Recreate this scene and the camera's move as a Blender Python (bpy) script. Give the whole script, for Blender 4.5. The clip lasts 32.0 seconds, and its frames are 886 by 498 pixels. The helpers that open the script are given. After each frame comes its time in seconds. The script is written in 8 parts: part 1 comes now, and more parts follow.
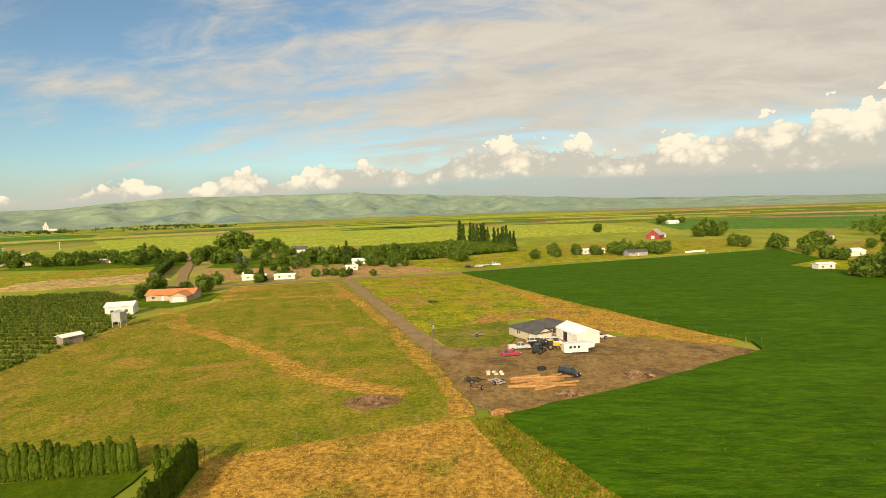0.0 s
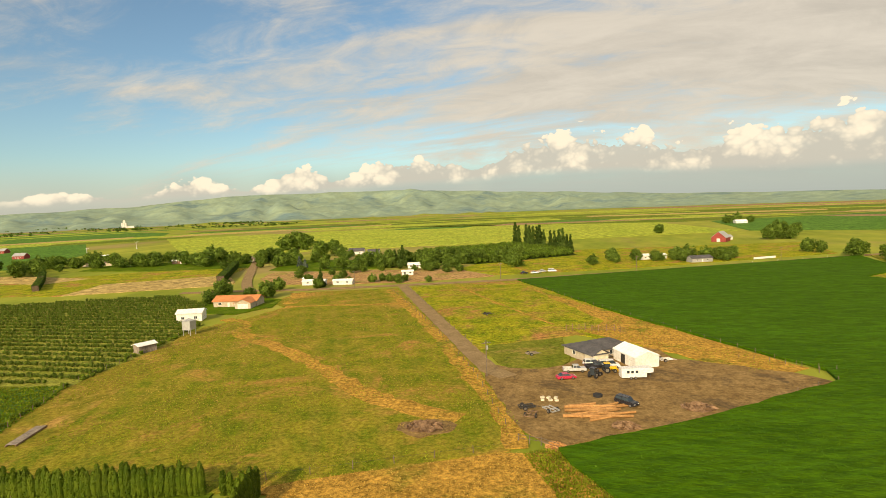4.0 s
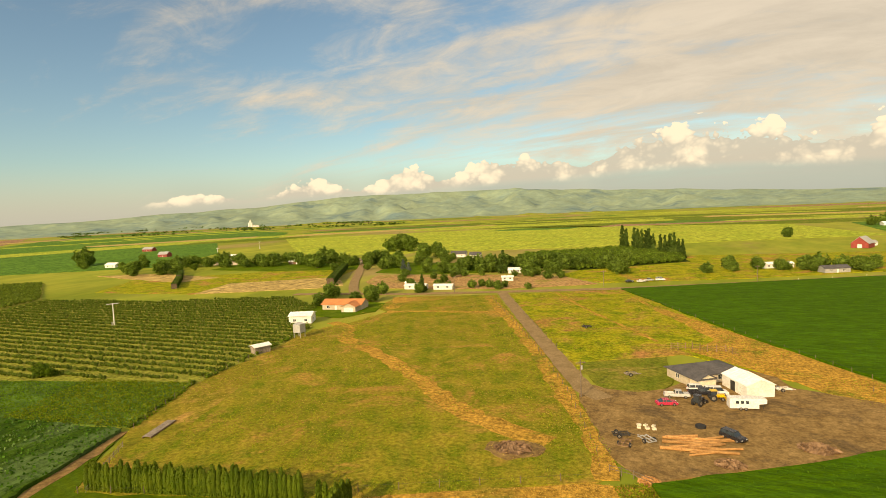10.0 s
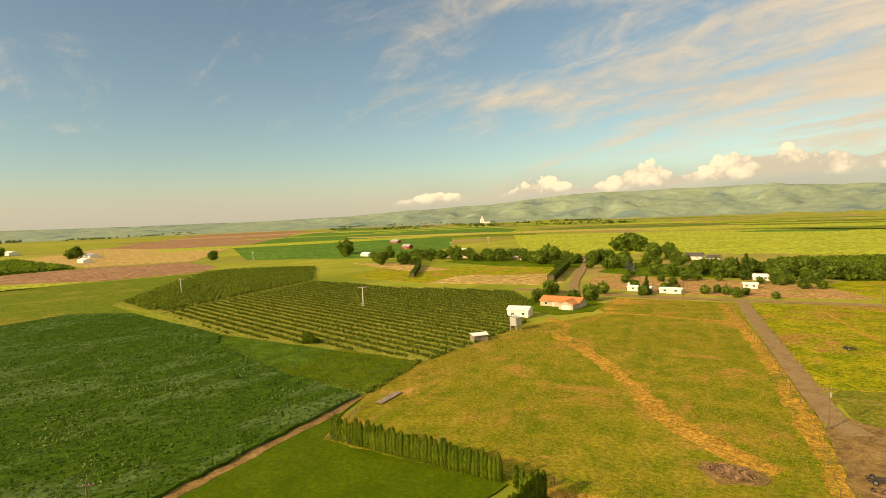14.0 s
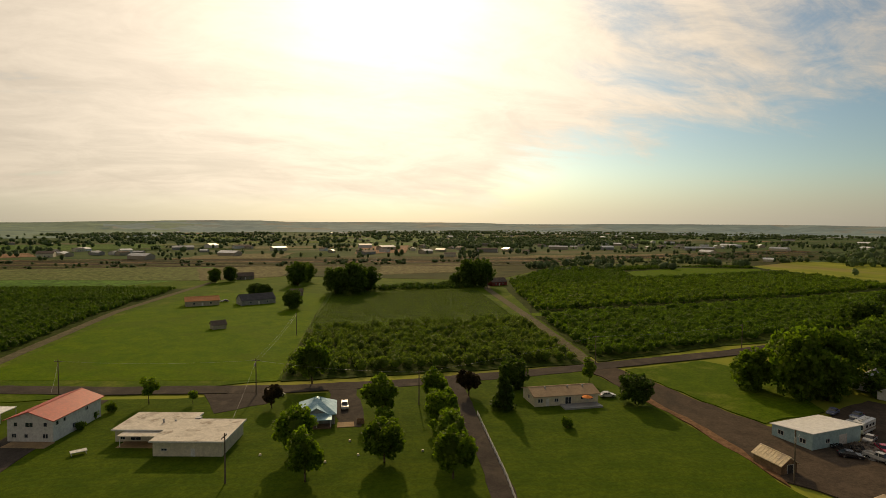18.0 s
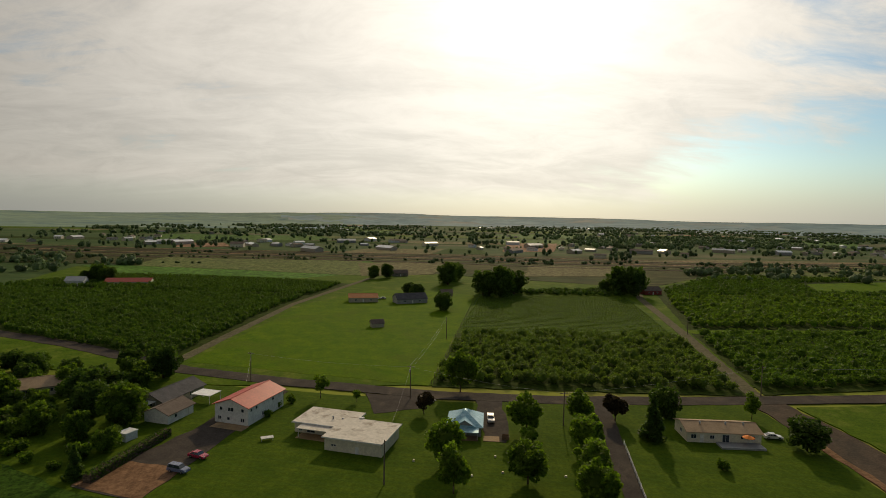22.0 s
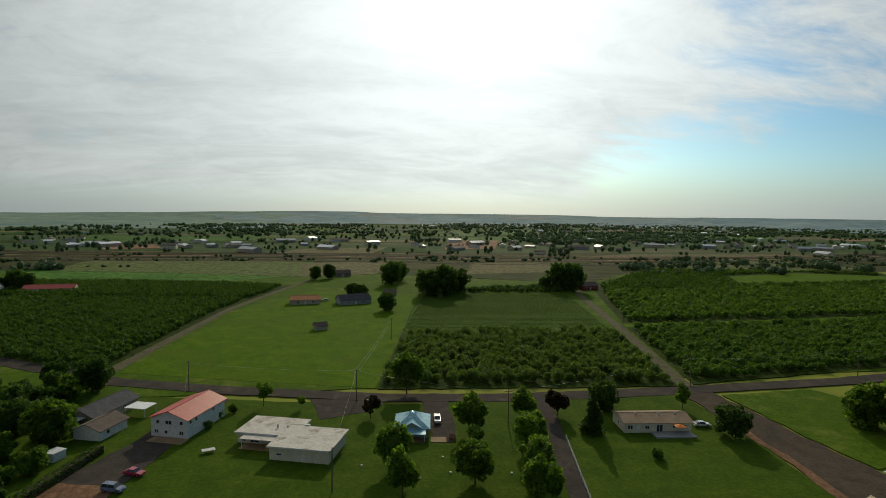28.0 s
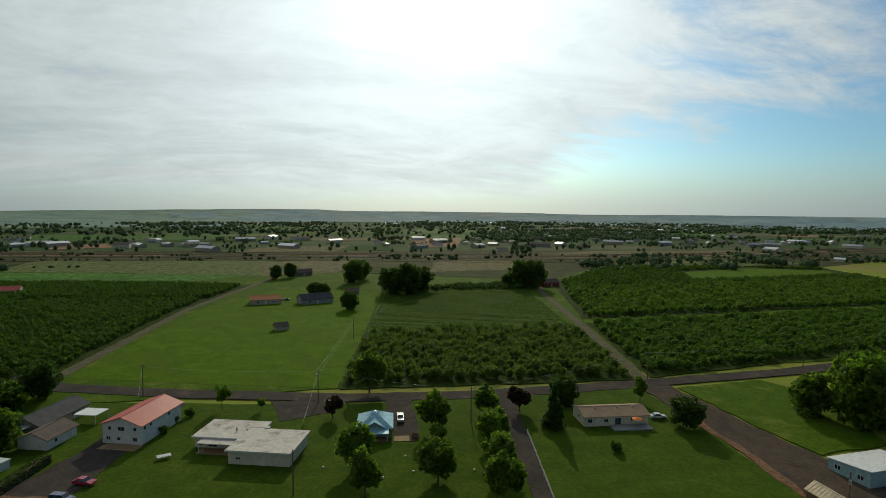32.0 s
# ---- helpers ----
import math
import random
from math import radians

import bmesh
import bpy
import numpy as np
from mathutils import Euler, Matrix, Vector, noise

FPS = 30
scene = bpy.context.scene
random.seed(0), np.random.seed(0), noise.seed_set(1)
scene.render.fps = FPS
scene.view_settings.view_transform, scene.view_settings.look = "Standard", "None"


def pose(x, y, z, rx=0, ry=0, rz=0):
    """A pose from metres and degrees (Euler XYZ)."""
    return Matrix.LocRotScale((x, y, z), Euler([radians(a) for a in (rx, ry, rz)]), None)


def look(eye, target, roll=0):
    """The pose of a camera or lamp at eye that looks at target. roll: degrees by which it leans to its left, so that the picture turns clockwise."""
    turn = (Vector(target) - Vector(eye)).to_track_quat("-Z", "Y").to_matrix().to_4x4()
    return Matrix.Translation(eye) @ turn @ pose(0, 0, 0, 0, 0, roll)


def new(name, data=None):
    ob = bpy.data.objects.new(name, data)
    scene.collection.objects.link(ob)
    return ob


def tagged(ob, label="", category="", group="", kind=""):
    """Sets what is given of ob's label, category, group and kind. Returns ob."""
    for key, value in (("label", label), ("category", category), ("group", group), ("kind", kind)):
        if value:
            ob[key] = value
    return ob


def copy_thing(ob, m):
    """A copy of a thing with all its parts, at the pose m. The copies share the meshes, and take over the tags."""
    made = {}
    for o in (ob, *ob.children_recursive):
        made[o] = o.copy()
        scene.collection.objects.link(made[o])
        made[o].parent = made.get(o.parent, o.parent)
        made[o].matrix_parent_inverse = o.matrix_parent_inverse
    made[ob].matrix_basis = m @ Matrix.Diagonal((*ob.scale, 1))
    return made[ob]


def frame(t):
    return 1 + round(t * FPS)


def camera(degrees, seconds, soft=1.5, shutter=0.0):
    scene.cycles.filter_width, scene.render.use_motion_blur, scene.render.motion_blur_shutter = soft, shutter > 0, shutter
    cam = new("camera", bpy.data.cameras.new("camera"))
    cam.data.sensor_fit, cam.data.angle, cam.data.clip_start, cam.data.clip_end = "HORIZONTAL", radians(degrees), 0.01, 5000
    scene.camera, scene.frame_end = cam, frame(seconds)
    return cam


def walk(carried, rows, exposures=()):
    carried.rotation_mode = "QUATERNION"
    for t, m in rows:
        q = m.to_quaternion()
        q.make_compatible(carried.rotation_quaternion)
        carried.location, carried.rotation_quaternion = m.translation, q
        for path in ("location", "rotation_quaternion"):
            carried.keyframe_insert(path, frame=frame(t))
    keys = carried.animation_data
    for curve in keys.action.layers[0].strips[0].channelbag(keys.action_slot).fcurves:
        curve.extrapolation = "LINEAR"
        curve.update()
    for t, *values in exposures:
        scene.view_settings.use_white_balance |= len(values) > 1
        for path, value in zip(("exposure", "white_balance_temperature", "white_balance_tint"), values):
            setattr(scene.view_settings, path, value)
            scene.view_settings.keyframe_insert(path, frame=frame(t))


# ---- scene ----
cam = camera(77.2, 32.0, soft=0.5)
PATH = [
    (0, (-2.16, -0.58, 35.74), (-3.276, 9.330, 35.009), -2.00),
    (0.5, (-2.11, -0.51, 35.76), (-3.371, 9.381, 35.029), -2.01),
    (1, (-2.10, -0.44, 36.14), (-3.438, 9.441, 35.396), -2.03),
    (1.5, (-2.08, -0.57, 36.81), (-3.462, 9.303, 36.061), -2.02),
    (2, (-2.02, -0.56, 37.73), (-3.512, 9.296, 36.980), -2.04),
    (2.5, (-1.99, -0.59, 38.73), (-3.689, 9.236, 37.978), -2.09),
    (4.5, (-1.64, -0.24, 42.72), (-3.927, 9.461, 41.946), -2.20),
    (5, (-1.75, -0.70, 43.64), (-4.299, 8.936, 42.870), -2.15),
    (5.5, (-1.71, -0.77, 44.62), (-4.464, 8.812, 43.852), -2.13),
    (6, (-1.58, -0.73, 45.44), (-4.425, 8.828, 44.672), -2.07),
    (6.5, (-1.48, -0.75, 45.86), (-4.620, 8.719, 45.100), -2.07),
    (7, (-1.51, -0.77, 45.97), (-4.813, 8.642, 45.215), -2.09),
    (7.5, (-1.39, -0.71, 45.98), (-4.769, 8.676, 45.236), -2.15),
    (8, (-1.00, -0.53, 46.03), (-4.434, 8.830, 45.280), -2.26),
    (8.5, (-0.59, -0.22, 45.97), (-4.074, 9.117, 45.221), -2.33),
    (9, (-0.01, 0.01, 45.96), (-3.615, 9.305, 45.223), -2.41),
    (9.5, (0.55, 0.18, 45.91), (-3.231, 9.413, 45.179), -2.56),
    (10, (1.15, 0.34, 45.87), (-2.741, 9.524, 45.153), -2.50),
    (10.5, (1.83, 0.43, 45.95), (-2.127, 9.584, 45.224), -2.50),
    (11, (2.18, 0.53, 46.03), (-2.329, 9.426, 45.318), -2.29),
    (11.5, (2.50, 1.03, 46.02), (-3.356, 9.108, 45.343), -2.10),
    (12, (3.26, 1.30, 45.88), (-3.242, 8.873, 45.217), -2.12),
    (12.5, (3.53, 1.34, 45.87), (-3.228, 8.679, 45.220), -1.99),
    (13, (3.95, 1.06, 45.82), (-2.956, 8.262, 45.185), -1.98),
    (13.5, (4.51, 0.74, 45.83), (-2.492, 7.855, 45.209), -1.99),
    (15.5, (9.78, 0.02, 46.29), (0.374, 3.358, 45.779), -2.45),
    (16, (10.63, 1.37, 46.70), (0.640, 1.590, 46.222), -2.12),
    (16.5, (11.24, 2.70, 46.73), (1.709, -0.284, 46.268), -1.58),
    (17, (11.24, 4.57, 47.27), (3.179, -1.333, 46.829), -0.82),
    (17.5, (11.11, 6.27, 47.90), (5.275, -1.832, 47.467), -0.42),
    (18, (10.77, 7.81, 48.69), (7.633, -1.671, 48.228), 0.41),
    (18.5, (10.87, 8.97, 49.41), (9.733, -0.948, 48.902), 0.78),
    (19, (11.16, 9.87, 50.14), (10.628, -0.105, 49.620), 1.01),
    (19.5, (11.28, 10.44, 51.17), (10.924, 0.461, 50.630), 1.16),
    (20, (11.46, 10.79, 52.20), (11.135, 0.806, 51.651), 1.19),
    (20.5, (11.61, 11.08, 53.27), (11.255, 1.105, 52.699), 1.19),
    (21, (11.79, 11.31, 54.30), (11.390, 1.338, 53.707), 1.20),
    (21.5, (12.05, 11.43, 55.26), (11.571, 1.454, 54.665), 1.25),
    (22, (12.26, 11.49, 56.20), (11.704, 1.525, 55.587), 1.26),
    (22.5, (12.48, 11.53, 56.90), (11.840, 1.572, 56.279), 1.19),
    (23, (12.71, 11.57, 57.25), (11.975, 1.612, 56.644), 1.17),
    (23.5, (12.85, 11.60, 57.40), (12.040, 1.655, 56.798), 1.17),
    (24, (12.80, 11.54, 57.54), (11.911, 1.599, 56.931), 1.10),
    (24.5, (12.74, 11.56, 57.74), (11.765, 1.623, 57.128), 1.01),
    (25, (12.69, 11.64, 57.82), (11.636, 1.714, 57.201), 0.97),
    (25.5, (12.76, 11.67, 57.74), (11.615, 1.752, 57.123), 0.95),
    (27.5, (12.91, 12.12, 57.81), (11.411, 2.256, 57.170), 0.94),
    (28, (12.99, 12.14, 57.76), (11.399, 2.288, 57.116), 0.81),
    (28.5, (13.14, 12.10, 57.59), (11.454, 2.267, 56.959), 0.78),
    (29, (13.17, 12.08, 57.49), (11.390, 2.255, 56.857), 0.80),
    (29.5, (13.14, 12.11, 57.42), (11.284, 2.303, 56.774), 0.86),
    (30, (13.03, 12.24, 57.60), (11.088, 2.449, 56.946), 0.81),
    (30.5, (12.97, 12.34, 57.80), (10.935, 2.566, 57.137), 0.78),
    (31, (12.98, 12.42, 57.87), (10.870, 2.664, 57.201), 0.72),
    (31.5, (12.83, 12.34, 57.94), (10.643, 2.605, 57.271), 0.68),
    (32, (12.58, 12.12, 57.94), (10.344, 2.396, 57.264), 0.73),
]
EXPOSURES = [(0.0, 0.14, 7700, 8), (6.0, 0.16, 8100, 9), (10.0, 0.18, 9000, 10), (13.5, 0.20, 10200, 11), (16.0, 0.10, 8500, 9), (17.0, -0.25, 8800, 13), (18.0, -1.1, 8500, 12), (18.8, -1.2, 8300, 12), (21.0, -1.2, 7400, 10), (24.0, -1.2, 6700, 5), (28.0, -1.25, 6000, 1), (32.0, -1.27, 5800, -1)]
walk(cam, [(t, look(eye, target, roll)) for t, eye, target, roll in PATH], EXPOSURES)

# ---- sky and sun ----
SUN_A, SUN_EL = 168.0, 25.0
SUN_DIR = Vector((-math.sin(radians(SUN_A)) * math.cos(radians(SUN_EL)), math.cos(radians(SUN_A)) * math.cos(radians(SUN_EL)), math.sin(radians(SUN_EL))))


class Nodes:
    """Short hand for building a node tree."""

    def __init__(self, tree):
        self.tree = tree
        tree.nodes.clear()

    def add(self, kind, ins=None):
        node = self.tree.nodes.new(kind)
        for name, v in (ins or {}).items():
            self.put(node.inputs[name], v)
        return node

    def put(self, socket, v):
        if isinstance(v, bpy.types.NodeSocket):
            self.tree.links.new(v, socket)
        else:
            socket.default_value = v

    def math(self, op, a, b=0.0, c=0.0, clamp=False):
        node = self.add("ShaderNodeMath")
        node.operation, node.use_clamp = op, clamp
        for n, v in enumerate((a, b, c)):
            self.put(node.inputs[n], v)
        return node.outputs[0]

    def vmath(self, op, a, b=(0, 0, 0)):
        node = self.add("ShaderNodeVectorMath")
        node.operation = op
        self.put(node.inputs[0], a)
        self.put(node.inputs[1], b)
        return node.outputs["Value"] if op in ("DOT_PRODUCT", "LENGTH") else node.outputs["Vector"]

    def range(self, v, a, b, c=0.0, d=1.0, smooth=True):
        node = self.add("ShaderNodeMapRange")
        node.interpolation_type = "SMOOTHSTEP" if smooth else "LINEAR"
        for name, x in (("Value", v), ("From Min", a), ("From Max", b), ("To Min", c), ("To Max", d)):
            self.put(node.inputs[name], x)
        return node.outputs["Result"]

    def mix(self, fac, a, b, blend="MIX"):
        node = self.add("ShaderNodeMix")
        node.data_type, node.blend_type = "RGBA", blend
        self.put(node.inputs["Factor"], fac)
        for name, v in (("A", a), ("B", b)):
            socket = [s for s in node.inputs if s.name == name and s.type == "RGBA"][0]
            self.put(socket, v if isinstance(v, bpy.types.NodeSocket) else (*v, 1.0)[:4])
        return [s for s in node.outputs if s.type == "RGBA"][0]

    def noise(self, vec, scale, detail=4.0, rough=0.55, distort=0.0):
        node = self.add("ShaderNodeTexNoise")
        for name, v in (("Vector", vec), ("Scale", scale), ("Detail", detail), ("Roughness", rough), ("Distortion", distort)):
            self.put(node.inputs[name], v)
        return node.outputs[0]

    def voronoi(self, vec, scale):
        node = self.add("ShaderNodeTexVoronoi")
        node.feature = "SMOOTH_F1"
        for name, v in (("Vector", vec), ("Scale", scale), ("Smoothness", 0.25)):
            self.put(node.inputs[name], v)
        return node.outputs["Distance"]

    def ramp(self, v, stops):
        """A value that follows stops of (degrees, value) round the horizon."""
        node = self.add("ShaderNodeValToRGB", ins={0: v})
        ramp = node.color_ramp
        ramp.interpolation = "EASE"
        while len(ramp.elements) < len(stops):
            ramp.elements.new(0.5)
        for e, (a, b) in zip(ramp.elements, stops):
            e.position = a / 360.0
            e.color = (b + 0.5, b + 0.5, b + 0.5, 1.0)
        return self.math("SUBTRACT", node.outputs[0], 0.5)

    def scaled(self, vec, scale, turn=0.0, move=(0, 0, 0)):
        node = self.add("ShaderNodeMapping")
        self.put(node.inputs["Vector"], vec)
        node.inputs["Scale"].default_value = scale
        node.inputs["Rotation"].default_value = (0, 0, radians(turn))
        node.inputs["Location"].default_value = move
        return node.outputs[0]


def make_world():
    world = bpy.data.worlds.new("sky")
    scene.world = world
    world.use_nodes = True
    n = Nodes(world.node_tree)
    sky = n.add("ShaderNodeTexSky")
    sky.sky_type, sky.sun_disc, sky.sun_elevation, sky.sun_rotation = "NISHITA", False, radians(SUN_EL), radians(-SUN_A)
    sky.air_density, sky.dust_density, sky.ozone_density = 1.0, 0.7, 1.6
    way = n.add("ShaderNodeTexCoord").outputs["Generated"]
    sep = n.add("ShaderNodeSeparateXYZ", ins={0: way})
    x, y, z = sep.outputs
    up = n.math("ADD", n.math("MAXIMUM", z, 0.0), 0.10)
    soft_up = n.math("ADD", n.math("MAXIMUM", z, 0.0), 0.26)
    soft_flat = n.add("ShaderNodeCombineXYZ", ins={0: n.math("DIVIDE", x, soft_up), 1: n.math("DIVIDE", y, soft_up)}).outputs[0]
    flat = n.add("ShaderNodeCombineXYZ", ins={0: n.math("DIVIDE", x, up), 1: n.math("DIVIDE", y, up)}).outputs[0]
    sunward = n.math("MAXIMUM", n.vmath("DOT_PRODUCT", way, SUN_DIR), 0.0)
    # thin high cloud, in streaks, thicker towards the sun and over the mountains
    streak = n.noise(n.scaled(soft_flat, (0.5, 1.0, 1.0), 24.0, (3.1, 1.7, 0)), 1.6, 9.0, 0.62, 1.3)
    broad = n.noise(n.scaled(flat, (0.8, 1.0, 1.0), -10.0, (7.4, 2.2, 0)), 0.28, 3.0, 0.5, 0.4)
    # how much of the sky the cloud covers on each side, low and high up
    round_way = n.math("FRACT", n.math("ADD", n.math("DIVIDE", n.math("ARCTAN2", n.math("MULTIPLY", x, -1.0), y), 2 * math.pi), 1.0))
    fine = n.noise(n.scaled(soft_flat, (0.6, 1.0, 1.0), 24.0, (1.3, 5.2, 0)), 5.4, 7.0, 0.7, 1.0)
    wisps = n.noise(n.scaled(soft_flat, (0.40, 1.15, 1.0), -52.0, (2.2, 8.1, 0)), 1.9, 9.0, 0.60, 1.6)
    cover = n.math("ADD", n.math("ADD", n.math("MULTIPLY", streak, 0.26), n.math("MULTIPLY", wisps, 0.44)), n.math("MULTIPLY", broad, 0.46))
    cover = n.math("ADD", cover, n.math("MULTIPLY", n.math("SUBTRACT", fine, 0.5), 0.22))
    low = n.ramp(round_way, ((0, 0.03), (20, -0.02), (50, -0.10), (90, -0.15), (128, -0.12), (148, -0.13), (160, 0.10), (168, 0.20), (190, 0.20), (206, 0.16), (225, 0.08), (300, 0.0), (330, 0.08), (360, 0.03)))
    high = n.ramp(round_way, ((0, 0.10), (18, 0.0), (45, 0.0), (62, -0.03), (84, 0.0), (97, 0.03), (130, 0.03), (143, -0.04), (152, 0.08), (163, 0.21), (185, 0.22), (205, 0.20), (225, 0.16), (300, 0.08), (330, 0.17), (360, 0.10)))
    part_up = n.range(z, 0.09, 0.21)
    cover = n.math("ADD", cover, n.math("ADD", low, n.math("MULTIPLY", part_up, n.math("SUBTRACT", high, low))))
    thin = n.range(cover, 0.51, 0.72)
    thin = n.math("MULTIPLY", thin, n.range(z, 0.0, 0.06))
    glare = n.math("ADD", n.math("MULTIPLY", n.math("POWER", sunward, 18.0), 4.0), n.math("MULTIPLY", n.math("POWER", sunward, 70.0), 14.0))
    toward = n.math("ADD", 1.0, n.math("MULTIPLY", n.math("POWER", sunward, 3.1), 2.8))
    bright = n.math("ADD", n.math("MULTIPLY", n.range(n.math("ADD", n.math("MULTIPLY", streak, 0.6), n.math("MULTIPLY", fine, 0.4)), 0.34, 0.66, 6.0, 7.7), toward), glare)
    veil = n.vmath("SCALE", (1.0, 0.955, 0.90))
    veil_node = veil.node
    n.put(veil_node.inputs["Scale"], bright)
    sky_colour = n.mix(1.0, sky.outputs[0], (1.06, 1.34, 1.50), "MULTIPLY")
    half_lift = n.math("ADD", n.math("MULTIPLY", toward, 0.68), 0.32)
    lift = n.add("ShaderNodeCombineColor", ins={0: half_lift, 1: half_lift, 2: half_lift}).outputs[0]
    small = n.math("ADD", n.math("MULTIPLY", toward, 0.26), 0.74)
    sky_colour = n.mix(1.0, sky_colour, n.add("ShaderNodeCombineColor", ins={0: small, 1: small, 2: small}).outputs[0], "MULTIPLY")
    pale = n.mix(1.0, (5.7, 5.9, 6.1), lift, "MULTIPLY")
    haze = n.mix(n.range(z, 0.0, 0.10, 0.75, 0.0), sky_colour, pale)
    colour = n.mix(n.math("MULTIPLY", thin, 0.93), haze, veil)
    # the row of heaped clouds behind the mountains, flat below and lumpy above
    length = n.math("SQRT", n.math("ADD", n.math("MULTIPLY", x, x), n.math("MULTIPLY", y, y)))
    rise = n.math("DIVIDE", z, length)
    ring = n.add("ShaderNodeCombineXYZ", ins={0: n.math("DIVIDE", x, length), 1: n.math("DIVIDE", y, length), 2: n.math("MULTIPLY", rise, 1.25)}).outputs[0]
    ring = n.vmath("ADD", ring, n.vmath("SCALE", n.add("ShaderNodeTexNoise", ins={"Vector": ring, "Scale": 26.0, "Detail": 3.0}).outputs["Color"]))
    ring.node.inputs[1].links[0].from_node.inputs["Scale"].default_value = 0.022
    top = n.ramp(round_way, ((0, 0.128), (4, 0.122), (8.5, 0.078), (12, 0.094), (18, 0.096), (22, 0.058), (26, 0.086), (31, 0.046), (36, 0.062), (41, 0.034), (46, 0.044), (55, 0.016), (66, 0.0), (285, 0.0), (305, 0.09), (325, 0.15), (333, 0.135), (343, 0.118), (348, 0.098), (354, 0.125), (360, 0.128)))
    base = n.ramp(round_way, ((0, 0.052), (12, 0.042), (30, 0.030), (60, 0.018), (300, 0.034), (340, 0.040), (360, 0.052)))
    lump = n.math("SUBTRACT", 1.0, n.voronoi(ring, 19.0))
    small_lump = n.math("SUBTRACT", 1.0, n.voronoi(ring, 52.0))
    tiny_lump = n.math("SUBTRACT", 1.0, n.voronoi(ring, 130.0))
    lumps = n.math("ADD", n.math("MULTIPLY", lump, 0.55), n.math("ADD", n.math("MULTIPLY", small_lump, 0.30), n.math("MULTIPLY", tiny_lump, 0.15)))
    tall = n.math("SUBTRACT", top, base)
    edge = n.math("SUBTRACT", n.math("ADD", base, n.math("MULTIPLY", tall, n.range(lumps, 0.32, 0.70, 0.55, 1.15, False))), rise)
    body = n.math("MULTIPLY", n.range(edge, 0.0, 0.004), n.range(top, 0.02, 0.04))
    body = n.math("MULTIPLY", body, n.range(n.math("SUBTRACT", rise, base), -0.008, 0.010))
    share_up = n.math("DIVIDE", n.math("SUBTRACT", rise, base), n.math("MAXIMUM", tall, 0.01))
    lit = n.range(n.math("ADD", n.math("MULTIPLY", lumps, 1.0), n.math("MULTIPLY", share_up, 0.30)), 0.50, 0.86)
    heap_colour = n.mix(lit, (6.2, 6.3, 6.1), (10.8, 10.1, 8.8))
    # the grey-blue distance under the clouds
    under = n.math("MULTIPLY", n.range(rise, 0.085, 0.045), n.range(top, 0.02, 0.10))
    colour = n.mix(n.math("MULTIPLY", under, 0.62), colour, (3.9, 4.9, 5.3))
    colour = n.mix(n.math("MULTIPLY", body, 0.94), colour, heap_colour)
    back = n.add("ShaderNodeBackground", ins={"Color": colour, "Strength": 0.085})
    out = n.add("ShaderNodeOutputWorld")
    n.tree.links.new(back.outputs[0], out.inputs[0])


make_world()
sun = new("sun", bpy.data.lights.new("sun", "SUN"))
sun.data.energy, sun.data.angle, sun.data.color = 4.6, radians(1.2), (1.0, 0.81, 0.54)
sun.matrix_world = look(SUN_DIR * 100, (0, 0, 0))


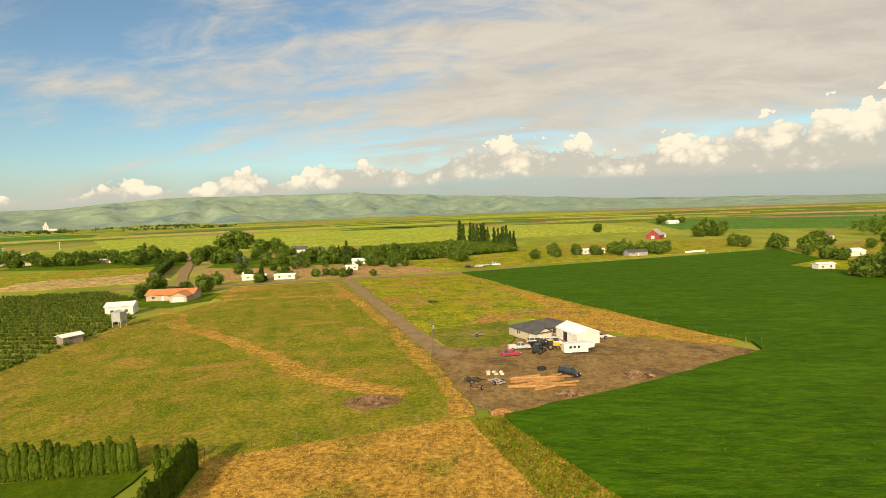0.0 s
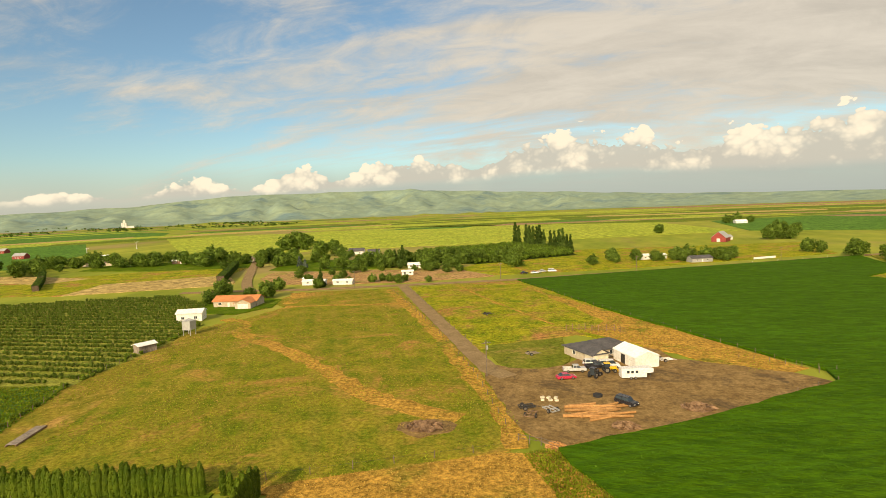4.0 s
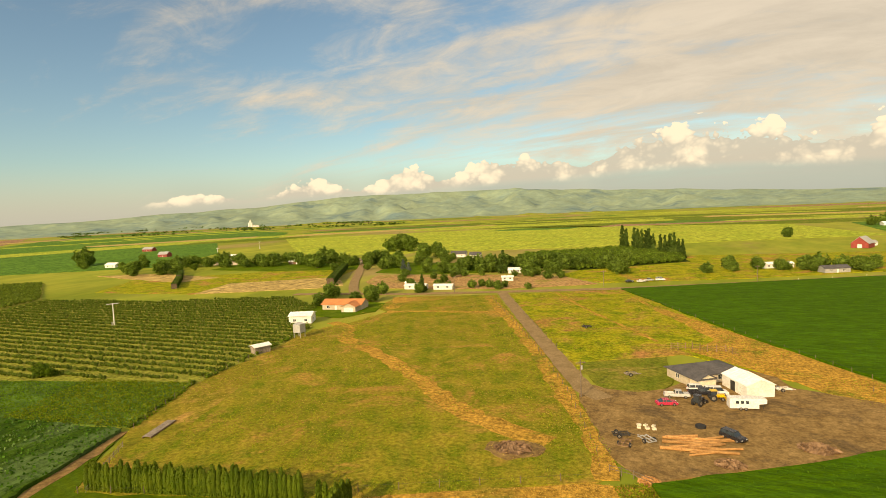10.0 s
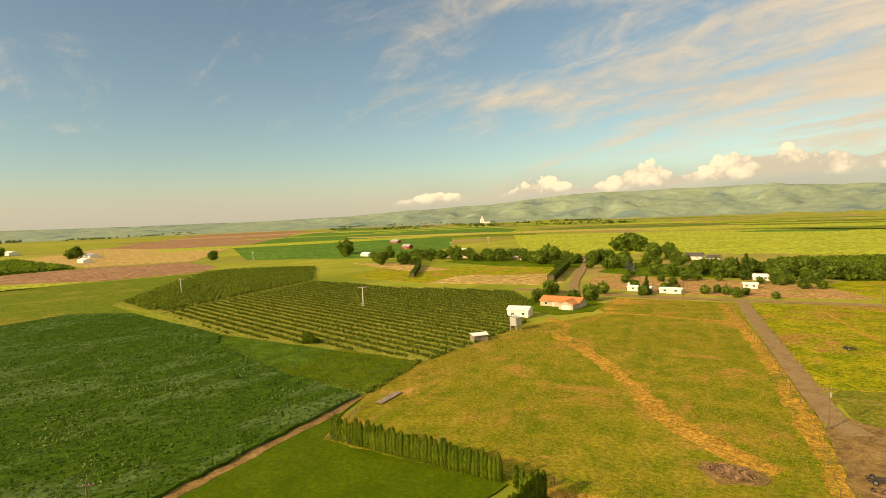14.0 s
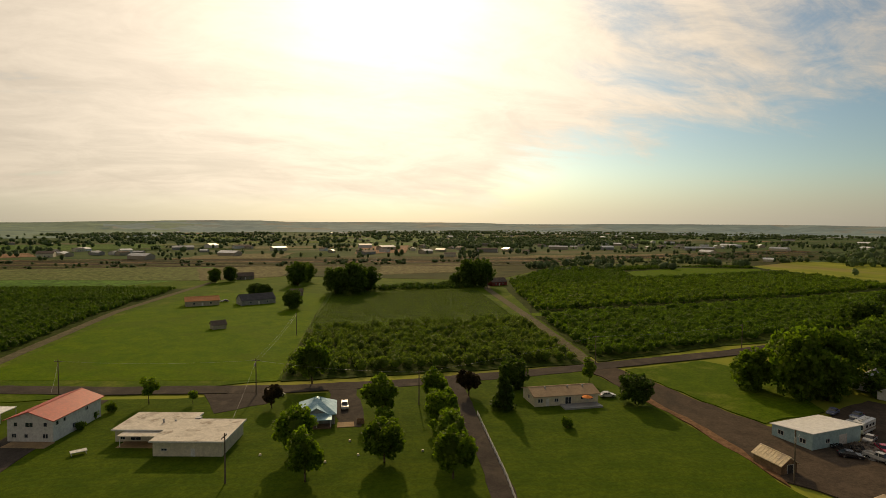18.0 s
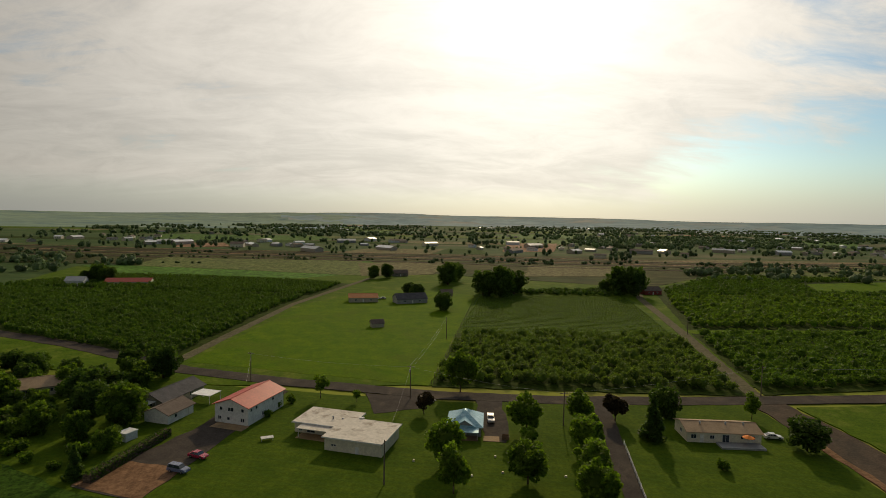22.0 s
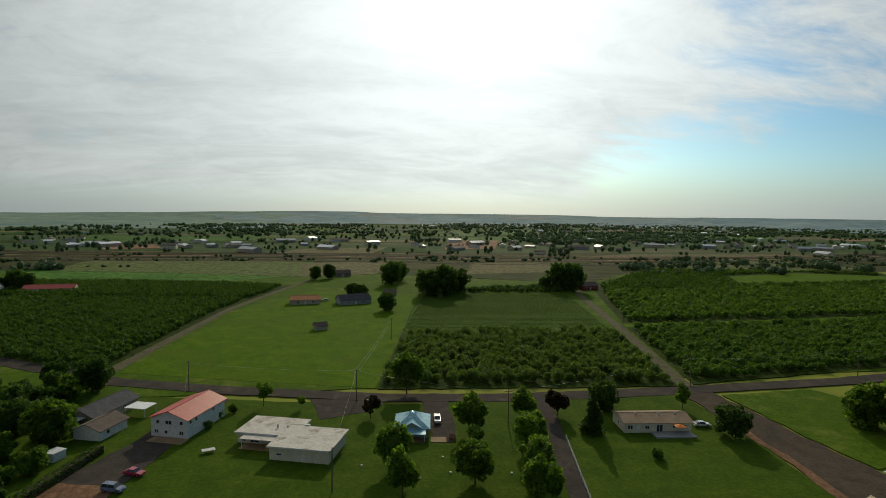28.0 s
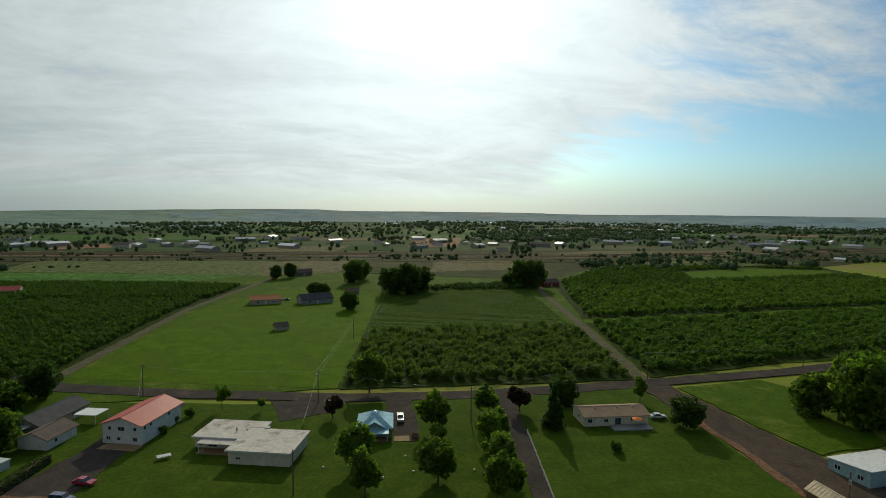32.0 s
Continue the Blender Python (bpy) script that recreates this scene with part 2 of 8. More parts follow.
# ---- materials ----
def material(name, low, high, rough=0.85, coarse=0.35, fine=6.0, bump=0.25, metal=0.0, split=(0.35, 0.65), vary=0.0, third=None, third_scale=0.05, rows=None, spec=None, third_split=(0.50, 0.66), stretch=None, through_light=0.0, grit=None, leaves=0.0):
    """A two-scale procedural surface in metres; third: patches of another colour; rows: (spacing, turn, colour, share)."""
    spec = spec if spec is not None else (0.03 if bump >= 0.3 or fine < 1 else 0.3)
    mat = bpy.data.materials.new(name)
    mat.use_nodes = True
    n = Nodes(mat.node_tree)
    place = n.add("ShaderNodeNewGeometry").outputs["Position"]
    vec = n.scaled(place, stretch[0], stretch[1]) if stretch else place
    a = n.noise(vec, coarse, 8.0, 0.68, 0.3)
    b = n.noise(vec, fine, 3.0, 0.65)
    both = n.math("ADD", n.math("MULTIPLY", a, 0.6), n.math("MULTIPLY", b, 0.4))
    colour = n.mix(n.range(both, split[0], split[1]), low, high)
    if third:
        patch = n.noise(n.scaled(vec, (1, 1, 1), 0, (13.7, 4.1, 0)), third_scale, 9.0, 0.70, 0.5)
        colour = n.mix(n.range(patch, *third_split), colour, third)
    if rows:
        spacing, turn, row_colour, share = rows
        along = n.add("ShaderNodeSeparateXYZ", ins={0: n.scaled(place, (1, 1, 1), turn)}).outputs[1]
        wave = n.math("SINE", n.math("MULTIPLY", n.math("ADD", along, n.math("MULTIPLY", a, spacing * 0.25)), 2 * math.pi / spacing))
        colour = n.mix(n.math("MULTIPLY", n.range(wave, -0.2, 0.8), share), colour, row_colour)
    if vary:
        info = n.add("ShaderNodeObjectInfo").outputs["Random"]
        colour = n.mix(1.0, colour, n.add("ShaderNodeCombineColor", ins={0: n.range(info, 0, 1, 1 - vary, 1 + vary, False), 1: n.range(info, 0, 1, 1 - vary * 0.8, 1 + vary, False), 2: n.range(info, 0, 1, 1 - vary, 1 + vary * 0.6, False)}).outputs[0], "MULTIPLY")
    grit = grit if grit is not None else (0.45 if bump >= 0.3 else 0.1)
    if grit:
        speck = n.range(n.noise(vec, fine * 0.32, 4.0, 0.78), 0.39, 0.61, 1 - grit, 1 + grit, False)
        colour = n.mix(1.0, colour, n.add("ShaderNodeCombineColor", ins={0: speck, 1: speck, 2: speck}).outputs[0], "MULTIPLY")
    if leaves:
        each = n.range(n.add("ShaderNodeNewGeometry").outputs["Random Per Island"], 0, 1, 1 - leaves, 1 + leaves, False)
        colour = n.mix(1.0, colour, n.add("ShaderNodeCombineColor", ins={0: each, 1: each, 2: each}).outputs[0], "MULTIPLY")
    shader = n.add("ShaderNodeBsdfPrincipled", ins={"Base Color": colour, "Roughness": n.range(b, 0.3, 0.7, max(rough - 0.08, 0.02), min(rough + 0.08, 1.0), False), "Metallic": metal, "Specular IOR Level": spec})
    if bump:
        hill = n.add("ShaderNodeBump", ins={"Height": both, "Strength": min(bump * 2, 1.0), "Distance": bump * 0.4})
        n.put(shader.inputs["Normal"], hill.outputs[0])
    out = n.add("ShaderNodeOutputMaterial")
    surface = shader.outputs[0]
    if through_light:
        leaf = n.add("ShaderNodeBsdfTranslucent", ins={"Color": n.mix(1.0, colour, (1.25, 1.45, 0.6), "MULTIPLY")})
        surface = n.add("ShaderNodeMixShader", ins={0: through_light, 1: surface, 2: leaf.outputs[0]}).outputs[0]
    n.tree.links.new(surface, out.inputs[0])
    return mat


def glass_material():
    mat = bpy.data.materials.new("window_glass")
    mat.use_nodes = True
    n = Nodes(mat.node_tree)
    shader = n.add("ShaderNodeBsdfPrincipled", ins={"Base Color": (0.03, 0.04, 0.05, 1), "Roughness": 0.06, "Specular IOR Level": 0.7})
    out = n.add("ShaderNodeOutputMaterial")
    n.tree.links.new(shader.outputs[0], out.inputs[0])
    return mat


def leaf_material(name, low, high, share=0.3, leaves=0.4):
    return material(name, low, high, rough=0.6, coarse=0.3, fine=1.2, bump=0.0, vary=0.18, through_light=share, spec=0.08, grit=0.0, leaves=leaves)


GLASS = glass_material()
WHITE = material("white_paint", (0.58, 0.57, 0.54), (0.72, 0.71, 0.68), 0.55, 0.4, 5.0, 0.03)
CREAM = material("cream_siding", (0.55, 0.50, 0.38), (0.68, 0.62, 0.48), 0.6, 0.4, 5.0, 0.05)
TAN_SIDING = material("tan_siding", (0.36, 0.31, 0.24), (0.46, 0.40, 0.31), 0.65, 0.4, 5.0, 0.05)
GREY_SIDING = material("grey_siding", (0.24, 0.24, 0.24), (0.33, 0.33, 0.32), 0.6, 0.4, 5.0, 0.05)
PALE_SIDING = material("pale_blue_siding", (0.27, 0.42, 0.44), (0.37, 0.53, 0.55), 0.6, 0.4, 5.0, 0.05)
WHITE_METAL = material("white_metal_roof", (0.78, 0.78, 0.76), (0.84, 0.84, 0.81), 0.38, 0.25, 3.0, 0.02, spec=0.5)
GREY_METAL = material("grey_metal_sheet", (0.33, 0.34, 0.34), (0.46, 0.46, 0.45), 0.42, 0.3, 4.0, 0.03, metal=0.3)
RUSTED_METAL = material("weathered_tin", (0.62, 0.48, 0.29), (0.84, 0.69, 0.45), 0.5, 0.5, 4.0, 0.05, third=(0.52, 0.40, 0.28), third_scale=0.4)
SHINGLE = material("dark_shingle", (0.055, 0.055, 0.06), (0.11, 0.105, 0.11), 0.9, 0.5, 9.0, 0.2)
BROWN_SHINGLE = material("brown_shingle", (0.10, 0.075, 0.06), (0.19, 0.145, 0.115), 0.9, 0.5, 9.0, 0.2)
TAN_SHINGLE = material("tan_shingle", (0.30, 0.21, 0.125), (0.42, 0.30, 0.19), 0.9, 0.5, 9.0, 0.15)
ORANGE_ROOF = material("orange_roof", (0.42, 0.16, 0.06), (0.56, 0.23, 0.09), 0.8, 0.5, 8.0, 0.15)
RED_ROOF = material("red_metal_roof", (0.42, 0.05, 0.035), (0.52, 0.075, 0.05), 0.45, 0.3, 5.0, 0.03)
BLUE_ROOF = material("pale_blue_tin", (0.20, 0.42, 0.50), (0.42, 0.60, 0.66), 0.35, 0.9, 5.0, 0.05, metal=0.25)
FLAT_ROOF = material("pale_roof_membrane", (0.56, 0.51, 0.44), (0.68, 0.63, 0.55), 0.8, 0.25, 4.0, 0.05, third=(0.33, 0.28, 0.22), third_scale=0.25)
OLD_WOOD = material("weathered_boards", (0.12, 0.10, 0.085), (0.32, 0.27, 0.22), 0.9, 0.6, 5.0, 0.2, stretch=((1, 1, 0.15), 0))
OLD_SHINGLE = material("mossy_old_shingles", (0.07, 0.05, 0.04), (0.19, 0.13, 0.09), 0.95, 0.5, 6.0, 0.3, third=(0.26, 0.20, 0.14), third_scale=0.35)
RED_PAINT = material("barn_red_paint", (0.20, 0.035, 0.03), (0.30, 0.055, 0.045), 0.6, 0.5, 5.0, 0.04)
BROWN_WOOD = material("brown_wood", (0.14, 0.085, 0.05), (0.27, 0.17, 0.10), 0.85, 0.6, 6.0, 0.2)
LOG_WOOD = material("peeled_logs", (0.26, 0.125, 0.045), (0.44, 0.24, 0.10), 0.8, 0.8, 6.0, 0.15, vary=0.2)
POLE_WOOD = material("utility_pole_wood", (0.10, 0.075, 0.055), (0.19, 0.15, 0.11), 0.9, 1.0, 9.0, 0.2)
CONCRETE = material("concrete", (0.29, 0.19, 0.10), (0.41, 0.28, 0.155), 0.9, 0.2, 4.0, 0.05, third=(0.22, 0.16, 0.105), third_scale=0.12, vary=0.10)
BARK = material("bark", (0.07, 0.05, 0.035), (0.16, 0.12, 0.085), 0.95, 1.5, 9.0, 0.4)
RUBBER = material("tyre_rubber", (0.015, 0.015, 0.016), (0.03, 0.03, 0.03), 0.8, 2.0, 9.0, 0.05)
CHROME = material("dull_chrome", (0.45, 0.45, 0.46), (0.6, 0.6, 0.6), 0.3, 1.0, 8.0, 0.0, metal=0.9)
DARK_METAL = material("dark_steel", (0.03, 0.03, 0.03), (0.07, 0.065, 0.06), 0.6, 1.0, 8.0, 0.05, metal=0.3)
CLOTH_ORANGE = material("orange_canvas", (0.75, 0.20, 0.03), (0.85, 0.27, 0.05), 0.8, 1.0, 8.0, 0.05)


def car_paint(name, colour):
    return material(name, tuple(c * 0.85 for c in colour), colour, 0.25, 0.8, 6.0, 0.0, spec=0.6)


PAINT_WHITE, PAINT_RED, PAINT_BLUE = car_paint("white_car_paint", (0.72, 0.72, 0.70)), car_paint("red_car_paint", (0.45, 0.03, 0.07)), car_paint("grey_blue_car_paint", (0.16, 0.19, 0.30))
PAINT_BLACK, PAINT_YELLOW, PAINT_SILVER = car_paint("black_car_paint", (0.02, 0.02, 0.025)), car_paint("yellow_paint", (0.70, 0.46, 0.03)), car_paint("silver_car_paint", (0.48, 0.48, 0.47))

# ground covers
DRY_GRASS = material("dry_grass", (0.25, 0.15, 0.03), (0.50, 0.29, 0.06), 0.95, 0.22, 3.0, 0.6, third=(0.13, 0.15, 0.02), third_scale=0.06)
PASTURE = material("pasture_grass", (0.10, 0.145, 0.010), (0.25, 0.215, 0.026), 0.95, 0.13, 3.2, 0.9, third=(0.37, 0.205, 0.055), third_scale=0.05, rows=(6.5, 65.8, (0.30, 0.21, 0.045), 0.17), grit=0.32, split=(0.38, 0.60))
MEADOW = material("weedy_meadow", (0.115, 0.17, 0.010), (0.31, 0.285, 0.022), 0.95, 0.12, 2.2, 0.8, split=(0.40, 0.58), third=(0.34, 0.17, 0.06), third_scale=0.045)
WHEAT = material("green_wheat", (0.028, 0.078, 0.003), (0.058, 0.125, 0.005), 0.9, 0.3, 3.0, 0.9, grit=0.26, third=(0.054, 0.130, 0.006), third_scale=0.035, stretch=((0.3, 1, 1), 27), rows=(3.2, -27.0, (0.04, 0.10, 0.008), 0.3))
LAWN = material("mown_lawn", (0.048, 0.098, 0.004), (0.092, 0.145, 0.008), 0.95, 0.15, 3.0, 0.4, grit=0.2, third=(0.13, 0.165, 0.02), third_scale=0.06)
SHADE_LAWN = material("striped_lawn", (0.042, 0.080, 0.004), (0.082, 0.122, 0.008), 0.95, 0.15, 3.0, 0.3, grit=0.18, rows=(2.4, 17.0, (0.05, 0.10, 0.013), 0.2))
CROP = material("dark_leafy_crop", (0.025, 0.062, 0.006), (0.053, 0.104, 0.011), 0.85, 0.35, 2.4, 1.0, third=(0.075, 0.128, 0.038), third_scale=0.05, third_split=(0.50, 0.58), grit=0.3, stretch=((1, 0.45, 1), 30))
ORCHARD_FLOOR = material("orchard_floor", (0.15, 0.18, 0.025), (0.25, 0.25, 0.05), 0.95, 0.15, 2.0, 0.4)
# shade between the orchard trees is put into this darker grass colour
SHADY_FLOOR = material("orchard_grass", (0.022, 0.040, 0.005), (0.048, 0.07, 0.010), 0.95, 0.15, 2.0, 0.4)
DIRT = material("bare_dirt", (0.165, 0.105, 0.042), (0.285, 0.19, 0.082), 0.95, 0.2, 2.4, 0.6, third=(0.115, 0.08, 0.042), third_scale=0.09, grit=0.25)
RED_DIRT = material("reddish_soil", (0.15, 0.085, 0.048), (0.25, 0.145, 0.082), 0.95, 0.15, 2.0, 0.4, grit=0.25)
GRAVEL = material("gravel", (0.20, 0.14, 0.07), (0.30, 0.215, 0.115), 0.95, 0.3, 5.0, 0.3, grit=0.16)
ASPHALT = material("old_asphalt", (0.052, 0.044, 0.038), (0.085, 0.072, 0.061), 0.95, 0.2, 6.0, 0.3, grit=0.12, third=(0.11, 0.09, 0.07), third_scale=0.08)
FARMYARD = material("worn_farmyard", (0.068, 0.052, 0.039), (0.118, 0.09, 0.066), 0.95, 0.2, 4.0, 0.3, third=(0.07, 0.058, 0.045), third_scale=0.08, grit=0.15)
LANE = material("worn_lane", (0.095, 0.088, 0.05), (0.16, 0.14, 0.085), 0.95, 0.3, 3.0, 0.4, grit=0.18)
PADDOCK = material("rank_green_grass", (0.075, 0.13, 0.012), (0.15, 0.185, 0.023), 0.95, 0.12, 2.4, 0.7, third=(0.20, 0.19, 0.035), third_scale=0.03)
DRY_GREEN = material("part_dry_grass", (0.10, 0.135, 0.014), (0.20, 0.19, 0.03), 0.95, 0.12, 2.4, 0.6, third=(0.26, 0.19, 0.055), third_scale=0.06, grit=0.3)
TAN_GREEN = material("tan_green_grass", (0.14, 0.145, 0.016), (0.27, 0.205, 0.032), 0.95, 0.12, 2.4, 0.6, third=(0.40, 0.245, 0.07), third_scale=0.07, grit=0.3)
BRIGHT_GRASS = material("bright_pasture", (0.054, 0.122, 0.001), (0.115, 0.178, 0.003), 0.95, 0.12, 2.6, 0.6, third=(0.085, 0.135, 0.006), third_scale=0.03, grit=0.16)
ROW_CROP = material("low_green_rows", (0.05, 0.10, 0.010), (0.11, 0.165, 0.02), 0.95, 0.2, 2.6, 0.6, rows=(4.6, 3.0, (0.03, 0.06, 0.008), 0.75))
BROWN_ROWS = material("brown_vine_rows", (0.16, 0.13, 0.045), (0.24, 0.18, 0.075), 0.95, 0.05, 0.8, 0.4, rows=(7.0, -14.0, (0.06, 0.09, 0.02), 0.7))
DARK_CROP = material("low_dark_crop", (0.022, 0.055, 0.005), (0.045, 0.09, 0.010), 0.95, 0.2, 2.6, 0.6)
CANOLA = material("yellow_green_crop", (0.23, 0.30, 0.035), (0.36, 0.385, 0.055), 0.9, 0.02, 0.5, 0.3)
GREEN_CROP = material("far_green_crop", (0.06, 0.14, 0.02), (0.10, 0.20, 0.03), 0.9, 0.02, 0.5, 0.3)
VALLEY_DRY = material("dry_valley_grass", (0.12, 0.115, 0.05), (0.19, 0.165, 0.08), 0.95, 0.05, 0.6, 0.3)
STUBBLE = material("tan_stubble", (0.33, 0.24, 0.09), (0.45, 0.33, 0.13), 0.95, 0.03, 0.6, 0.3)
FALLOW = material("brown_fallow", (0.22, 0.13, 0.075), (0.33, 0.205, 0.125), 0.95, 0.03, 0.6, 0.3)
PLAIN = material("farmed_plain", (0.16, 0.21, 0.025), (0.30, 0.31, 0.05), 0.95, 0.004, 0.05, 0.2, third=(0.28, 0.21, 0.09), third_scale=0.0035, stretch=((1, 0.35, 1), 30))
SCRUB = material("scrubby_flat", (0.035, 0.05, 0.014), (0.088, 0.082, 0.03), 0.95, 0.02, 0.4, 0.4, third=(0.045, 0.07, 0.02), third_scale=0.012, stretch=((0.25, 1, 1), 8))
# pale bluish distance haze is mixed into the hill colours
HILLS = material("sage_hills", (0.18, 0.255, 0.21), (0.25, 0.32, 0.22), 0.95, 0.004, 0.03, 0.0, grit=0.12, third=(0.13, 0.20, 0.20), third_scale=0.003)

# bluer southern hills, again with haze put into the base colour
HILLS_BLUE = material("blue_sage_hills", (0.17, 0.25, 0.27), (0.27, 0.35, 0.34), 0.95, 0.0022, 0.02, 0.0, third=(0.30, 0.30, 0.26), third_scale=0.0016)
VALLEY = material("valley_fields", (0.035, 0.075, 0.022), (0.085, 0.12, 0.04), 0.95, 0.01, 0.2, 0.2, third=(0.15, 0.135, 0.075), third_scale=0.004, stretch=((0.25, 1, 1), 8))
DARK_SOIL = material("dark_bank_soil", (0.045, 0.032, 0.022), (0.10, 0.07, 0.05), 0.95, 0.05, 0.6, 0.4)
VALLEY_GREEN = material("valley_green_crop", (0.05, 0.11, 0.02), (0.10, 0.17, 0.035), 0.9, 0.02, 0.4, 0.3)
PALE_GRASS = material("pale_rough_grass", (0.085, 0.115, 0.035), (0.16, 0.18, 0.06), 0.95, 0.06, 0.6, 0.4, third=(0.12, 0.135, 0.05), third_scale=0.03)

ORANGE_SOIL = material("orange_bare_soil", (0.28, 0.165, 0.07), (0.42, 0.27, 0.12), 0.95, 0.12, 1.6, 0.4, third=(0.24, 0.21, 0.05), third_scale=0.05)

# foliage
LEAF_FAR = leaf_material("sunlit_leaves", (0.075, 0.125, 0.022), (0.155, 0.22, 0.042), 0.38)
LEAF = leaf_material("broad_leaves", (0.065, 0.115, 0.016), (0.15, 0.21, 0.032), 0.52)
LEAF_LIGHT = leaf_material("light_leaves", (0.085, 0.145, 0.018), (0.175, 0.24, 0.034), 0.52)
LEAF_DARK = leaf_material("dark_leaves", (0.042, 0.08, 0.018), (0.10, 0.15, 0.032), 0.42)
# lighter, bluer green: distance haze put into the leaf colour
LEAF_VALLEY = leaf_material("valley_leaves", (0.085, 0.13, 0.06), (0.14, 0.19, 0.09), 0.25)
LEAF_PLUM = leaf_material("dark_reddish_leaves", (0.03, 0.022, 0.012), (0.06, 0.04, 0.02), 0.2)
LEAF_ORCHARD = leaf_material("orchard_leaves", (0.056, 0.104, 0.014), (0.135, 0.205, 0.032), 0.44, 0.35)
LEAF_DARK_ORCHARD = leaf_material("dark_orchard_leaves", (0.072, 0.112, 0.024), (0.16, 0.21, 0.045), 0.48, 0.35)
LEAF_TRELLIS = leaf_material("trellis_leaves", (0.075, 0.118, 0.018), (0.15, 0.19, 0.034), 0.42, 0.35)
LEAF_ROWS = leaf_material("row_leaves", (0.10, 0.16, 0.018), (0.165, 0.22, 0.032), 0.5)
LEAF_HEDGE = leaf_material("hedge_leaves", (0.055, 0.095, 0.008), (0.105, 0.145, 0.015), 0.2)
LEAF_BLUE = leaf_material("blue_spruce_needles", (0.07, 0.10, 0.085), (0.12, 0.15, 0.125), 0.1)


# ---- mesh helpers ----
class Mesh:
    """Collects vertices and faces in metres."""

    def __init__(self):
        self.v, self.f = [], []

    def box(self, x0, x1, y0, y1, z0, z1):
        b = len(self.v)
        self.v += [(x, y, z) for z in (z0, z1) for x, y in ((x0, y0), (x1, y0), (x1, y1), (x0, y1))]
        self.f += [tuple(b + i for i in q) for q in ((3, 2, 1, 0), (4, 5, 6, 7), (0, 1, 5, 4), (1, 2, 6, 5), (2, 3, 7, 6), (3, 0, 4, 7))]
        return self

    def prism(self, poly, y0, y1):
        """A polygon of (x, z), anticlockwise seen from -y, drawn out from y0 to y1."""
        b, k = len(self.v), len(poly)
        self.v += [(x, y0, z) for x, z in poly] + [(x, y1, z) for x, z in poly]
        self.f += [tuple(b + i for i in range(k)), tuple(b + k + i for i in reversed(range(k)))]
        self.f += [(b + i, b + k + i, b + k + (i + 1) % k, b + (i + 1) % k) for i in range(k)]
        return self

    def prism_x(self, poly, x0, x1):
        """A polygon of (y, z) drawn out along x."""
        b, k = len(self.v), len(poly)
        self.v += [(x0, y, z) for y, z in poly] + [(x1, y, z) for y, z in poly]
        self.f += [tuple(b + i for i in reversed(range(k))), tuple(b + k + i for i in range(k))]
        self.f += [(b + i, b + (i + 1) % k, b + k + (i + 1) % k, b + k + i) for i in range(k)]
        return self

    def tube(self, a, b, r0, r1, sides=8):
        a, b = Vector(a), Vector(b)
        turn = (b - a).to_track_quat("Z", "Y")
        s = len(self.v)
        for c, r in ((a, r0), (b, r1)):
            for i in range(sides):
                w = 2 * math.pi * i / sides
                self.v.append(tuple(c + turn @ Vector((math.cos(w) * r, math.sin(w) * r, 0))))
        self.f += [(s + i, s + (i + 1) % sides, s + sides + (i + 1) % sides, s + sides + i) for i in range(sides)]
        self.f += [tuple(s + i for i in reversed(range(sides))), tuple(s + sides + i for i in range(sides))]
        return self

    def rings(self, rings):
        """A closed skin over rings of equally many points."""
        s, k = len(self.v), len(rings[0])
        for ring in rings:
            self.v += [tuple(p) for p in ring]
        for a in range(len(rings) - 1):
            self.f += [(s + a * k + i, s + a * k + (i + 1) % k, s + (a + 1) * k + (i + 1) % k, s + (a + 1) * k + i) for i in range(k)]
        e = s + (len(rings) - 1) * k
        self.f += [tuple(s + i for i in reversed(range(k))), tuple(e + i for i in range(k))]
        return self

    def data(self, name, mat, smooth=False):
        me = bpy.data.meshes.new(name)
        me.from_pydata(self.v, [], self.f)
        me.materials.append(mat)
        if smooth:
            me.shade_smooth()
        me.update()
        return me


def part(name, mesh, mat, parent, label="", smooth=False, at=None):
    data = mesh.data(name, mat, smooth) if isinstance(mesh, Mesh) else mesh
    ob = new(name, data)
    ob.parent = parent
    if at is not None:
        ob.matrix_basis = at
    if label:
        ob["label"] = label
    return ob


def thing(name, m, label, category, group="", kind=""):
    ob = new(name)
    ob.matrix_basis = m
    return tagged(ob, label, category, group, kind)


def place(ob, x, y, turn=0.0, size=1.0, z=0.0, stretch=1.0):
    """A further copy of a thing."""
    return copy_thing(ob, pose(x, y, z, 0, 0, turn) @ Matrix.Diagonal((size, size, size * stretch, 1)))


# ---- ground ----
def ragged(points, step=4.0, amount=0.5, seed=1):
    """The outline of a field with uneven edges."""
    rng = random.Random(seed)
    out = []
    for (x0, y0), (x1, y1) in zip(points, points[1:] + points[:1]):
        k = max(1, min(60, int(math.hypot(x1 - x0, y1 - y0) / step)))
        for i in range(k):
            u = i / k
            j = amount if i else amount * 0.3
            out.append((x0 + (x1 - x0) * u + rng.uniform(-j, j), y0 + (y1 - y0) * u + rng.uniform(-j, j)))
    return out


FIELD_SEED = [0]


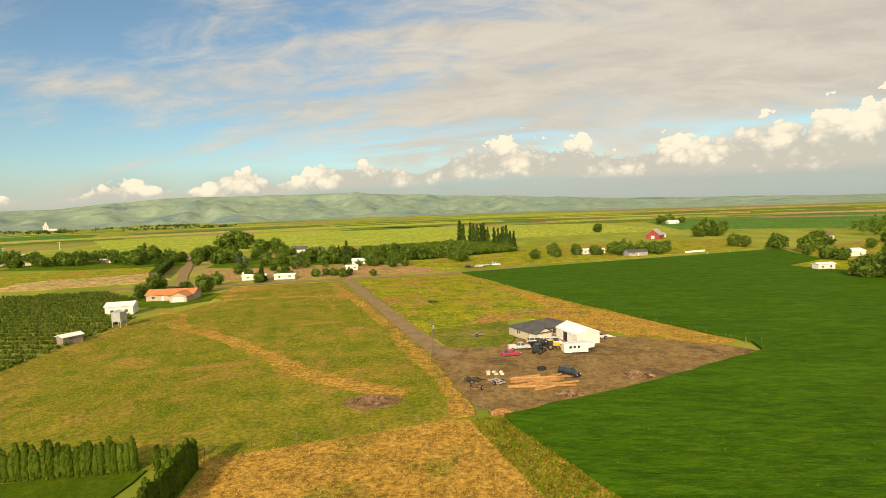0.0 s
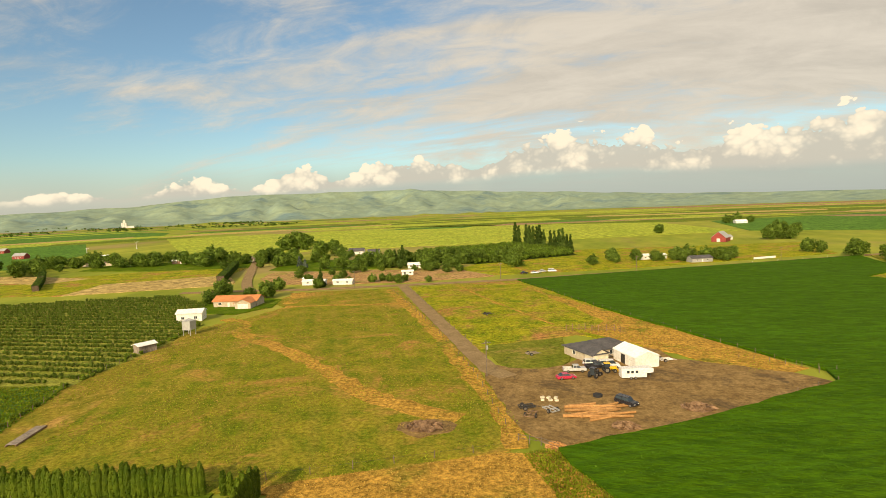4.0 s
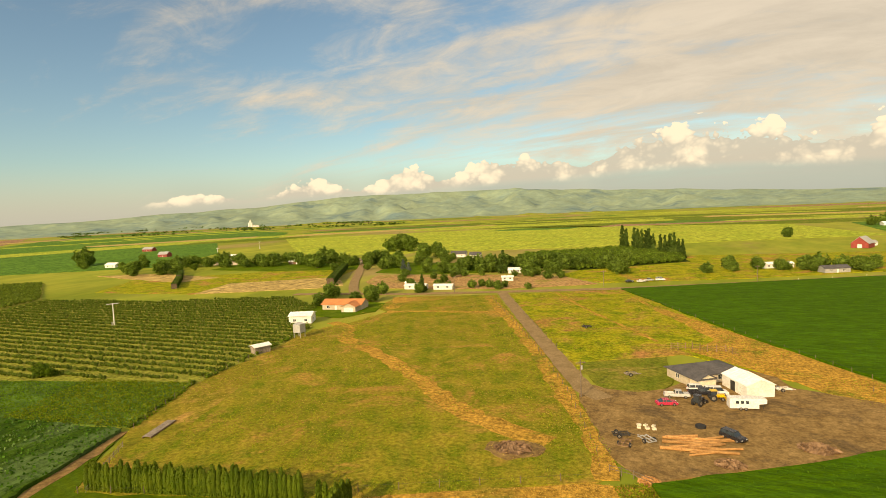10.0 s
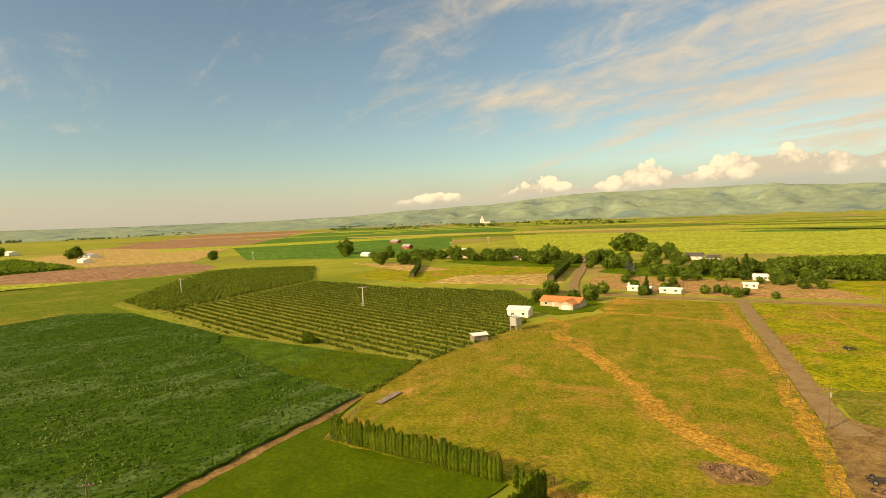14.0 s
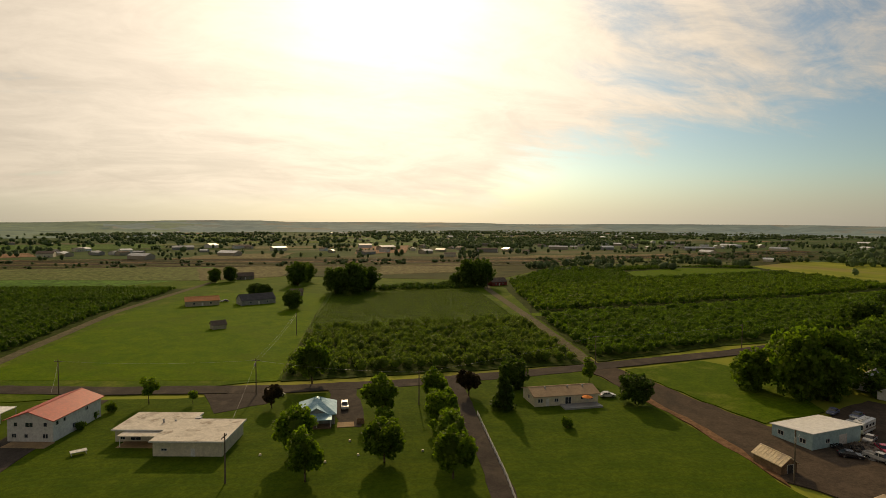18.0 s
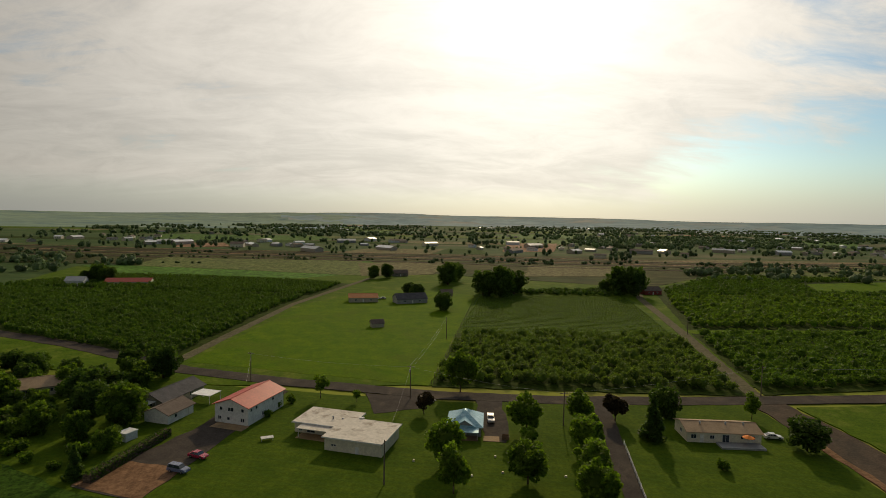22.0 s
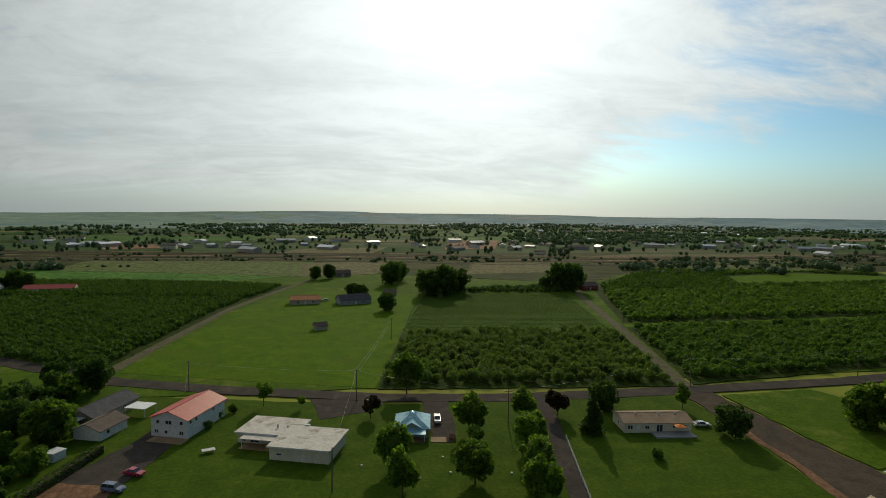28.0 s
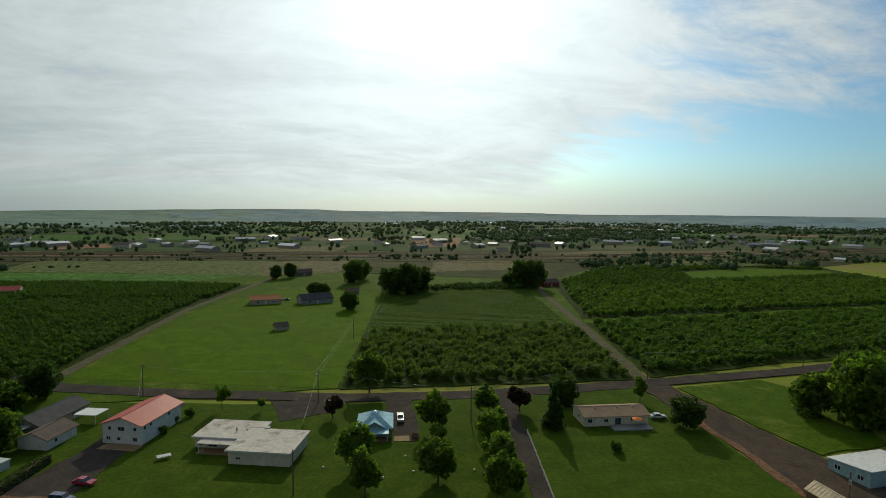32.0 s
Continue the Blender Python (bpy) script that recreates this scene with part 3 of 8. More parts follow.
def field(name, points, mat, z, label, category="field", step=4.0, amount=0.6, thick=0.25):
    """One flat piece of ground cover, a thin slab that lies on the plain."""
    FIELD_SEED[0] += 1
    pts = ragged(points, step, amount, FIELD_SEED[0])
    area = sum(a[0] * b[1] - b[0] * a[1] for a, b in zip(pts, pts[1:] + pts[:1]))
    if area < 0:
        pts.reverse()
    k = len(pts)
    m = Mesh()
    m.v = [(x, y, z) for x, y in pts] + [(x, y, z - thick) for x, y in pts]
    m.f = [tuple(range(k))] + [(i, k + i, k + (i + 1) % k, (i + 1) % k) for i in range(k)]
    ob = new(name, m.data(name, mat))
    return tagged(ob, label, category, kind="structure")


def strip(name, points, width, mat, z, label, category="road", amount=0.25, thick=0.2):
    """A road or track along a line of points."""
    left, right = [], []
    for i, (x, y) in enumerate(points):
        (x0, y0), (x1, y1) = points[max(i - 1, 0)], points[min(i + 1, len(points) - 1)]
        d = math.hypot(x1 - x0, y1 - y0)
        nx, ny = -(y1 - y0) / d, (x1 - x0) / d
        left.append((x + nx * width / 2, y + ny * width / 2))
        right.append((x - nx * width / 2, y - ny * width / 2))
    return field(name, right + left[::-1], mat, z, label, category, 3.0, amount, thick)


SKYLINE = [(-180, 62), (-175, 62), (-168, 50), (-160, 36), (-152, 24), (-142, 26), (-120, 40), (-80, 45), (-30, 34), (-21, 52), (-12, 70), (-5, 98), (1, 128), (5, 142), (10, 165), (18, 192), (26, 186), (32, 188), (36, 160), (42, 122), (48, 102), (57, 66), (65, 52), (80, 50), (88, 56), (99, 60), (110, 56), (121, 48), (130, 56), (141, 56), (153, 48), (160, 57), (168, 57), (177, 54), (180, 62)]


def skyline(a):
    for (a0, h0), (a1, h1) in zip(SKYLINE, SKYLINE[1:]):
        if a0 <= a <= a1:
            u = (a - a0) / (a1 - a0)
            return h0 + (h1 - h0) * u * u * (3 - 2 * u)
    return 40.0


def foot(a):
    """How far off the hills begin; those in the south-east stand nearer."""
    return 2700 - 850 * (min(max((a + 180) / 8, 0), 1) if a < -172 else 1.0) * (1 if a < -130 else max(0.0, 1 - (a + 130) / 15))


def make_ground():
    """The plain and the hills round it, one sheet out to the horizon."""
    m = Mesh()
    radii = [0, 150, 400, 900, 1600, 1750, 1900, 2050, 2200, 2350, 2500, 2600, 2700] + [2850 + 85 * i for i in range(22)]
    steps = 540
    for r in radii:
        for i in range(steps):
            a = i / steps * 360 - 180
            w = radians(a)
            x, y = -math.sin(w) * r, math.cos(w) * r
            top = skyline(a)
            u = min(max((r - foot(a)) / (4500 - foot(a)), 0), 1)
            rough_hill = noise.fractal(Vector((x * 0.0016, y * 0.0016, 3.0)), 1.0, 2.0, 5) * top * 0.45
            fold = (1 - abs(noise.noise(Vector((x * 0.0036, y * 0.0036, 9.0)))) * 2.2) * top * 0.5 + abs(noise.noise(Vector((x * 0.011, y * 0.011, 4.0)))) * top * 0.26
            fold += abs(noise.noise(Vector((a * 0.42, r * 0.0008, 5.0)))) * top * 0.75 + abs(noise.noise(Vector((a * 1.1, r * 0.0016, 2.0)))) * top * 0.3
            if u >= 1:
                rough_hill *= 0.12
                fold *= 0.15
            h = top * u ** 1.35 + (rough_hill - fold) * u * (1.3 - u)
            m.v.append((x, y, max(h, -0.2) - 0.25))
    for k in range(len(radii) - 1):
        for i in range(steps):
            j = (i + 1) % steps
            if k == 0:
                m.f.append((i, steps + i, steps + j))
            else:
                m.f.append((k * steps + i, (k + 1) * steps + i, (k + 1) * steps + j, k * steps + j))
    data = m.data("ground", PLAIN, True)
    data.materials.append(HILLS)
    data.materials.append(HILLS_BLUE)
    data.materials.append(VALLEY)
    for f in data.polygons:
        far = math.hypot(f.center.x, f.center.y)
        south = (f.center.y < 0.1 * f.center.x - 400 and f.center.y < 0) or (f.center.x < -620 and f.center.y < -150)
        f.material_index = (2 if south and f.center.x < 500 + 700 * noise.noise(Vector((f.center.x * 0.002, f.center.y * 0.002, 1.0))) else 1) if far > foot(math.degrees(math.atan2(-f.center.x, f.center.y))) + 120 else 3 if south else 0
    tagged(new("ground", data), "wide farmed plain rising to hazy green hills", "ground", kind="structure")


make_ground()

# home pasture, drive and yard
field("field_home_pasture", [(-112, 84), (-95, 60), (-54, 71), (-11, 91), (-9, 99), (-21, 131), (-86, 276), (-135, 262), (-136, 235), (-122, 222), (-126, 196), (-132, 186), (-123, 112)], PASTURE, 0.04, "green pasture with dry tan patches")
field("field_dry_corner", [(-54, 71.5), (-45.5, 71.8), (-42.5, 48), (-38, 10), (30, 0), (11, 66), (-3, 92), (-12, 90)], DRY_GRASS, 0.03, "dry golden grass with a few green tufts")
field("field_dry_edge_west", [(-112, 84), (-104, 76), (-98, 82), (-108, 112), (-116, 140), (-122, 160), (-112, 172), (-124, 186), (-134, 182), (-127, 140), (-124, 112)], TAN_GREEN, 0.07, "dry tan grass along the fence")
strip("track_diagonal", [(-112, 171), (-96, 160), (-78, 146), (-60, 130), (-45, 115), (-33, 108), (-22, 104)], 5.5, DRY_GRASS, 0.08, "worn dry track across the pasture", "track", 0.9)
strip("track_faint", [(-112, 171), (-122, 190), (-134, 196)], 5.0, DRY_GRASS, 0.085, "worn dry track to the sheds", "track", 0.9)
strip("track_cross", [(-122, 222), (-105, 226), (-88, 228), (-66, 230)], 4.0, DRY_GRASS, 0.08, "dry strip across the pasture", "track", 0.9)
strip("track_road_side", [(-136, 262), (-128, 248), (-124, 230)], 7.0, DRY_GRASS, 0.09, "pale dry tracks in the grass", "track", 0.9)
strip("verge_dry", [(-88, 268), (-45, 180), (-25, 133), (-12, 102), (-10, 92)], 4.0, DRY_GRASS, 0.09, "dry verge along the drive", "verge", 0.8)
field("patch_burnt", [(-33, 97), (-28, 94), (-23, 97), (-22, 101), (-27, 103), (-33, 101)], DIRT, 0.10, "bare dirt patch ringed by green weeds", "dirt", 1.5, 0.7)
field("field_meadow", [(-80, 279), (-26, 300), (53, 144), (40, 140), (24, 160), (2, 176), (-18, 162), (-24, 150), (-40, 186)], MEADOW, 0.04, "weedy meadow in green and rust tones")
strip("track_meadow", [(-58, 288), (-32, 236), (-5, 190)], 1.6, DRY_GRASS, 0.08, "narrow worn path through the meadow", "track", 0.4)
field("field_dry_east", [(-24, 290), (-10, 258), (20, 205), (55, 144), (46, 136), (30, 152), (4, 180), (12, 196), (-6, 240)], DRY_GRASS, 0.09, "dry golden strip beside the wheat")
field("yard", [(-22, 142), (-20, 128), (-10, 100), (-4, 92), (8, 100), (23, 109), (40, 120), (56, 134), (50, 140), (36, 146), (26, 150), (24, 158), (14, 166), (8, 164), (10, 152), (2, 148), (-2, 142), (-8, 138), (-16, 139)], DIRT, 0.11, "bare dirt and gravel farmyard", "yard")
field("lawn_house", [(-24, 152), (-16, 138.5), (-8, 137.5), (-2, 142), (0, 150), (-2, 172), (-14, 166), (-24, 160)], DRY_GREEN, 0.14, "green lawn beside the house", "lawn")
strip("road_drive", [(-86, 284), (-70, 248), (-40, 180.5), (-20.5, 137), (-15, 131)], 5.2, GRAVEL, 0.16, "straight gravel drive between pastures")
field("field_wheat", [(-26, 301), (50, 337), (183, 399), (172, 328), (140, 300), (166, 262), (210, 205), (230, 90), (160, 20), (60, -30), (30, 10), (11, 66), (2, 82), (-3, 92), (23, 108), (57, 134), (58, 142), (20, 205)], WHEAT, 0.55, "dense green wheat field", "field", 5.0, 0.5, 0.6)
field("field_behind_wheat", [(166, 262), (140, 300), (172, 328), (190, 400), (420, 560), (520, 200), (230, 90), (210, 205)], MEADOW, 0.05, "green pasture east of the wheat")

# along the cross road
strip("road_cross", [(-205, 262), (-176, 268), (-135, 272), (-92, 284), (-66, 292), (-32, 302), (50, 337), (183, 400), (420, 520), (800, 760)], 6.0, GRAVEL, 0.17, "pale country road")
field("lawn_orange_house", [(-166, 210), (-136, 205), (-128, 222), (-134, 242), (-160, 252), (-172, 236)], LAWN, 0.10, "green lawn round the orange-roofed house", "lawn")
strip("road_north", [(-165, 266), (-176, 280), (-186, 296), (-200, 320), (-228, 372), (-254, 420), (-280, 470)], 6.0, GRAVEL, 0.175, "country road climbing past the houses")
field("yard_red_soil", [(-166, 290), (-90, 296), (-40, 320), (-66, 352), (-100, 360), (-160, 352), (-200, 352), (-190, 318)], ORANGE_SOIL, 0.06, "bare reddish ground with clutter", "yard")
field("lawn_north", [(-210, 365), (-160, 358), (-120, 372), (-120, 430), (-230, 440)], LAWN, 0.08, "green lawns behind the houses", "lawn")
field("field_north_east", [(-40, 325), (40, 350), (180, 420), (200, 520), (-30, 480), (-70, 360)], MEADOW, 0.05, "green pasture behind the cross road")
field("field_barley", [(-275, 254), (-207, 286), (-196, 300), (-226, 340), (-290, 300)], STUBBLE, 0.06, "golden barley field")
field("field_green_north", [(-290, 300), (-226, 340), (-240, 385), (-310, 370), (-400, 312), (-360, 250), (-275, 254)], MEADOW, 0.05, "yellow-green hay field")
field("lawn_estate", [(-310, 370), (-240, 385), (-262, 440), (-400, 440), (-390, 380)], LAWN, 0.07, "green lawn round the far houses", "lawn")
field("field_stub_west", [(-400, 312), (-340, 300), (-330, 330), (-420, 350), (-470, 330)], STUBBLE, 0.08, "golden dry field")

# west side: orchard, leafy crop, far strips
field("orchard_floor_west", [(-122, 114), (-128, 150), (-137, 186), (-150, 200), (-162, 224), (-200, 256), (-278, 228), (-362, 222), (-300, 90), (-222, 90)], ORCHARD_FLOOR, 0.03, "grassy orchard floor", "ground")
field("orchard_floor_far", [(-306, 92), (-366, 220), (-470, 285), (-520, 240), (-530, 200), (-366, 84)], ORCHARD_FLOOR, 0.035, "grassy orchard floor", "ground")
field("strip_green", [(-222, 91), (-124, 114), (-111, 85), (-150, 78), (-206, 82)], VALLEY_GREEN, 0.06, "bright green grassy strip")
field("field_leafy_crop", [(-112, 82), (-94, 26), (-103, 6), (-124, 3), (-160, -38), (-206, -56), (-300, -62), (-345, 60), (-318, 82), (-222, 90), (-206, 82), (-150, 78)], CROP, 0.7, "dark green leafy crop with paler swaths", "field", 3.0, 0.6, 0.8)
field("field_yellow_west", [(-318, 84), (-345, 62), (-420, 10), (-540, 20), (-545, 62), (-530, 190), (-366, 84)], PADDOCK, 0.05, "yellow-green hay field")
field("field_bright_west", [(-545, -88), (-640, -90), (-640, 70), (-560, 130), (-535, 60), (-532, 20)], CANOLA, 0.05, "bright yellow-green field")
field("field_fallow_west", [(-625, 24), (-735, 27), (-745, 150), (-700, 240), (-597, 240), (-540, 200), (-548, 120)], FALLOW, 0.06, "brown ploughed field")
field("orchard_floor_northwest", [(-660, -90), (-760, -120), (-1150, -100), (-1050, 120), (-735, 140), (-730, 20)], GREEN_CROP, 0.05, "far green orchard block")
field("field_far_tan", [(-760, 150), (-1100, 130), (-1400, 300), (-1000, 420), (-720, 260)], STUBBLE, 0.05, "far tan field")
field("field_far_green", [(-660, 300), (-1000, 430), (-1500, 800), (-900, 900), (-560, 560), (-480, 400)], GREEN_CROP, 0.04, "far green field")
field("field_far_fallow", [(-1000, 430), (-1400, 310), (-2400, 900), (-2300, 1350), (-1500, 800)], FALLOW, 0.05, "far brown field")
field("field_canola", [(-420, 545), (-317, 520), (-60, 600), (200, 700), (160, 1000), (-240, 1140), (-720, 900)], CANOLA, 0.05, "wide yellow-green field in flower")
field("field_far_dark_green", [(-740, 890), (-980, 1240), (-1700, 1700), (-2200, 1500), (-1500, 820), (-900, 900)], GREEN_CROP, 0.05, "far dark green field")
field("field_far_tan_north", [(-350, 1120), (200, 1000), (1100, 1500), (900, 1900), (-400, 1650), (-950, 1280)], PADDOCK, 0.05, "far tan and green strips")
field("field_mound_green", [(-330, 1000), (-180, 1020), (-170, 1080), (-300, 1090)], GREEN_CROP, 0.09, "dark green triangular field")
field("field_far_green_east", [(210, 700), (420, 620), (1100, 1100), (1200, 1500), (240, 1000)], GREEN_CROP, 0.05, "far green field")
field("field_foot_fallow", [(300, 2350), (900, 2150), (1350, 2050), (1400, 2250), (800, 2500), (250, 2600)], FALLOW, 0.30, "far reddish ploughed field", "field", 20.0, 3.0)
field("field_foot_green", [(-60, 1150), (60, 1160), (130, 1260), (0, 1280)], GREEN_CROP, 0.30, "far dark green triangle of crop", "field", 20.0, 3.0)
plain_rng = random.Random(41)
for i in range(84):
    a, r = radians(plain_rng.uniform(-38, 80)), 1050 + 1750 * (i / 84)
    x, y = -math.sin(a) * r, math.cos(a) * r
    w, d, slant = plain_rng.uniform(180, 620), plain_rng.uniform(40, 120), plain_rng.uniform(-0.15, 0.15) + a
    c, q = math.cos(slant), math.sin(slant)
    corners = [(0, 0), (w, plain_rng.uniform(-20, 20)), (w * 1.05, d), (plain_rng.uniform(-60, 60), d)]
    field("field_plain_strip", [(x + c * u - q * v, y + q * u + c * v) for u, v in corners], plain_rng.choice([CANOLA, GREEN_CROP, PADDOCK, STUBBLE, CANOLA, FALLOW, CANOLA, FALLOW]), 0.10 + 0.002 * i, "far strip field of the plain", "field", 20.0, 3.0)
field("orchard_floor_north", [(-120, 410), (-60, 385), (10, 440), (0, 500), (-50, 560), (-130, 500)], SHADY_FLOOR, 0.09, "orchard ground", "ground")

# farmyard
field("yard_farm", [(-84, -70), (-90, -56), (-91, -12), (-84, 2), (-86, 16), (-95, 26), (-103, 6), (-124, 3), (-150, -16), (-148, -40), (-160, -60), (-150, -100), (-130, -96), (-117, -78), (-106, -93), (-104.5, -118), (-104, -151), (-93, -151), (-91, -121), (-88, -84)], FARMYARD, 0.08, "dark brown worn farmyard surface", "yard")
field("dirt_yard", [(-84, 2), (-86, 18), (-95, 26), (-103, 6), (-124, 3), (-128, 0), (-104, 0), (-100, 0)], DIRT, 0.12, "bare dirt by the shop", "dirt")
field("verge_yard_dirt", [(-83, -68), (-86, -83), (-89, -104), (-90.5, -121), (-93, -120), (-91.5, -104), (-88.5, -84), (-85, -72)], RED_DIRT, 0.11, "bare reddish verge", "verge")
field("yard_grass_back", [(-146, -18), (-150, -62), (-170, -62), (-172, -44), (-160, -36)], DRY_GREEN, 0.09, "rough part-dry grass behind the yard")
field("garden_plot", [(-168, -48), (-206, -60), (-212, -84), (-180, -82), (-168, -72)], RED_DIRT, 0.10, "bare garden soil with a heap of brush", "garden")
field("lawn_playground", [(-172, -74), (-212, -86), (-226, -112), (-190, -104), (-168, -96)], LAWN, 0.08, "green lawn with play things", "lawn")
field("field_backyards", [(-206, -58), (-300, -64), (-345, 60), (-420, 10), (-545, -80), (-480, -160), (-330, -130), (-226, -112), (-212, -84)], PADDOCK, 0.045, "rough green backyards and paddocks")
field("lawn_backyard", [(-214, -86), (-262, -92), (-268, -118), (-228, -112)], BRIGHT_GRASS, 0.09, "mown green backyard lawn", "lawn")
field("vegetable_plot", [(-236, -68), (-282, -72), (-290, -88), (-240, -86)], DRY_GREEN, 0.085, "weedy vegetable plot behind the houses", "garden")
field("bare_plot", [(-300, -96), (-336, -104), (-340, -118), (-304, -112)], FALLOW, 0.085, "bare tilled garden plot", "garden")
field("paddock_far", [(-345, 50), (-415, 6), (-470, -30), (-400, -70), (-330, -30)], DRY_GREEN, 0.06, "rough meadow beyond the crop")
strip("path_paddock", [(-346, -10), (-380, -14), (-420, -16)], 4.0, DRY_GRASS, 0.09, "dry worn path in the meadow", "track", 0.6)
field("lawn_triangle", [(-105.5, -148), (-140, -150), (-147, -128), (-130, -97), (-107, -95), (-105.5, -118)], LAWN, 0.09, "bright green mown lawn", "lawn")

field("pavement_patch", [(-142.1, -52.8), (-140.3, -41.1), (-124.5, -36.6), (-117.2, -37.0), (-102.9, -34.5), (-98.7, -35.4), (-101.9, -44.2)], ASPHALT, 0.21, "dark asphalt patch on the concrete yard", "pavement", 6.0, 0.1, 0.03)
field("field_brown_rows", [(-516, -262), (-722, -278), (-816, -229), (-533, -176)], BROWN_ROWS, 0.09, "brown field with rows of young vines")

# houses along the road
field("lawn_homes", [(96, -172), (40, -160), (0, -152), (-92.5, -150), (-90.5, -120), (-87, -84), (-82.5, -70), (-79, -12), (-84, 16), (-93, 27), (-111, 80), (-95, 60), (-54, 71), (-48, 20), (30, 8), (64, -92), (80, -98), (124, -124), (140, -170)], SHADE_LAWN, 0.02, "mown lawn round the houses", "lawn")
field("field_near_dark", [(64, -93), (80, -99), (124, -124), (190, -150), (200, -60), (30, 8)], DARK_CROP, 0.35, "dark green crop beside the gardens", "field", 4.0, 0.5, 0.4)
strip("road_main", [(240, -262), (150, -220), (92, -185), (72, -178), (52, -171), (30, -165.5), (4, -158.5), (-35, -154), (-70, -153.5), (-92, -154), (-112, -155), (-160, -157), (-200, -162), (-330, -185)], 7.5, ASPHALT, 0.12, "old grey asphalt road")
strip("driveway_homes", [(-45.5, -150), (-40, -125), (-34, -96), (-28, -70)], 4.6, ASPHALT, 0.10, "narrow asphalt driveway")
strip("track_crop_edge", [(-87, 19), (-94, 31), (-101, 52), (-107, 72), (-112, 82)], 2.6, DIRT, 0.07, "worn dirt path beside the crop", "track", 0.5)
field("parking_red_house", [(80, -101), (64, -95), (57, -128), (53, -148), (50, -162), (59, -164), (66, -134)], ASPHALT, 0.10, "dark parking court", "parking")
field("parking_dirt", [(80, -101.5), (64, -95.5), (61, -108), (76, -113)], RED_DIRT, 0.13, "bare reddish gravel end of the court", "dirt")
field("drive_blue_house", [(-8, -154), (-7, -124), (-12, -122), (-14, -130), (-16, -154)], ASPHALT, 0.09, "dark gravel drive by the blue house", "driveway")
field("drive_flat_house", [(26, -160), (8, -156), (9, -146), (22, -142)], ASPHALT, 0.09, "dark gravel drive by the flat-roofed house", "driveway")
field("grass_south", [(262, -235), (96, -168), (-335, -168), (-560, -520), (-300, -545), (-180, -430), (30, -530), (330, -530)], LAWN, 0.0, "green verges and headlands among the orchards", "ground", 8.0, 0.8, 0.2)
field("pasture_south", [(94, -195), (6, -168), (-33, -374), (0, -395), (40, -400), (77, -328)], BRIGHT_GRASS, 0.05, "bright green pasture")
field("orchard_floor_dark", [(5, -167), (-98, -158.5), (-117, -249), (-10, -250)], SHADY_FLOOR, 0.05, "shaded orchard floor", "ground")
field("field_young_rows", [(-10, -252), (-117, -251), (-143, -377), (-36, -381)], ROW_CROP, 0.06, "field of low green rows")
strip("track_south_west", [(99, -190), (94, -240), (84, -327), (66, -400), (48, -470)], 4.6, LANE, 0.09, "worn lane between orchard and pasture", "track")
strip("track_south_east", [(-99, -158), (-122, -250), (-150, -372), (-168, -420)], 5.0, LANE, 0.09, "worn lane between orchards", "track")
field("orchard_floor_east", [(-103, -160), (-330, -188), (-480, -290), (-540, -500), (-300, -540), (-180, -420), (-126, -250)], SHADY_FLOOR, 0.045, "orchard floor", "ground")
field("meadow_among_orchards", [(-318, -418), (-400, -428), (-492, -436), (-520, -470), (-449, -502), (-350, -476)], BRIGHT_GRASS, 0.07, "grassy clearing among the orchards", "ground")
strip("grass_lane_among_orchards", [(-128, -258), (-200, -260), (-330, -268), (-470, -285)], 9.0, BRIGHT_GRASS, 0.06, "grassy lane between orchard blocks", "ground")
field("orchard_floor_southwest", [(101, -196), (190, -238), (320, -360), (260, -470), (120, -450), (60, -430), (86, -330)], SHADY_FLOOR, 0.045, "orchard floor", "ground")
field("field_pale_south", [(120, -452), (260, -472), (330, -540), (60, -640), (30, -530)], GREEN_CROP, 0.05, "pale green field")
field("scrub_flat", [(700, -560), (300, -560), (30, -535), (-180, -430), (-300, -545), (-560, -510), (-900, -640), (-900, -760), (-100, -790), (700, -800), (1000, -700)], SCRUB, 0.03, "dry scrubby flat with tracks and ditches")

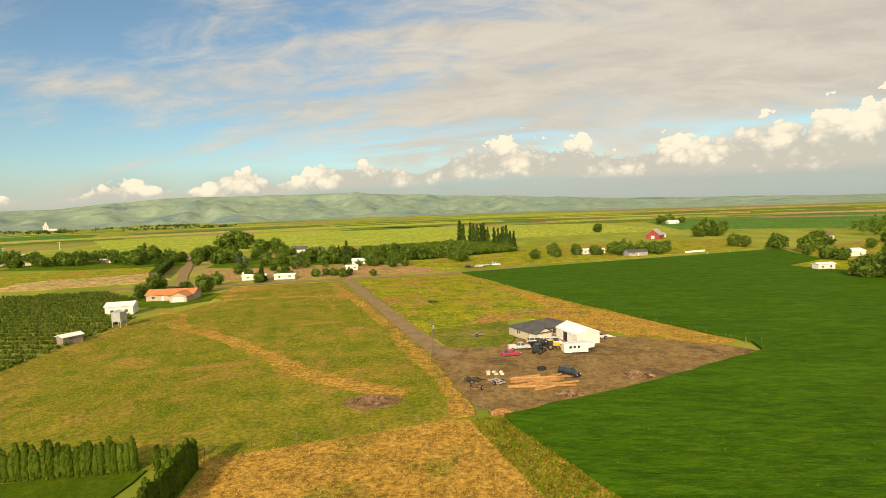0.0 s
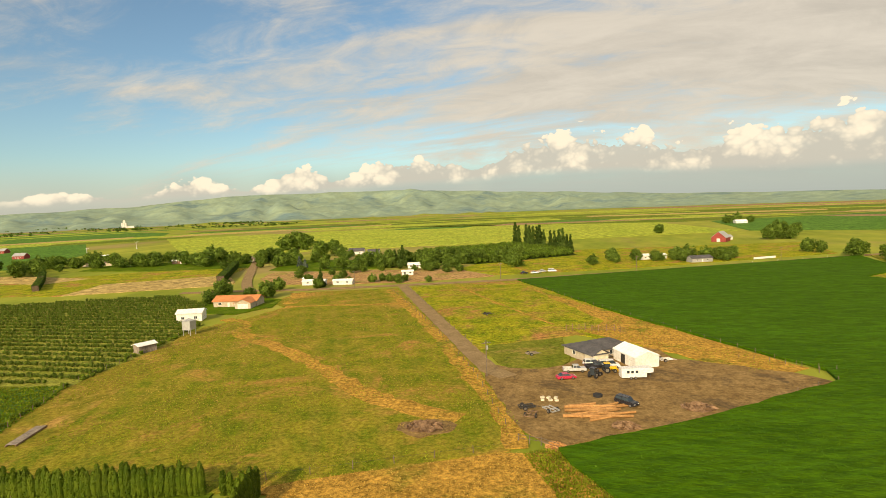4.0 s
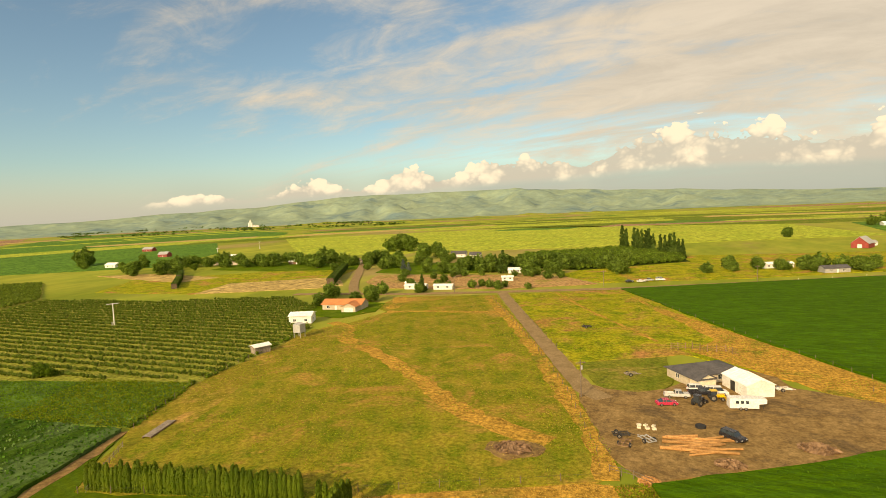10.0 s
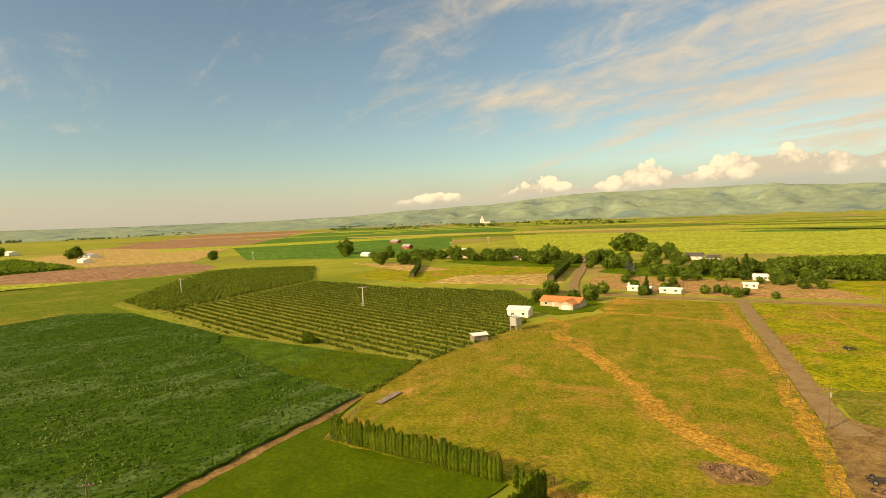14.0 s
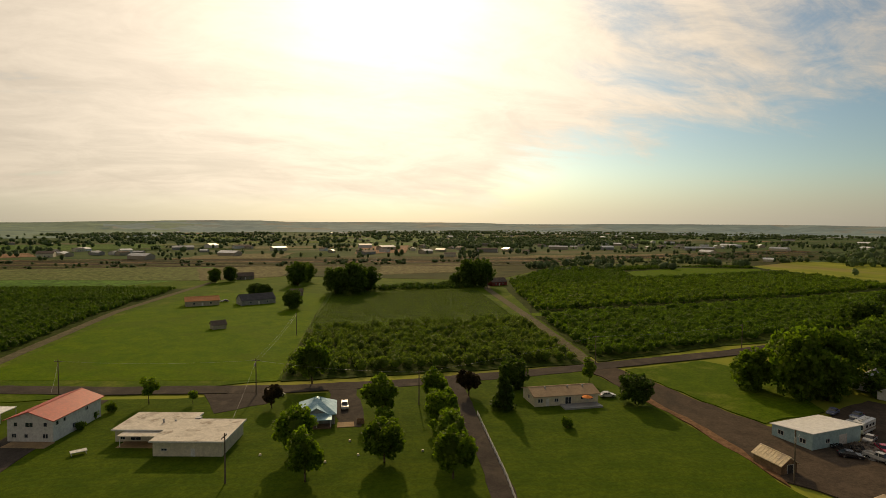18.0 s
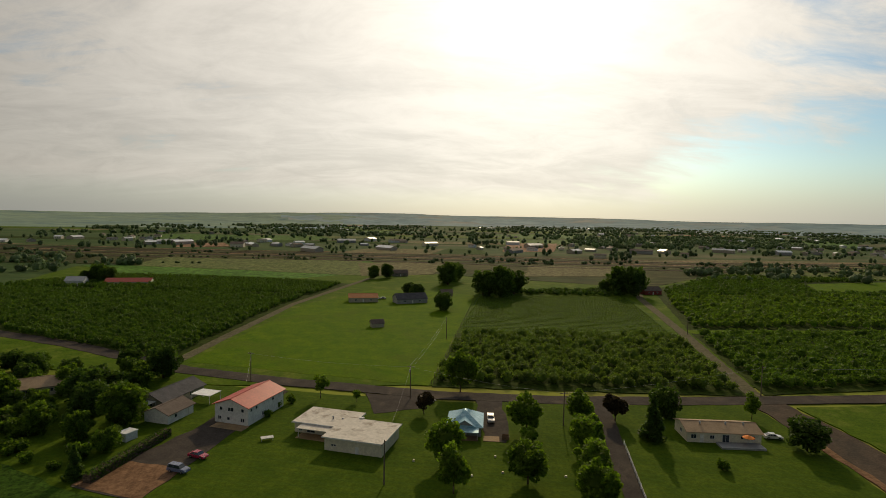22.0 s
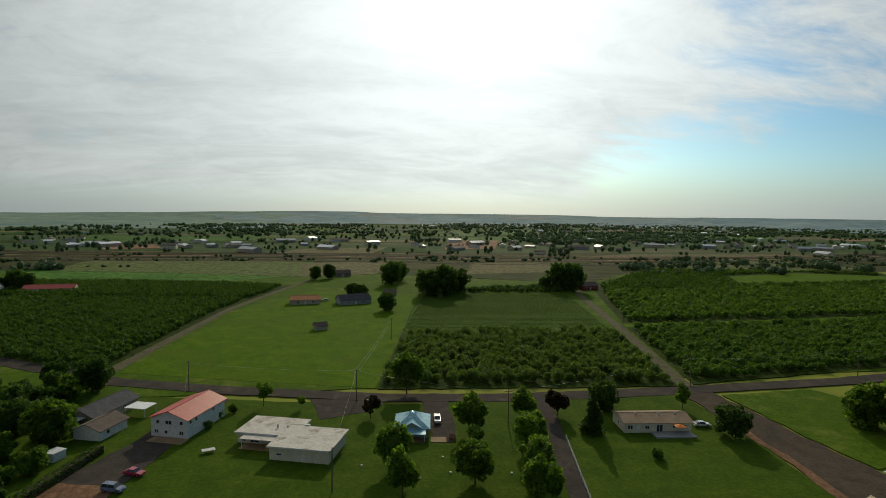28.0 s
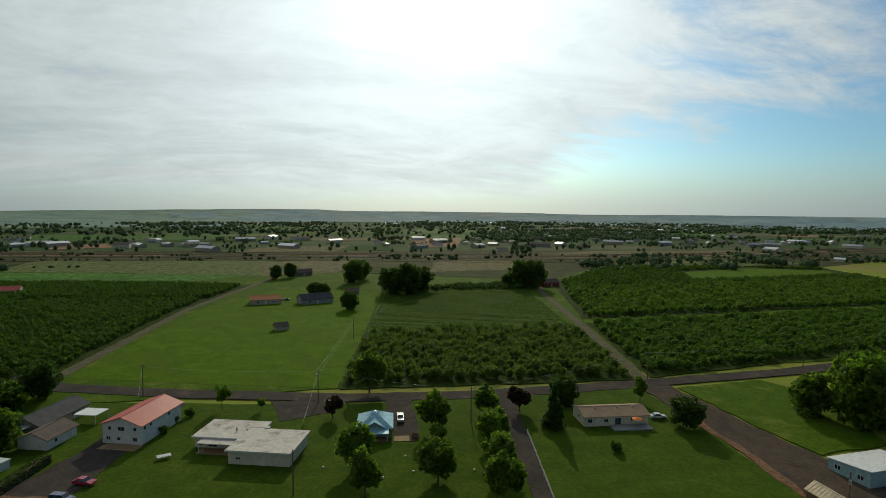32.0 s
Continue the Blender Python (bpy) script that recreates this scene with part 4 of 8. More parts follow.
for level, (name, points, mat, label, category) in enumerate((
    ("field_tan_valley", [(125, -770), (84, -874), (-44, -909), (-13, -777)], VALLEY_DRY, "dry tan field beside the works", "field"),
    ("field_dark_valley", [(-20, -778), (-48, -909), (-101, -918), (-100, -799)], DARK_CROP, "dark green field beside the works", "field"),
    ("field_tan_strip", [(-255, -695), (-404, -769), (-695, -768), (-692, -699), (-469, -706)], VALLEY_DRY, "long tan strip along the bank", "field"),
    ("field_green_valley", [(-202, -1390), (-295, -1755), (-596, -1815), (-464, -1466)], VALLEY_GREEN, "green field among the trees", "field"),
    ("field_green_far", [(-717, -1205), (-1034, -1717), (-1322, -1591), (-1028, -1219)], VALLEY_GREEN, "green field among the trees", "field"),
    ("field_green_south", [(467, -994), (571, -1252), (225, -1329), (171, -1125)], VALLEY_GREEN, "green field behind the works", "field"),
    ("field_green_middle", [(-168, -1090), (-216, -1300), (-429, -1356), (-357, -1152)], VALLEY_GREEN, "green field behind the sheds", "field"),
    ("yard_tan_lot", [(-129, -852), (-188, -1138), (-298, -1162), (-218, -878)], FALLOW, "bare tan lot round large sheds", "yard"),
    ("yard_tan_west", [(362, -830), (402, -938), (337, -968), (295, -867)], FALLOW, "bare tan yard", "yard"),
    ("field_pale_rough", [(290, -545), (300, -660), (71, -640), (52, -487), (196, -527)], PALE_GRASS, "pale green rough pasture", "field"),
    ("field_scrub_tan", [(57, -487), (72, -619), (-27, -642), (-9, -508)], VALLEY_DRY, "tan dry scrub grass", "field"),
    ("field_tan_north", [(-94, -503), (-122, -620), (-221, -614), (-182, -517)], VALLEY_DRY, "tan dry field behind the farmstead", "field"),
    ("field_clearing_east", [(-286, -484), (-300, -545), (-436, -645), (-610, -684), (-560, -540), (-430, -520)], PALE_GRASS, "rough green clearing", "field"),
)):
    field(name, points, mat, 0.13 + 0.006 * level, label, category, 9.0, 1.8)
valley_rng = random.Random(23)
for i in range(64):
    y = -980 - 30 * i ** 1.02 - valley_rng.uniform(0, 20)
    x = valley_rng.uniform(-1.0, 0.5) * (300 - y)
    w, d = valley_rng.uniform(110, 420), valley_rng.uniform(40, 110) * (1 + i * 0.02)
    field("field_valley_strip", [(x, y), (x + w, y + w * 0.06), (x + w * 1.02, y - d), (x + 8, y - d - w * 0.04)], valley_rng.choice([VALLEY_DRY, PALE_GRASS, VALLEY_GREEN, VALLEY_GREEN, SHADY_FLOOR, FALLOW, LAWN, DARK_CROP]), 0.07 + 0.0008 * i, "far strip field of the valley", "field", 16.0, 2.0)
for i, (shift, width, mat, label) in enumerate(((0, 9.0, DARK_SOIL, "dark brown bank across the flat"), (19, 5.0, FALLOW, "brown dry track along the bank"), (-24, 8.0, DARK_SOIL, "dark cutting along the railway"), (-48, 4.0, FALLOW, "pale ballast of a railway line"), (42, 10.0, DARK_SOIL, "dark ditch bank across the flat"), (66, 5.0, VALLEY_DRY, "dry grassy bank across the flat"), (92, 7.0, DARK_SOIL, "dark ditch bank across the flat"))):
    strip("bank", [(900, -850 + shift), (396, -748 + shift), (204, -740 + shift), (103, -742 + shift), (-61, -716 + shift), (-146, -694 + shift), (-330, -672 + shift), (-560, -690 + shift * 0.8), (-1000, -800 + shift * 0.8)], width, mat, 0.23 + 0.01 * i, label, "bank", 1.6)


# ---- plants ----
def leaf_cards(centres, size, rng, flat=0.35, lay=1.0):
    """Small crossed leaf sprays at the centres, as arrays of vertices and faces."""
    k = len(centres)
    a = rng.normal(size=(k, 3))
    a[:, 2] *= flat
    a /= np.linalg.norm(a, axis=1)[:, None]
    b = np.cross(a, rng.normal(size=(k, 3)))
    b[:, 2] *= lay
    b /= np.linalg.norm(b, axis=1)[:, None] + 1e-9
    s = size * rng.uniform(0.6, 1.35, size=(k, 1))
    v = np.stack([centres - a * s * 0.5 - b * s * 0.28, centres + a * s * 0.12 - b * s * 0.45, centres + a * s * 0.6, centres - a * s * 0.05 + b * s * 0.5], 1)
    idx = np.arange(k)[:, None] * 4
    return v.reshape(-1, 3), np.concatenate([idx + [0, 1, 2], idx + [0, 2, 3]]).tolist()


def crown_points(shape, count, rng, clumps=26, clump=0.34):
    """Leaf places in clumps over the outside of a crown; shape(u, v) gives a place for a height share and an angle."""
    out = []
    per = count // clumps
    for _ in range(clumps):
        c, r = shape(rng)
        p = rng.normal(size=(per, 3))
        p /= np.linalg.norm(p, axis=1)[:, None]
        p *= (rng.uniform(0.35, 1.0, size=(per, 1))) ** 0.5
        out.append(np.array(c) + p * r * clump)
    return np.concatenate(out)


def round_crown(height, base, radius, top_bias=0.0):
    mid, half = (height + base) / 2, (height - base) / 2

    def shape(rng):
        d = rng.normal(size=3)
        d /= np.linalg.norm(d)
        d[2] += top_bias
        s = rng.uniform(0.38, 0.9)
        return (d[0] * radius * s, d[1] * radius * s, mid + d[2] * half * s * 0.9), radius * rng.uniform(0.65, 1.2)

    return shape


def cone_crown(height, base, radius, power=1.0):
    def shape(rng):
        u = rng.uniform(0, 1) ** 1.4
        w = rng.uniform(0, 2 * math.pi)
        r = radius * (1 - u) ** power * rng.uniform(0.4, 0.85) + 0.05
        return (math.cos(w) * r, math.sin(w) * r, base + u * (height - base) * 0.94), radius * (0.35 + 0.65 * (1 - u))

    return shape


def drooping(height, radius):
    def shape(rng):
        w, r = rng.uniform(0, 2 * math.pi), radius * math.sqrt(rng.uniform(0.05, 1))
        z = height * rng.uniform(0.22, 0.95) * (1 - 0.25 * (r / radius) ** 2)
        return (math.cos(w) * r * 0.85, math.sin(w) * r * 0.85, z), radius * rng.uniform(0.5, 0.8)

    return shape


def make_tree(name, label, category, height, base, radius, mat, shape, leaves=2200, leaf=0.55, trunk=0.25, clumps=30, clump=0.34, seed=1, limbs=6, droop=1.0):
    rng = np.random.default_rng(seed)
    ob = thing(name, pose(0, 0, -500), label, category)
    m = Mesh()
    sway = [(rng.uniform(-0.15, 0.15), rng.uniform(-0.15, 0.15)) for _ in range(4)]
    pts = [Vector((0, 0, -0.3))] + [Vector((sx * radius * 0.4, sy * radius * 0.4, (base * 0.6 + (height - base) * 0.7) * (i + 1) / 4)) for i, (sx, sy) in enumerate(sway)]
    for i in range(4):
        m.tube(pts[i], pts[i + 1], trunk * (1 - i * 0.21), trunk * (1 - (i + 1) * 0.21) + 0.02, 8)
    part("trunk", m, BARK, ob, smooth=True)
    for i in range(limbs):
        w = 2 * math.pi * i / limbs + rng.uniform(-0.4, 0.4)
        z0 = base + (height - base) * rng.uniform(0.05, 0.45)
        reach = radius * rng.uniform(0.5, 0.75)
        m = Mesh()
        mid = (math.cos(w) * reach * 0.5, math.sin(w) * reach * 0.5, z0 + reach * 0.45 * droop)
        m.tube((0, 0, z0), mid, trunk * 0.42, trunk * 0.25, 6)
        m.tube(mid, (math.cos(w + 0.2) * reach, math.sin(w + 0.2) * reach, mid[2] + reach * 0.4 * droop), trunk * 0.25, trunk * 0.08, 5)
        part("limb", m, BARK, ob, smooth=True)
    points = crown_points(shape, leaves, rng, clumps, clump)
    v, f = leaf_cards(points, leaf, rng)
    v = v.tolist()
    # a dense inside, ring by ring, well within the leaves
    heights = np.quantile(points[:, 2], (0.10, 0.28, 0.5, 0.72, 0.90))
    rings = []
    for h in heights:
        near = points[np.abs(points[:, 2] - h) < (height - base) * 0.12]
        r = np.quantile(np.hypot(near[:, 0], near[:, 1]), 0.5) * 0.92
        rings.append([(math.cos(w) * r * q, math.sin(w) * r * q, h + rng.uniform(-0.03, 0.03) * height) for w, q in zip(np.arange(9) * 2 * math.pi / 9, rng.uniform(0.75, 1.15, size=9))])
    inside_crown = Mesh().rings(rings)
    f += [tuple(len(v) + q for q in face) for face in inside_crown.f]
    v += inside_crown.v
    me = bpy.data.meshes.new("crown")
    me.from_pydata(v, [], f)
    me.materials.append(mat)
    part("crown", me, mat, ob)
    return ob


PROTOS = []


def proto(*args, **kw):
    ob = make_tree(*args, **kw)
    PROTOS.append(ob)
    return ob


MAPLE = [proto("maple_tree", "broad round-crowned green maple on a lawn", "tree", 9.0, 1.6, 3.9, LEAF_LIGHT, round_crown(9.4, 0.6, 4.1, 0.05), 4200, 0.6, 0.2, 60, 0.30, s) for s in (11, 12, 13)]
BIG = [proto("shade_tree", "large dense dark green shade tree", "tree", 15.0, 2.5, 7.5, LEAF, round_crown(15.0, -0.8, 7.6), 4800, 0.98, 0.45, 80, 0.27, s) for s in (21, 22)]
BIGDARK = [proto("dark_shade_tree", "large dark dense shade tree", "tree", 14.0, 2.0, 7.0, LEAF_DARK, round_crown(14.0, -0.8, 7.0), 5600, 0.85, 0.4, 76, 0.27, s) for s in (31, 32)]
PLUM = [proto("plum_tree", "small round dark purple-leaved plum tree", "tree", 6.0, 1.3, 2.8, LEAF_PLUM, round_crown(6.2, 1.2, 2.7), 2200, 0.5, 0.15, 30, 0.32, 41)]
CONIFER = [proto("conifer_tree", "tall dark green pointed conifer", "tree", 12.0, 0.8, 3.4, LEAF_DARK, cone_crown(12.0, 0.8, 3.8), 3200, 0.62, 0.22, 60, 0.30, s, 4, 0.2) for s in (51, 52)]
SPRUCE = [proto("blue_spruce", "pale blue-green spruce beside houses", "tree", 9.0, 0.4, 3.0, LEAF_BLUE, cone_crown(9.0, 0.4, 3.3), 2400, 0.6, 0.2, 50, 0.30, 55, 4, 0.2)]
POPLAR = [proto("poplar_tree", "tall narrow poplar in a row", "tree", 22.0, 1.0, 3.0, LEAF_DARK, cone_crown(22.0, 0.5, 3.2, 0.45), 3000, 0.95, 0.3, 60, 0.5, s, 4, 1.6) for s in (61, 62)]
WILLOW = [proto("weeping_tree", "grey-green drooping weeping tree", "tree", 8.5, 2.0, 4.0, LEAF_DARK, drooping(9.0, 4.3), 4200, 0.55, 0.22, 60, 0.36, 71)]
YOUNG = [proto("young_tree", "slender young light green tree", "tree", 6.5, 1.5, 1.9, LEAF_LIGHT, round_crown(6.5, 1.2, 1.9), 1300, 0.45, 0.1, 24, 0.38, s) for s in (81, 82)]
SHRUB = [proto("shrub", "rounded green shrub in a garden", "bush", 2.2, 0.2, 1.6, LEAF, round_crown(2.1, 0.1, 1.5), 1100, 0.42, 0.08, 18, 0.42, s, 3) for s in (91, 92)]
FAR_TREE = [proto("far_tree", "far dark green farm tree", "tree", 10.0, 1.2, 5.0, LEAF_FAR, round_crown(10.5, -1.2, 5.4), 1600, 1.05, 0.3, 44, 0.31, s, 4) for s in (101, 102, 103)]

TREE_RNG = random.Random(5)


def plant(kind, spots, group="", label=""):
    for spot in spots:
        x, y, size = (*spot, 1.0)[:3]
        stretch = spot[3] if len(spot) > 3 else TREE_RNG.uniform(0.92, 1.1)
        ob = place(TREE_RNG.choice(kind), x, y, TREE_RNG.uniform(0, 360), size * TREE_RNG.uniform(0.94, 1.06), 0.0, stretch)
        tagged(ob, label=label, group=group)


# trees of the home lots by the main road
plant(MAPLE, [(4, -110, 1.05), (3, -97, 0.85, 1.3), (-18, -127, 1.08), (-13, -101, 1.08), (-34, -136, 1.1), (-30.5, -116, 1.05), (-27, -101, 1.1), (-24, -90, 1.05), (-4, -162, 1.25)], "lawn maples")
GARDEN = random.Random(77)
plant(SHRUB, [(GARDEN.uniform(82, 128), GARDEN.uniform(-150, -106) - 0.0, GARDEN.uniform(0.6, 1.5)) for _ in range(26)], "garden shrubs")
plant(YOUNG, [(-16.5, -117, 1.15), (28, -152, 0.62), (-85, -138, 1.25), (39, -155, 1.25)], "young trees")
plant(PLUM, [(8, -142, 1.0), (-45, -137, 1.3)], "plum trees")
plant(CONIFER, [(-50, -124, 0.98), (81, -104, 0.6), (-61, -139, 0.62)], "conifers")
plant(BIGDARK, [(-61, -141, 0.62), (94, -175, 0.85), (98, -140, 0.7), (104, -148, 0.75), (110, -186, 0.6), (106, -158, 0.62)], "garden trees")
plant(WILLOW, [(-86, -117, 1.12)])
plant(BIG, [(-134, -108, 1.15, 1.25), (-143, -116, 1.2, 1.25), (-152, -110, 1.0, 1.2), (86, -134, 0.8), (-128, -118, 0.85), (-140, -104, 0.8)], "big shade trees")
plant(SHRUB, [(-59, -107, 1.0), (84, -126, 0.9), (90, -118, 0.8), (88, -108, 0.9), (96, -112, 1.0), (101, -118, 1.1), (54, -145, 0.9), (51, -140, 0.8), (50, -147, 0.9), (47, -151, 1.0), (58, -156, 0.9), (112, -132, 1.0), (118, -138, 1.3), (107, -126, 1.0)], "garden shrubs")
plant(BIGDARK, [(112, -170, 0.5), (124, -176, 0.55), (132, -166, 0.5), (122, -146, 0.4), (138, -178, 0.6), (147, -182, 0.6), (100, -160, 0.5)], "garden trees")
# behind the farmyard
plant(FAR_TREE, [(-157, -101, 0.75), (-162, -118, 0.7), (-230, -149, 1.1), (-238, -158, 1.0), (-268, -140, 0.6), (-262, -152, 0.6)], "trees behind the yard")
plant(BIG, [(-328, -150, 0.9), (-340, -162, 0.85)], "trees behind the yard")
plant(PLUM, [(-164, -94, 1.4)])
plant(SHRUB, [(GARDEN.uniform(-310, -180), GARDEN.uniform(-118, -70), GARDEN.uniform(0.6, 1.2)) for _ in range(14)], "garden shrubs")
plant(BIGDARK, [(-176, -112, 0.75), (-186, -124, 0.8), (-198, -132, 0.9), (-212, -136, 0.85), (-168, -128, 0.8)], "trees behind the yard")
plant(CONIFER, [(-442, -108, 1.3), (-480, -110, 1.2), (-253, -137, 0.7)], "conifers")
plant(FAR_TREE, [(-455, -249, 1.5), (-432, -258, 1.1), (-465, -262, 1.0), (-439, -84, 1.2), (-445, -70, 1.0), (-489, -12, 1.35), (-493, -135, 1.1), (-480, -125, 1.0), (-455, -140, 1.0), (-430, -100, 0.6), (-422, -70, 0.6), (-395, -140, 0.7), (-360, -150, 0.7), (-500, -150, 1.2)], "village trees")
plant(BIG, [(-82, -3, 0.72)], label="leafy green tree beside the white metal shop")
plant(YOUNG, [(-75, -26, 0.9)], label="light green sapling beside the long shed")
plant(BIGDARK, [(-395, -232, 1.16), (-388, -209, 1.70), (-326, -150, 1.67), (-232, -140, 1.43), (-264, -165, 1.17), (-520, -151, 1.12), (-500, -98, 0.91), (-384, -93, 0.59), (-382, -78, 0.64), (-386, -111, 0.66), (-319, -154, 1.06), (-345, -150, 1.12), (-314, -201, 1.11), (-259, -175, 1.17), (-340, -174, 1.03)], "village trees")
plant(CONIFER, [(-264, -142, 1.18), (-262, -132, 0.93), (-468, -118, 1.47), (-283, -145, 0.70)], "village trees")
# far side of the orchards
plant(BIGDARK, [(44.6, -467, 0.85), (34, -475, 0.9), (-17, -431, 1.3), (-25, -457, 1.2), (8.5, -363, 0.8), (14, -372, 0.7), (-6.6, -313, 0.8, 1.1), (-38, -370, 1.45), (-50, -368, 1.5, 1.15), (-62, -384, 1.4), (-44, -392, 1.3), (-143, -392, 1.5, 1.15), (-152, -386, 1.45, 1.2), (-148, -402, 1.3), (-134, -398, 0.8), (239, -415, 0.9), (249, -421, 1.0), (256, -416, 0.7)], "farmstead trees")
# first view: along the cross road
belt_rng = random.Random(31)
for cx, cy, dx, dy, k, lo, hi in ((-100, 388, 70, 26, 26, 0.6, 1.15), (-350, 425, 110, 34, 34, 0.7, 1.3), (-225, 430, 40, 60, 16, 0.6, 1.2), (-130, 340, 50, 26, 12, 0.35, 0.6), (-112, 300, 40, 6, 9, 0.3, 0.6), (230, 330, 60, 110, 24, 0.6, 1.3), (70, 390, 40, 10, 9, 0.5, 0.9), (-460, 380, 60, 50, 12, 0.6, 1.1), (-430, -130, 80, 60, 36, 0.7, 1.4), (-320, -175, 60, 16, 14, 0.7, 1.3), (-205, -146, 30, 8, 8, 0.6, 1.0), (-560, 440, 60, 40, 6, 0.5, 1.0)):
    plant(FAR_TREE, [(cx + belt_rng.uniform(-dx, dx), cy + belt_rng.uniform(-dy, dy), belt_rng.uniform(lo, hi)) for _ in range(k)], "trees round the farms")
plant(FAR_TREE, [(cx + belt_rng.uniform(-9, 9), cy + belt_rng.uniform(-7, 7), belt_rng.uniform(0.35, 0.6)) for cx, cy in ((100, -150), (118, -150), (112, -162), (136, -160), (104, -136), (124, -136), (144, -150), (110, -176), (130, -180)) for _ in range(2)], "garden trees")
plant(BIG, [(82, -118, 0.42), (92, -124, 0.45), (104, -128, 0.5), (116, -124, 0.45), (128, -150, 0.55), (136, -146, 0.5), (118, -164, 0.5), (96, -164, 0.55), (142, -164, 0.55), (88, -146, 0.5), (126, -162, 0.45), (150, -172, 0.6), (112, -142, 0.42), (134, -134, 0.4)], "garden trees")
plant(FAR_TREE, [(-258, -148, 1.0), (-305, -140, 0.9), (-345, -150, 1.0), (-398, -128, 1.0), (-372, -160, 1.2), (-420, -112, 0.7)], "village trees")
plant(FAR_TREE, [(-171, 250, 0.95), (-165, 230, 0.72), (-145, 247, 0.8), (-150, 240, 0.65), (-151, 270, 0.72), (-131, 276, 0.6), (-178, 258, 0.7)], "trees by the orange-roofed house")
plant(CONIFER, [(-132, 282, 0.8), (-110, 368, 1.25), (-118, 376, 1.0)], "conifers")
plant(FAR_TREE, [(-98, 300, 0.5), (-108, 298, 0.5), (-90, 304, 0.4), (-104, 304, 0.45), (-73, 340, 0.6), (-66, 345, 0.5), (-120, 352, 0.5), (-94, 401, 1.1), (-84, 398, 1.2), (-104, 405, 1.0), (-72, 392, 1.1), (-118, 400, 1.15), (-62, 398, 1.0), (-128, 398, 1.0), (-94, 366, 0.8), (-84, 360, 0.7)], "roadside trees")
plant(SHRUB, [(-178.6, 105.6, 1.7), (-175.5, 106.4, 1.2)], "ditch bushes")
plant(SPRUCE, [(-196, 385, 0.9), (-188, 378, 0.8)], "spruces")
plant(FAR_TREE, [(-215, 393, 1.2), (-206, 400, 1.1), (-217, 471, 1.3), (-205, 480, 1.1), (-288, 568, 1.9), (-276, 560, 1.7), (-300, 560, 1.8), (-250, 540, 1.3), (-230, 530, 1.2), (-198, 470, 1.0), (-180, 440, 0.7), (-165, 430, 0.6), (-190, 420, 0.7), (-155, 400, 0.6)], "estate trees")
plant(FAR_TREE, [(-296, 405, 1.2), (-305, 412, 1.1), (-286, 398, 1.0), (-320, 420, 1.2), (-335, 430, 1.1), (-300, 440, 1.2), (-280, 430, 1.1), (-270, 420, 1.0), (-262, 412, 0.8), (-350, 405, 1.1), (-362, 412, 1.1), (-372, 405, 0.9), (-390, 400, 1.0), (-417, 404, 1.1), (-432, 396, 1.0), (-440, 410, 1.1), (-406, 342, 1.3), (-398, 350, 1.1), (-416, 350, 1.2), (-425, 360, 0.9), (-450, 400, 0.9), (-260, 470, 1.0), (-330, 470, 1.2), (-360, 450, 1.0)], "estate trees")
plant(POPLAR, [(-48, 566, 1.0), (-44, 560, 0.85), (-36, 552, 0.95), (-33, 546, 1.0), (-29, 540, 0.9), (-25, 530, 0.95), (-22, 524, 1.0), (-18, 518, 0.8), (-12, 500, 0.75), (-8, 492, 0.85), (-4, 484, 0.95), (-1, 478, 1.0), (2, 472, 0.75), (5, 466, 0.7), (-46, 572, 0.9)], "row of poplars")
plant(FAR_TREE, [(17, 371, 0.72), (47, 393, 0.72), (72, 390, 0.95), (80, 394, 1.05), (90, 388, 0.9), (98, 392, 0.8), (104, 398, 0.6), (185, 559, 1.35), (194, 566, 1.5), (202, 560, 1.2), (167, 432, 0.95), (172, 426, 0.8), (236, 640, 1.2), (176, 329, 0.85), (180, 322, 0.8), (150, 252, 1.1), (158, 248, 1.2), (170, 262, 0.8), (190, 270, 1.2), (205, 280, 1.1), (232, 300, 1.3), (246, 330, 1.2), (260, 380, 1.4), (280, 410, 1.2), (226, 420, 0.8), (300, 350, 1.3)], "farm trees")
plant(FAR_TREE, [(-707, 278, 1.3), (-620, 420, 2.0), (-602, 412, 1.4), (-560, 380, 0.8), (-1030, 190, 1.9), (-1010, 178, 1.6), (-1300, 120, 1.7), (110, 690, 1.1), (240, 900, 1.4), (255, 906, 1.6), (275, 910, 1.2)], "lone field trees")
for ob in PROTOS:
    for o in (*ob.children_recursive, ob):
        bpy.data.objects.remove(o)


def stuff(name, v, f, mat, label, category):
    me = bpy.data.meshes.new(name)
    me.from_pydata(v, [], f)
    me.materials.append(mat)
    return tagged(new(name, me), label, category, kind="stuff")


def inside(points, poly):
    """Which of the points lie in the polygon."""
    x, y = points[:, 0], points[:, 1]
    hit = np.zeros(len(points), bool)
    for (x0, y0), (x1, y1) in zip(poly, poly[1:] + poly[:1]):
        cross = ((y0 > y) != (y1 > y)) & (x < (x1 - x0) * (y - y0) / (y1 - y0 + 1e-12) + x0)
        hit ^= cross
    return hit


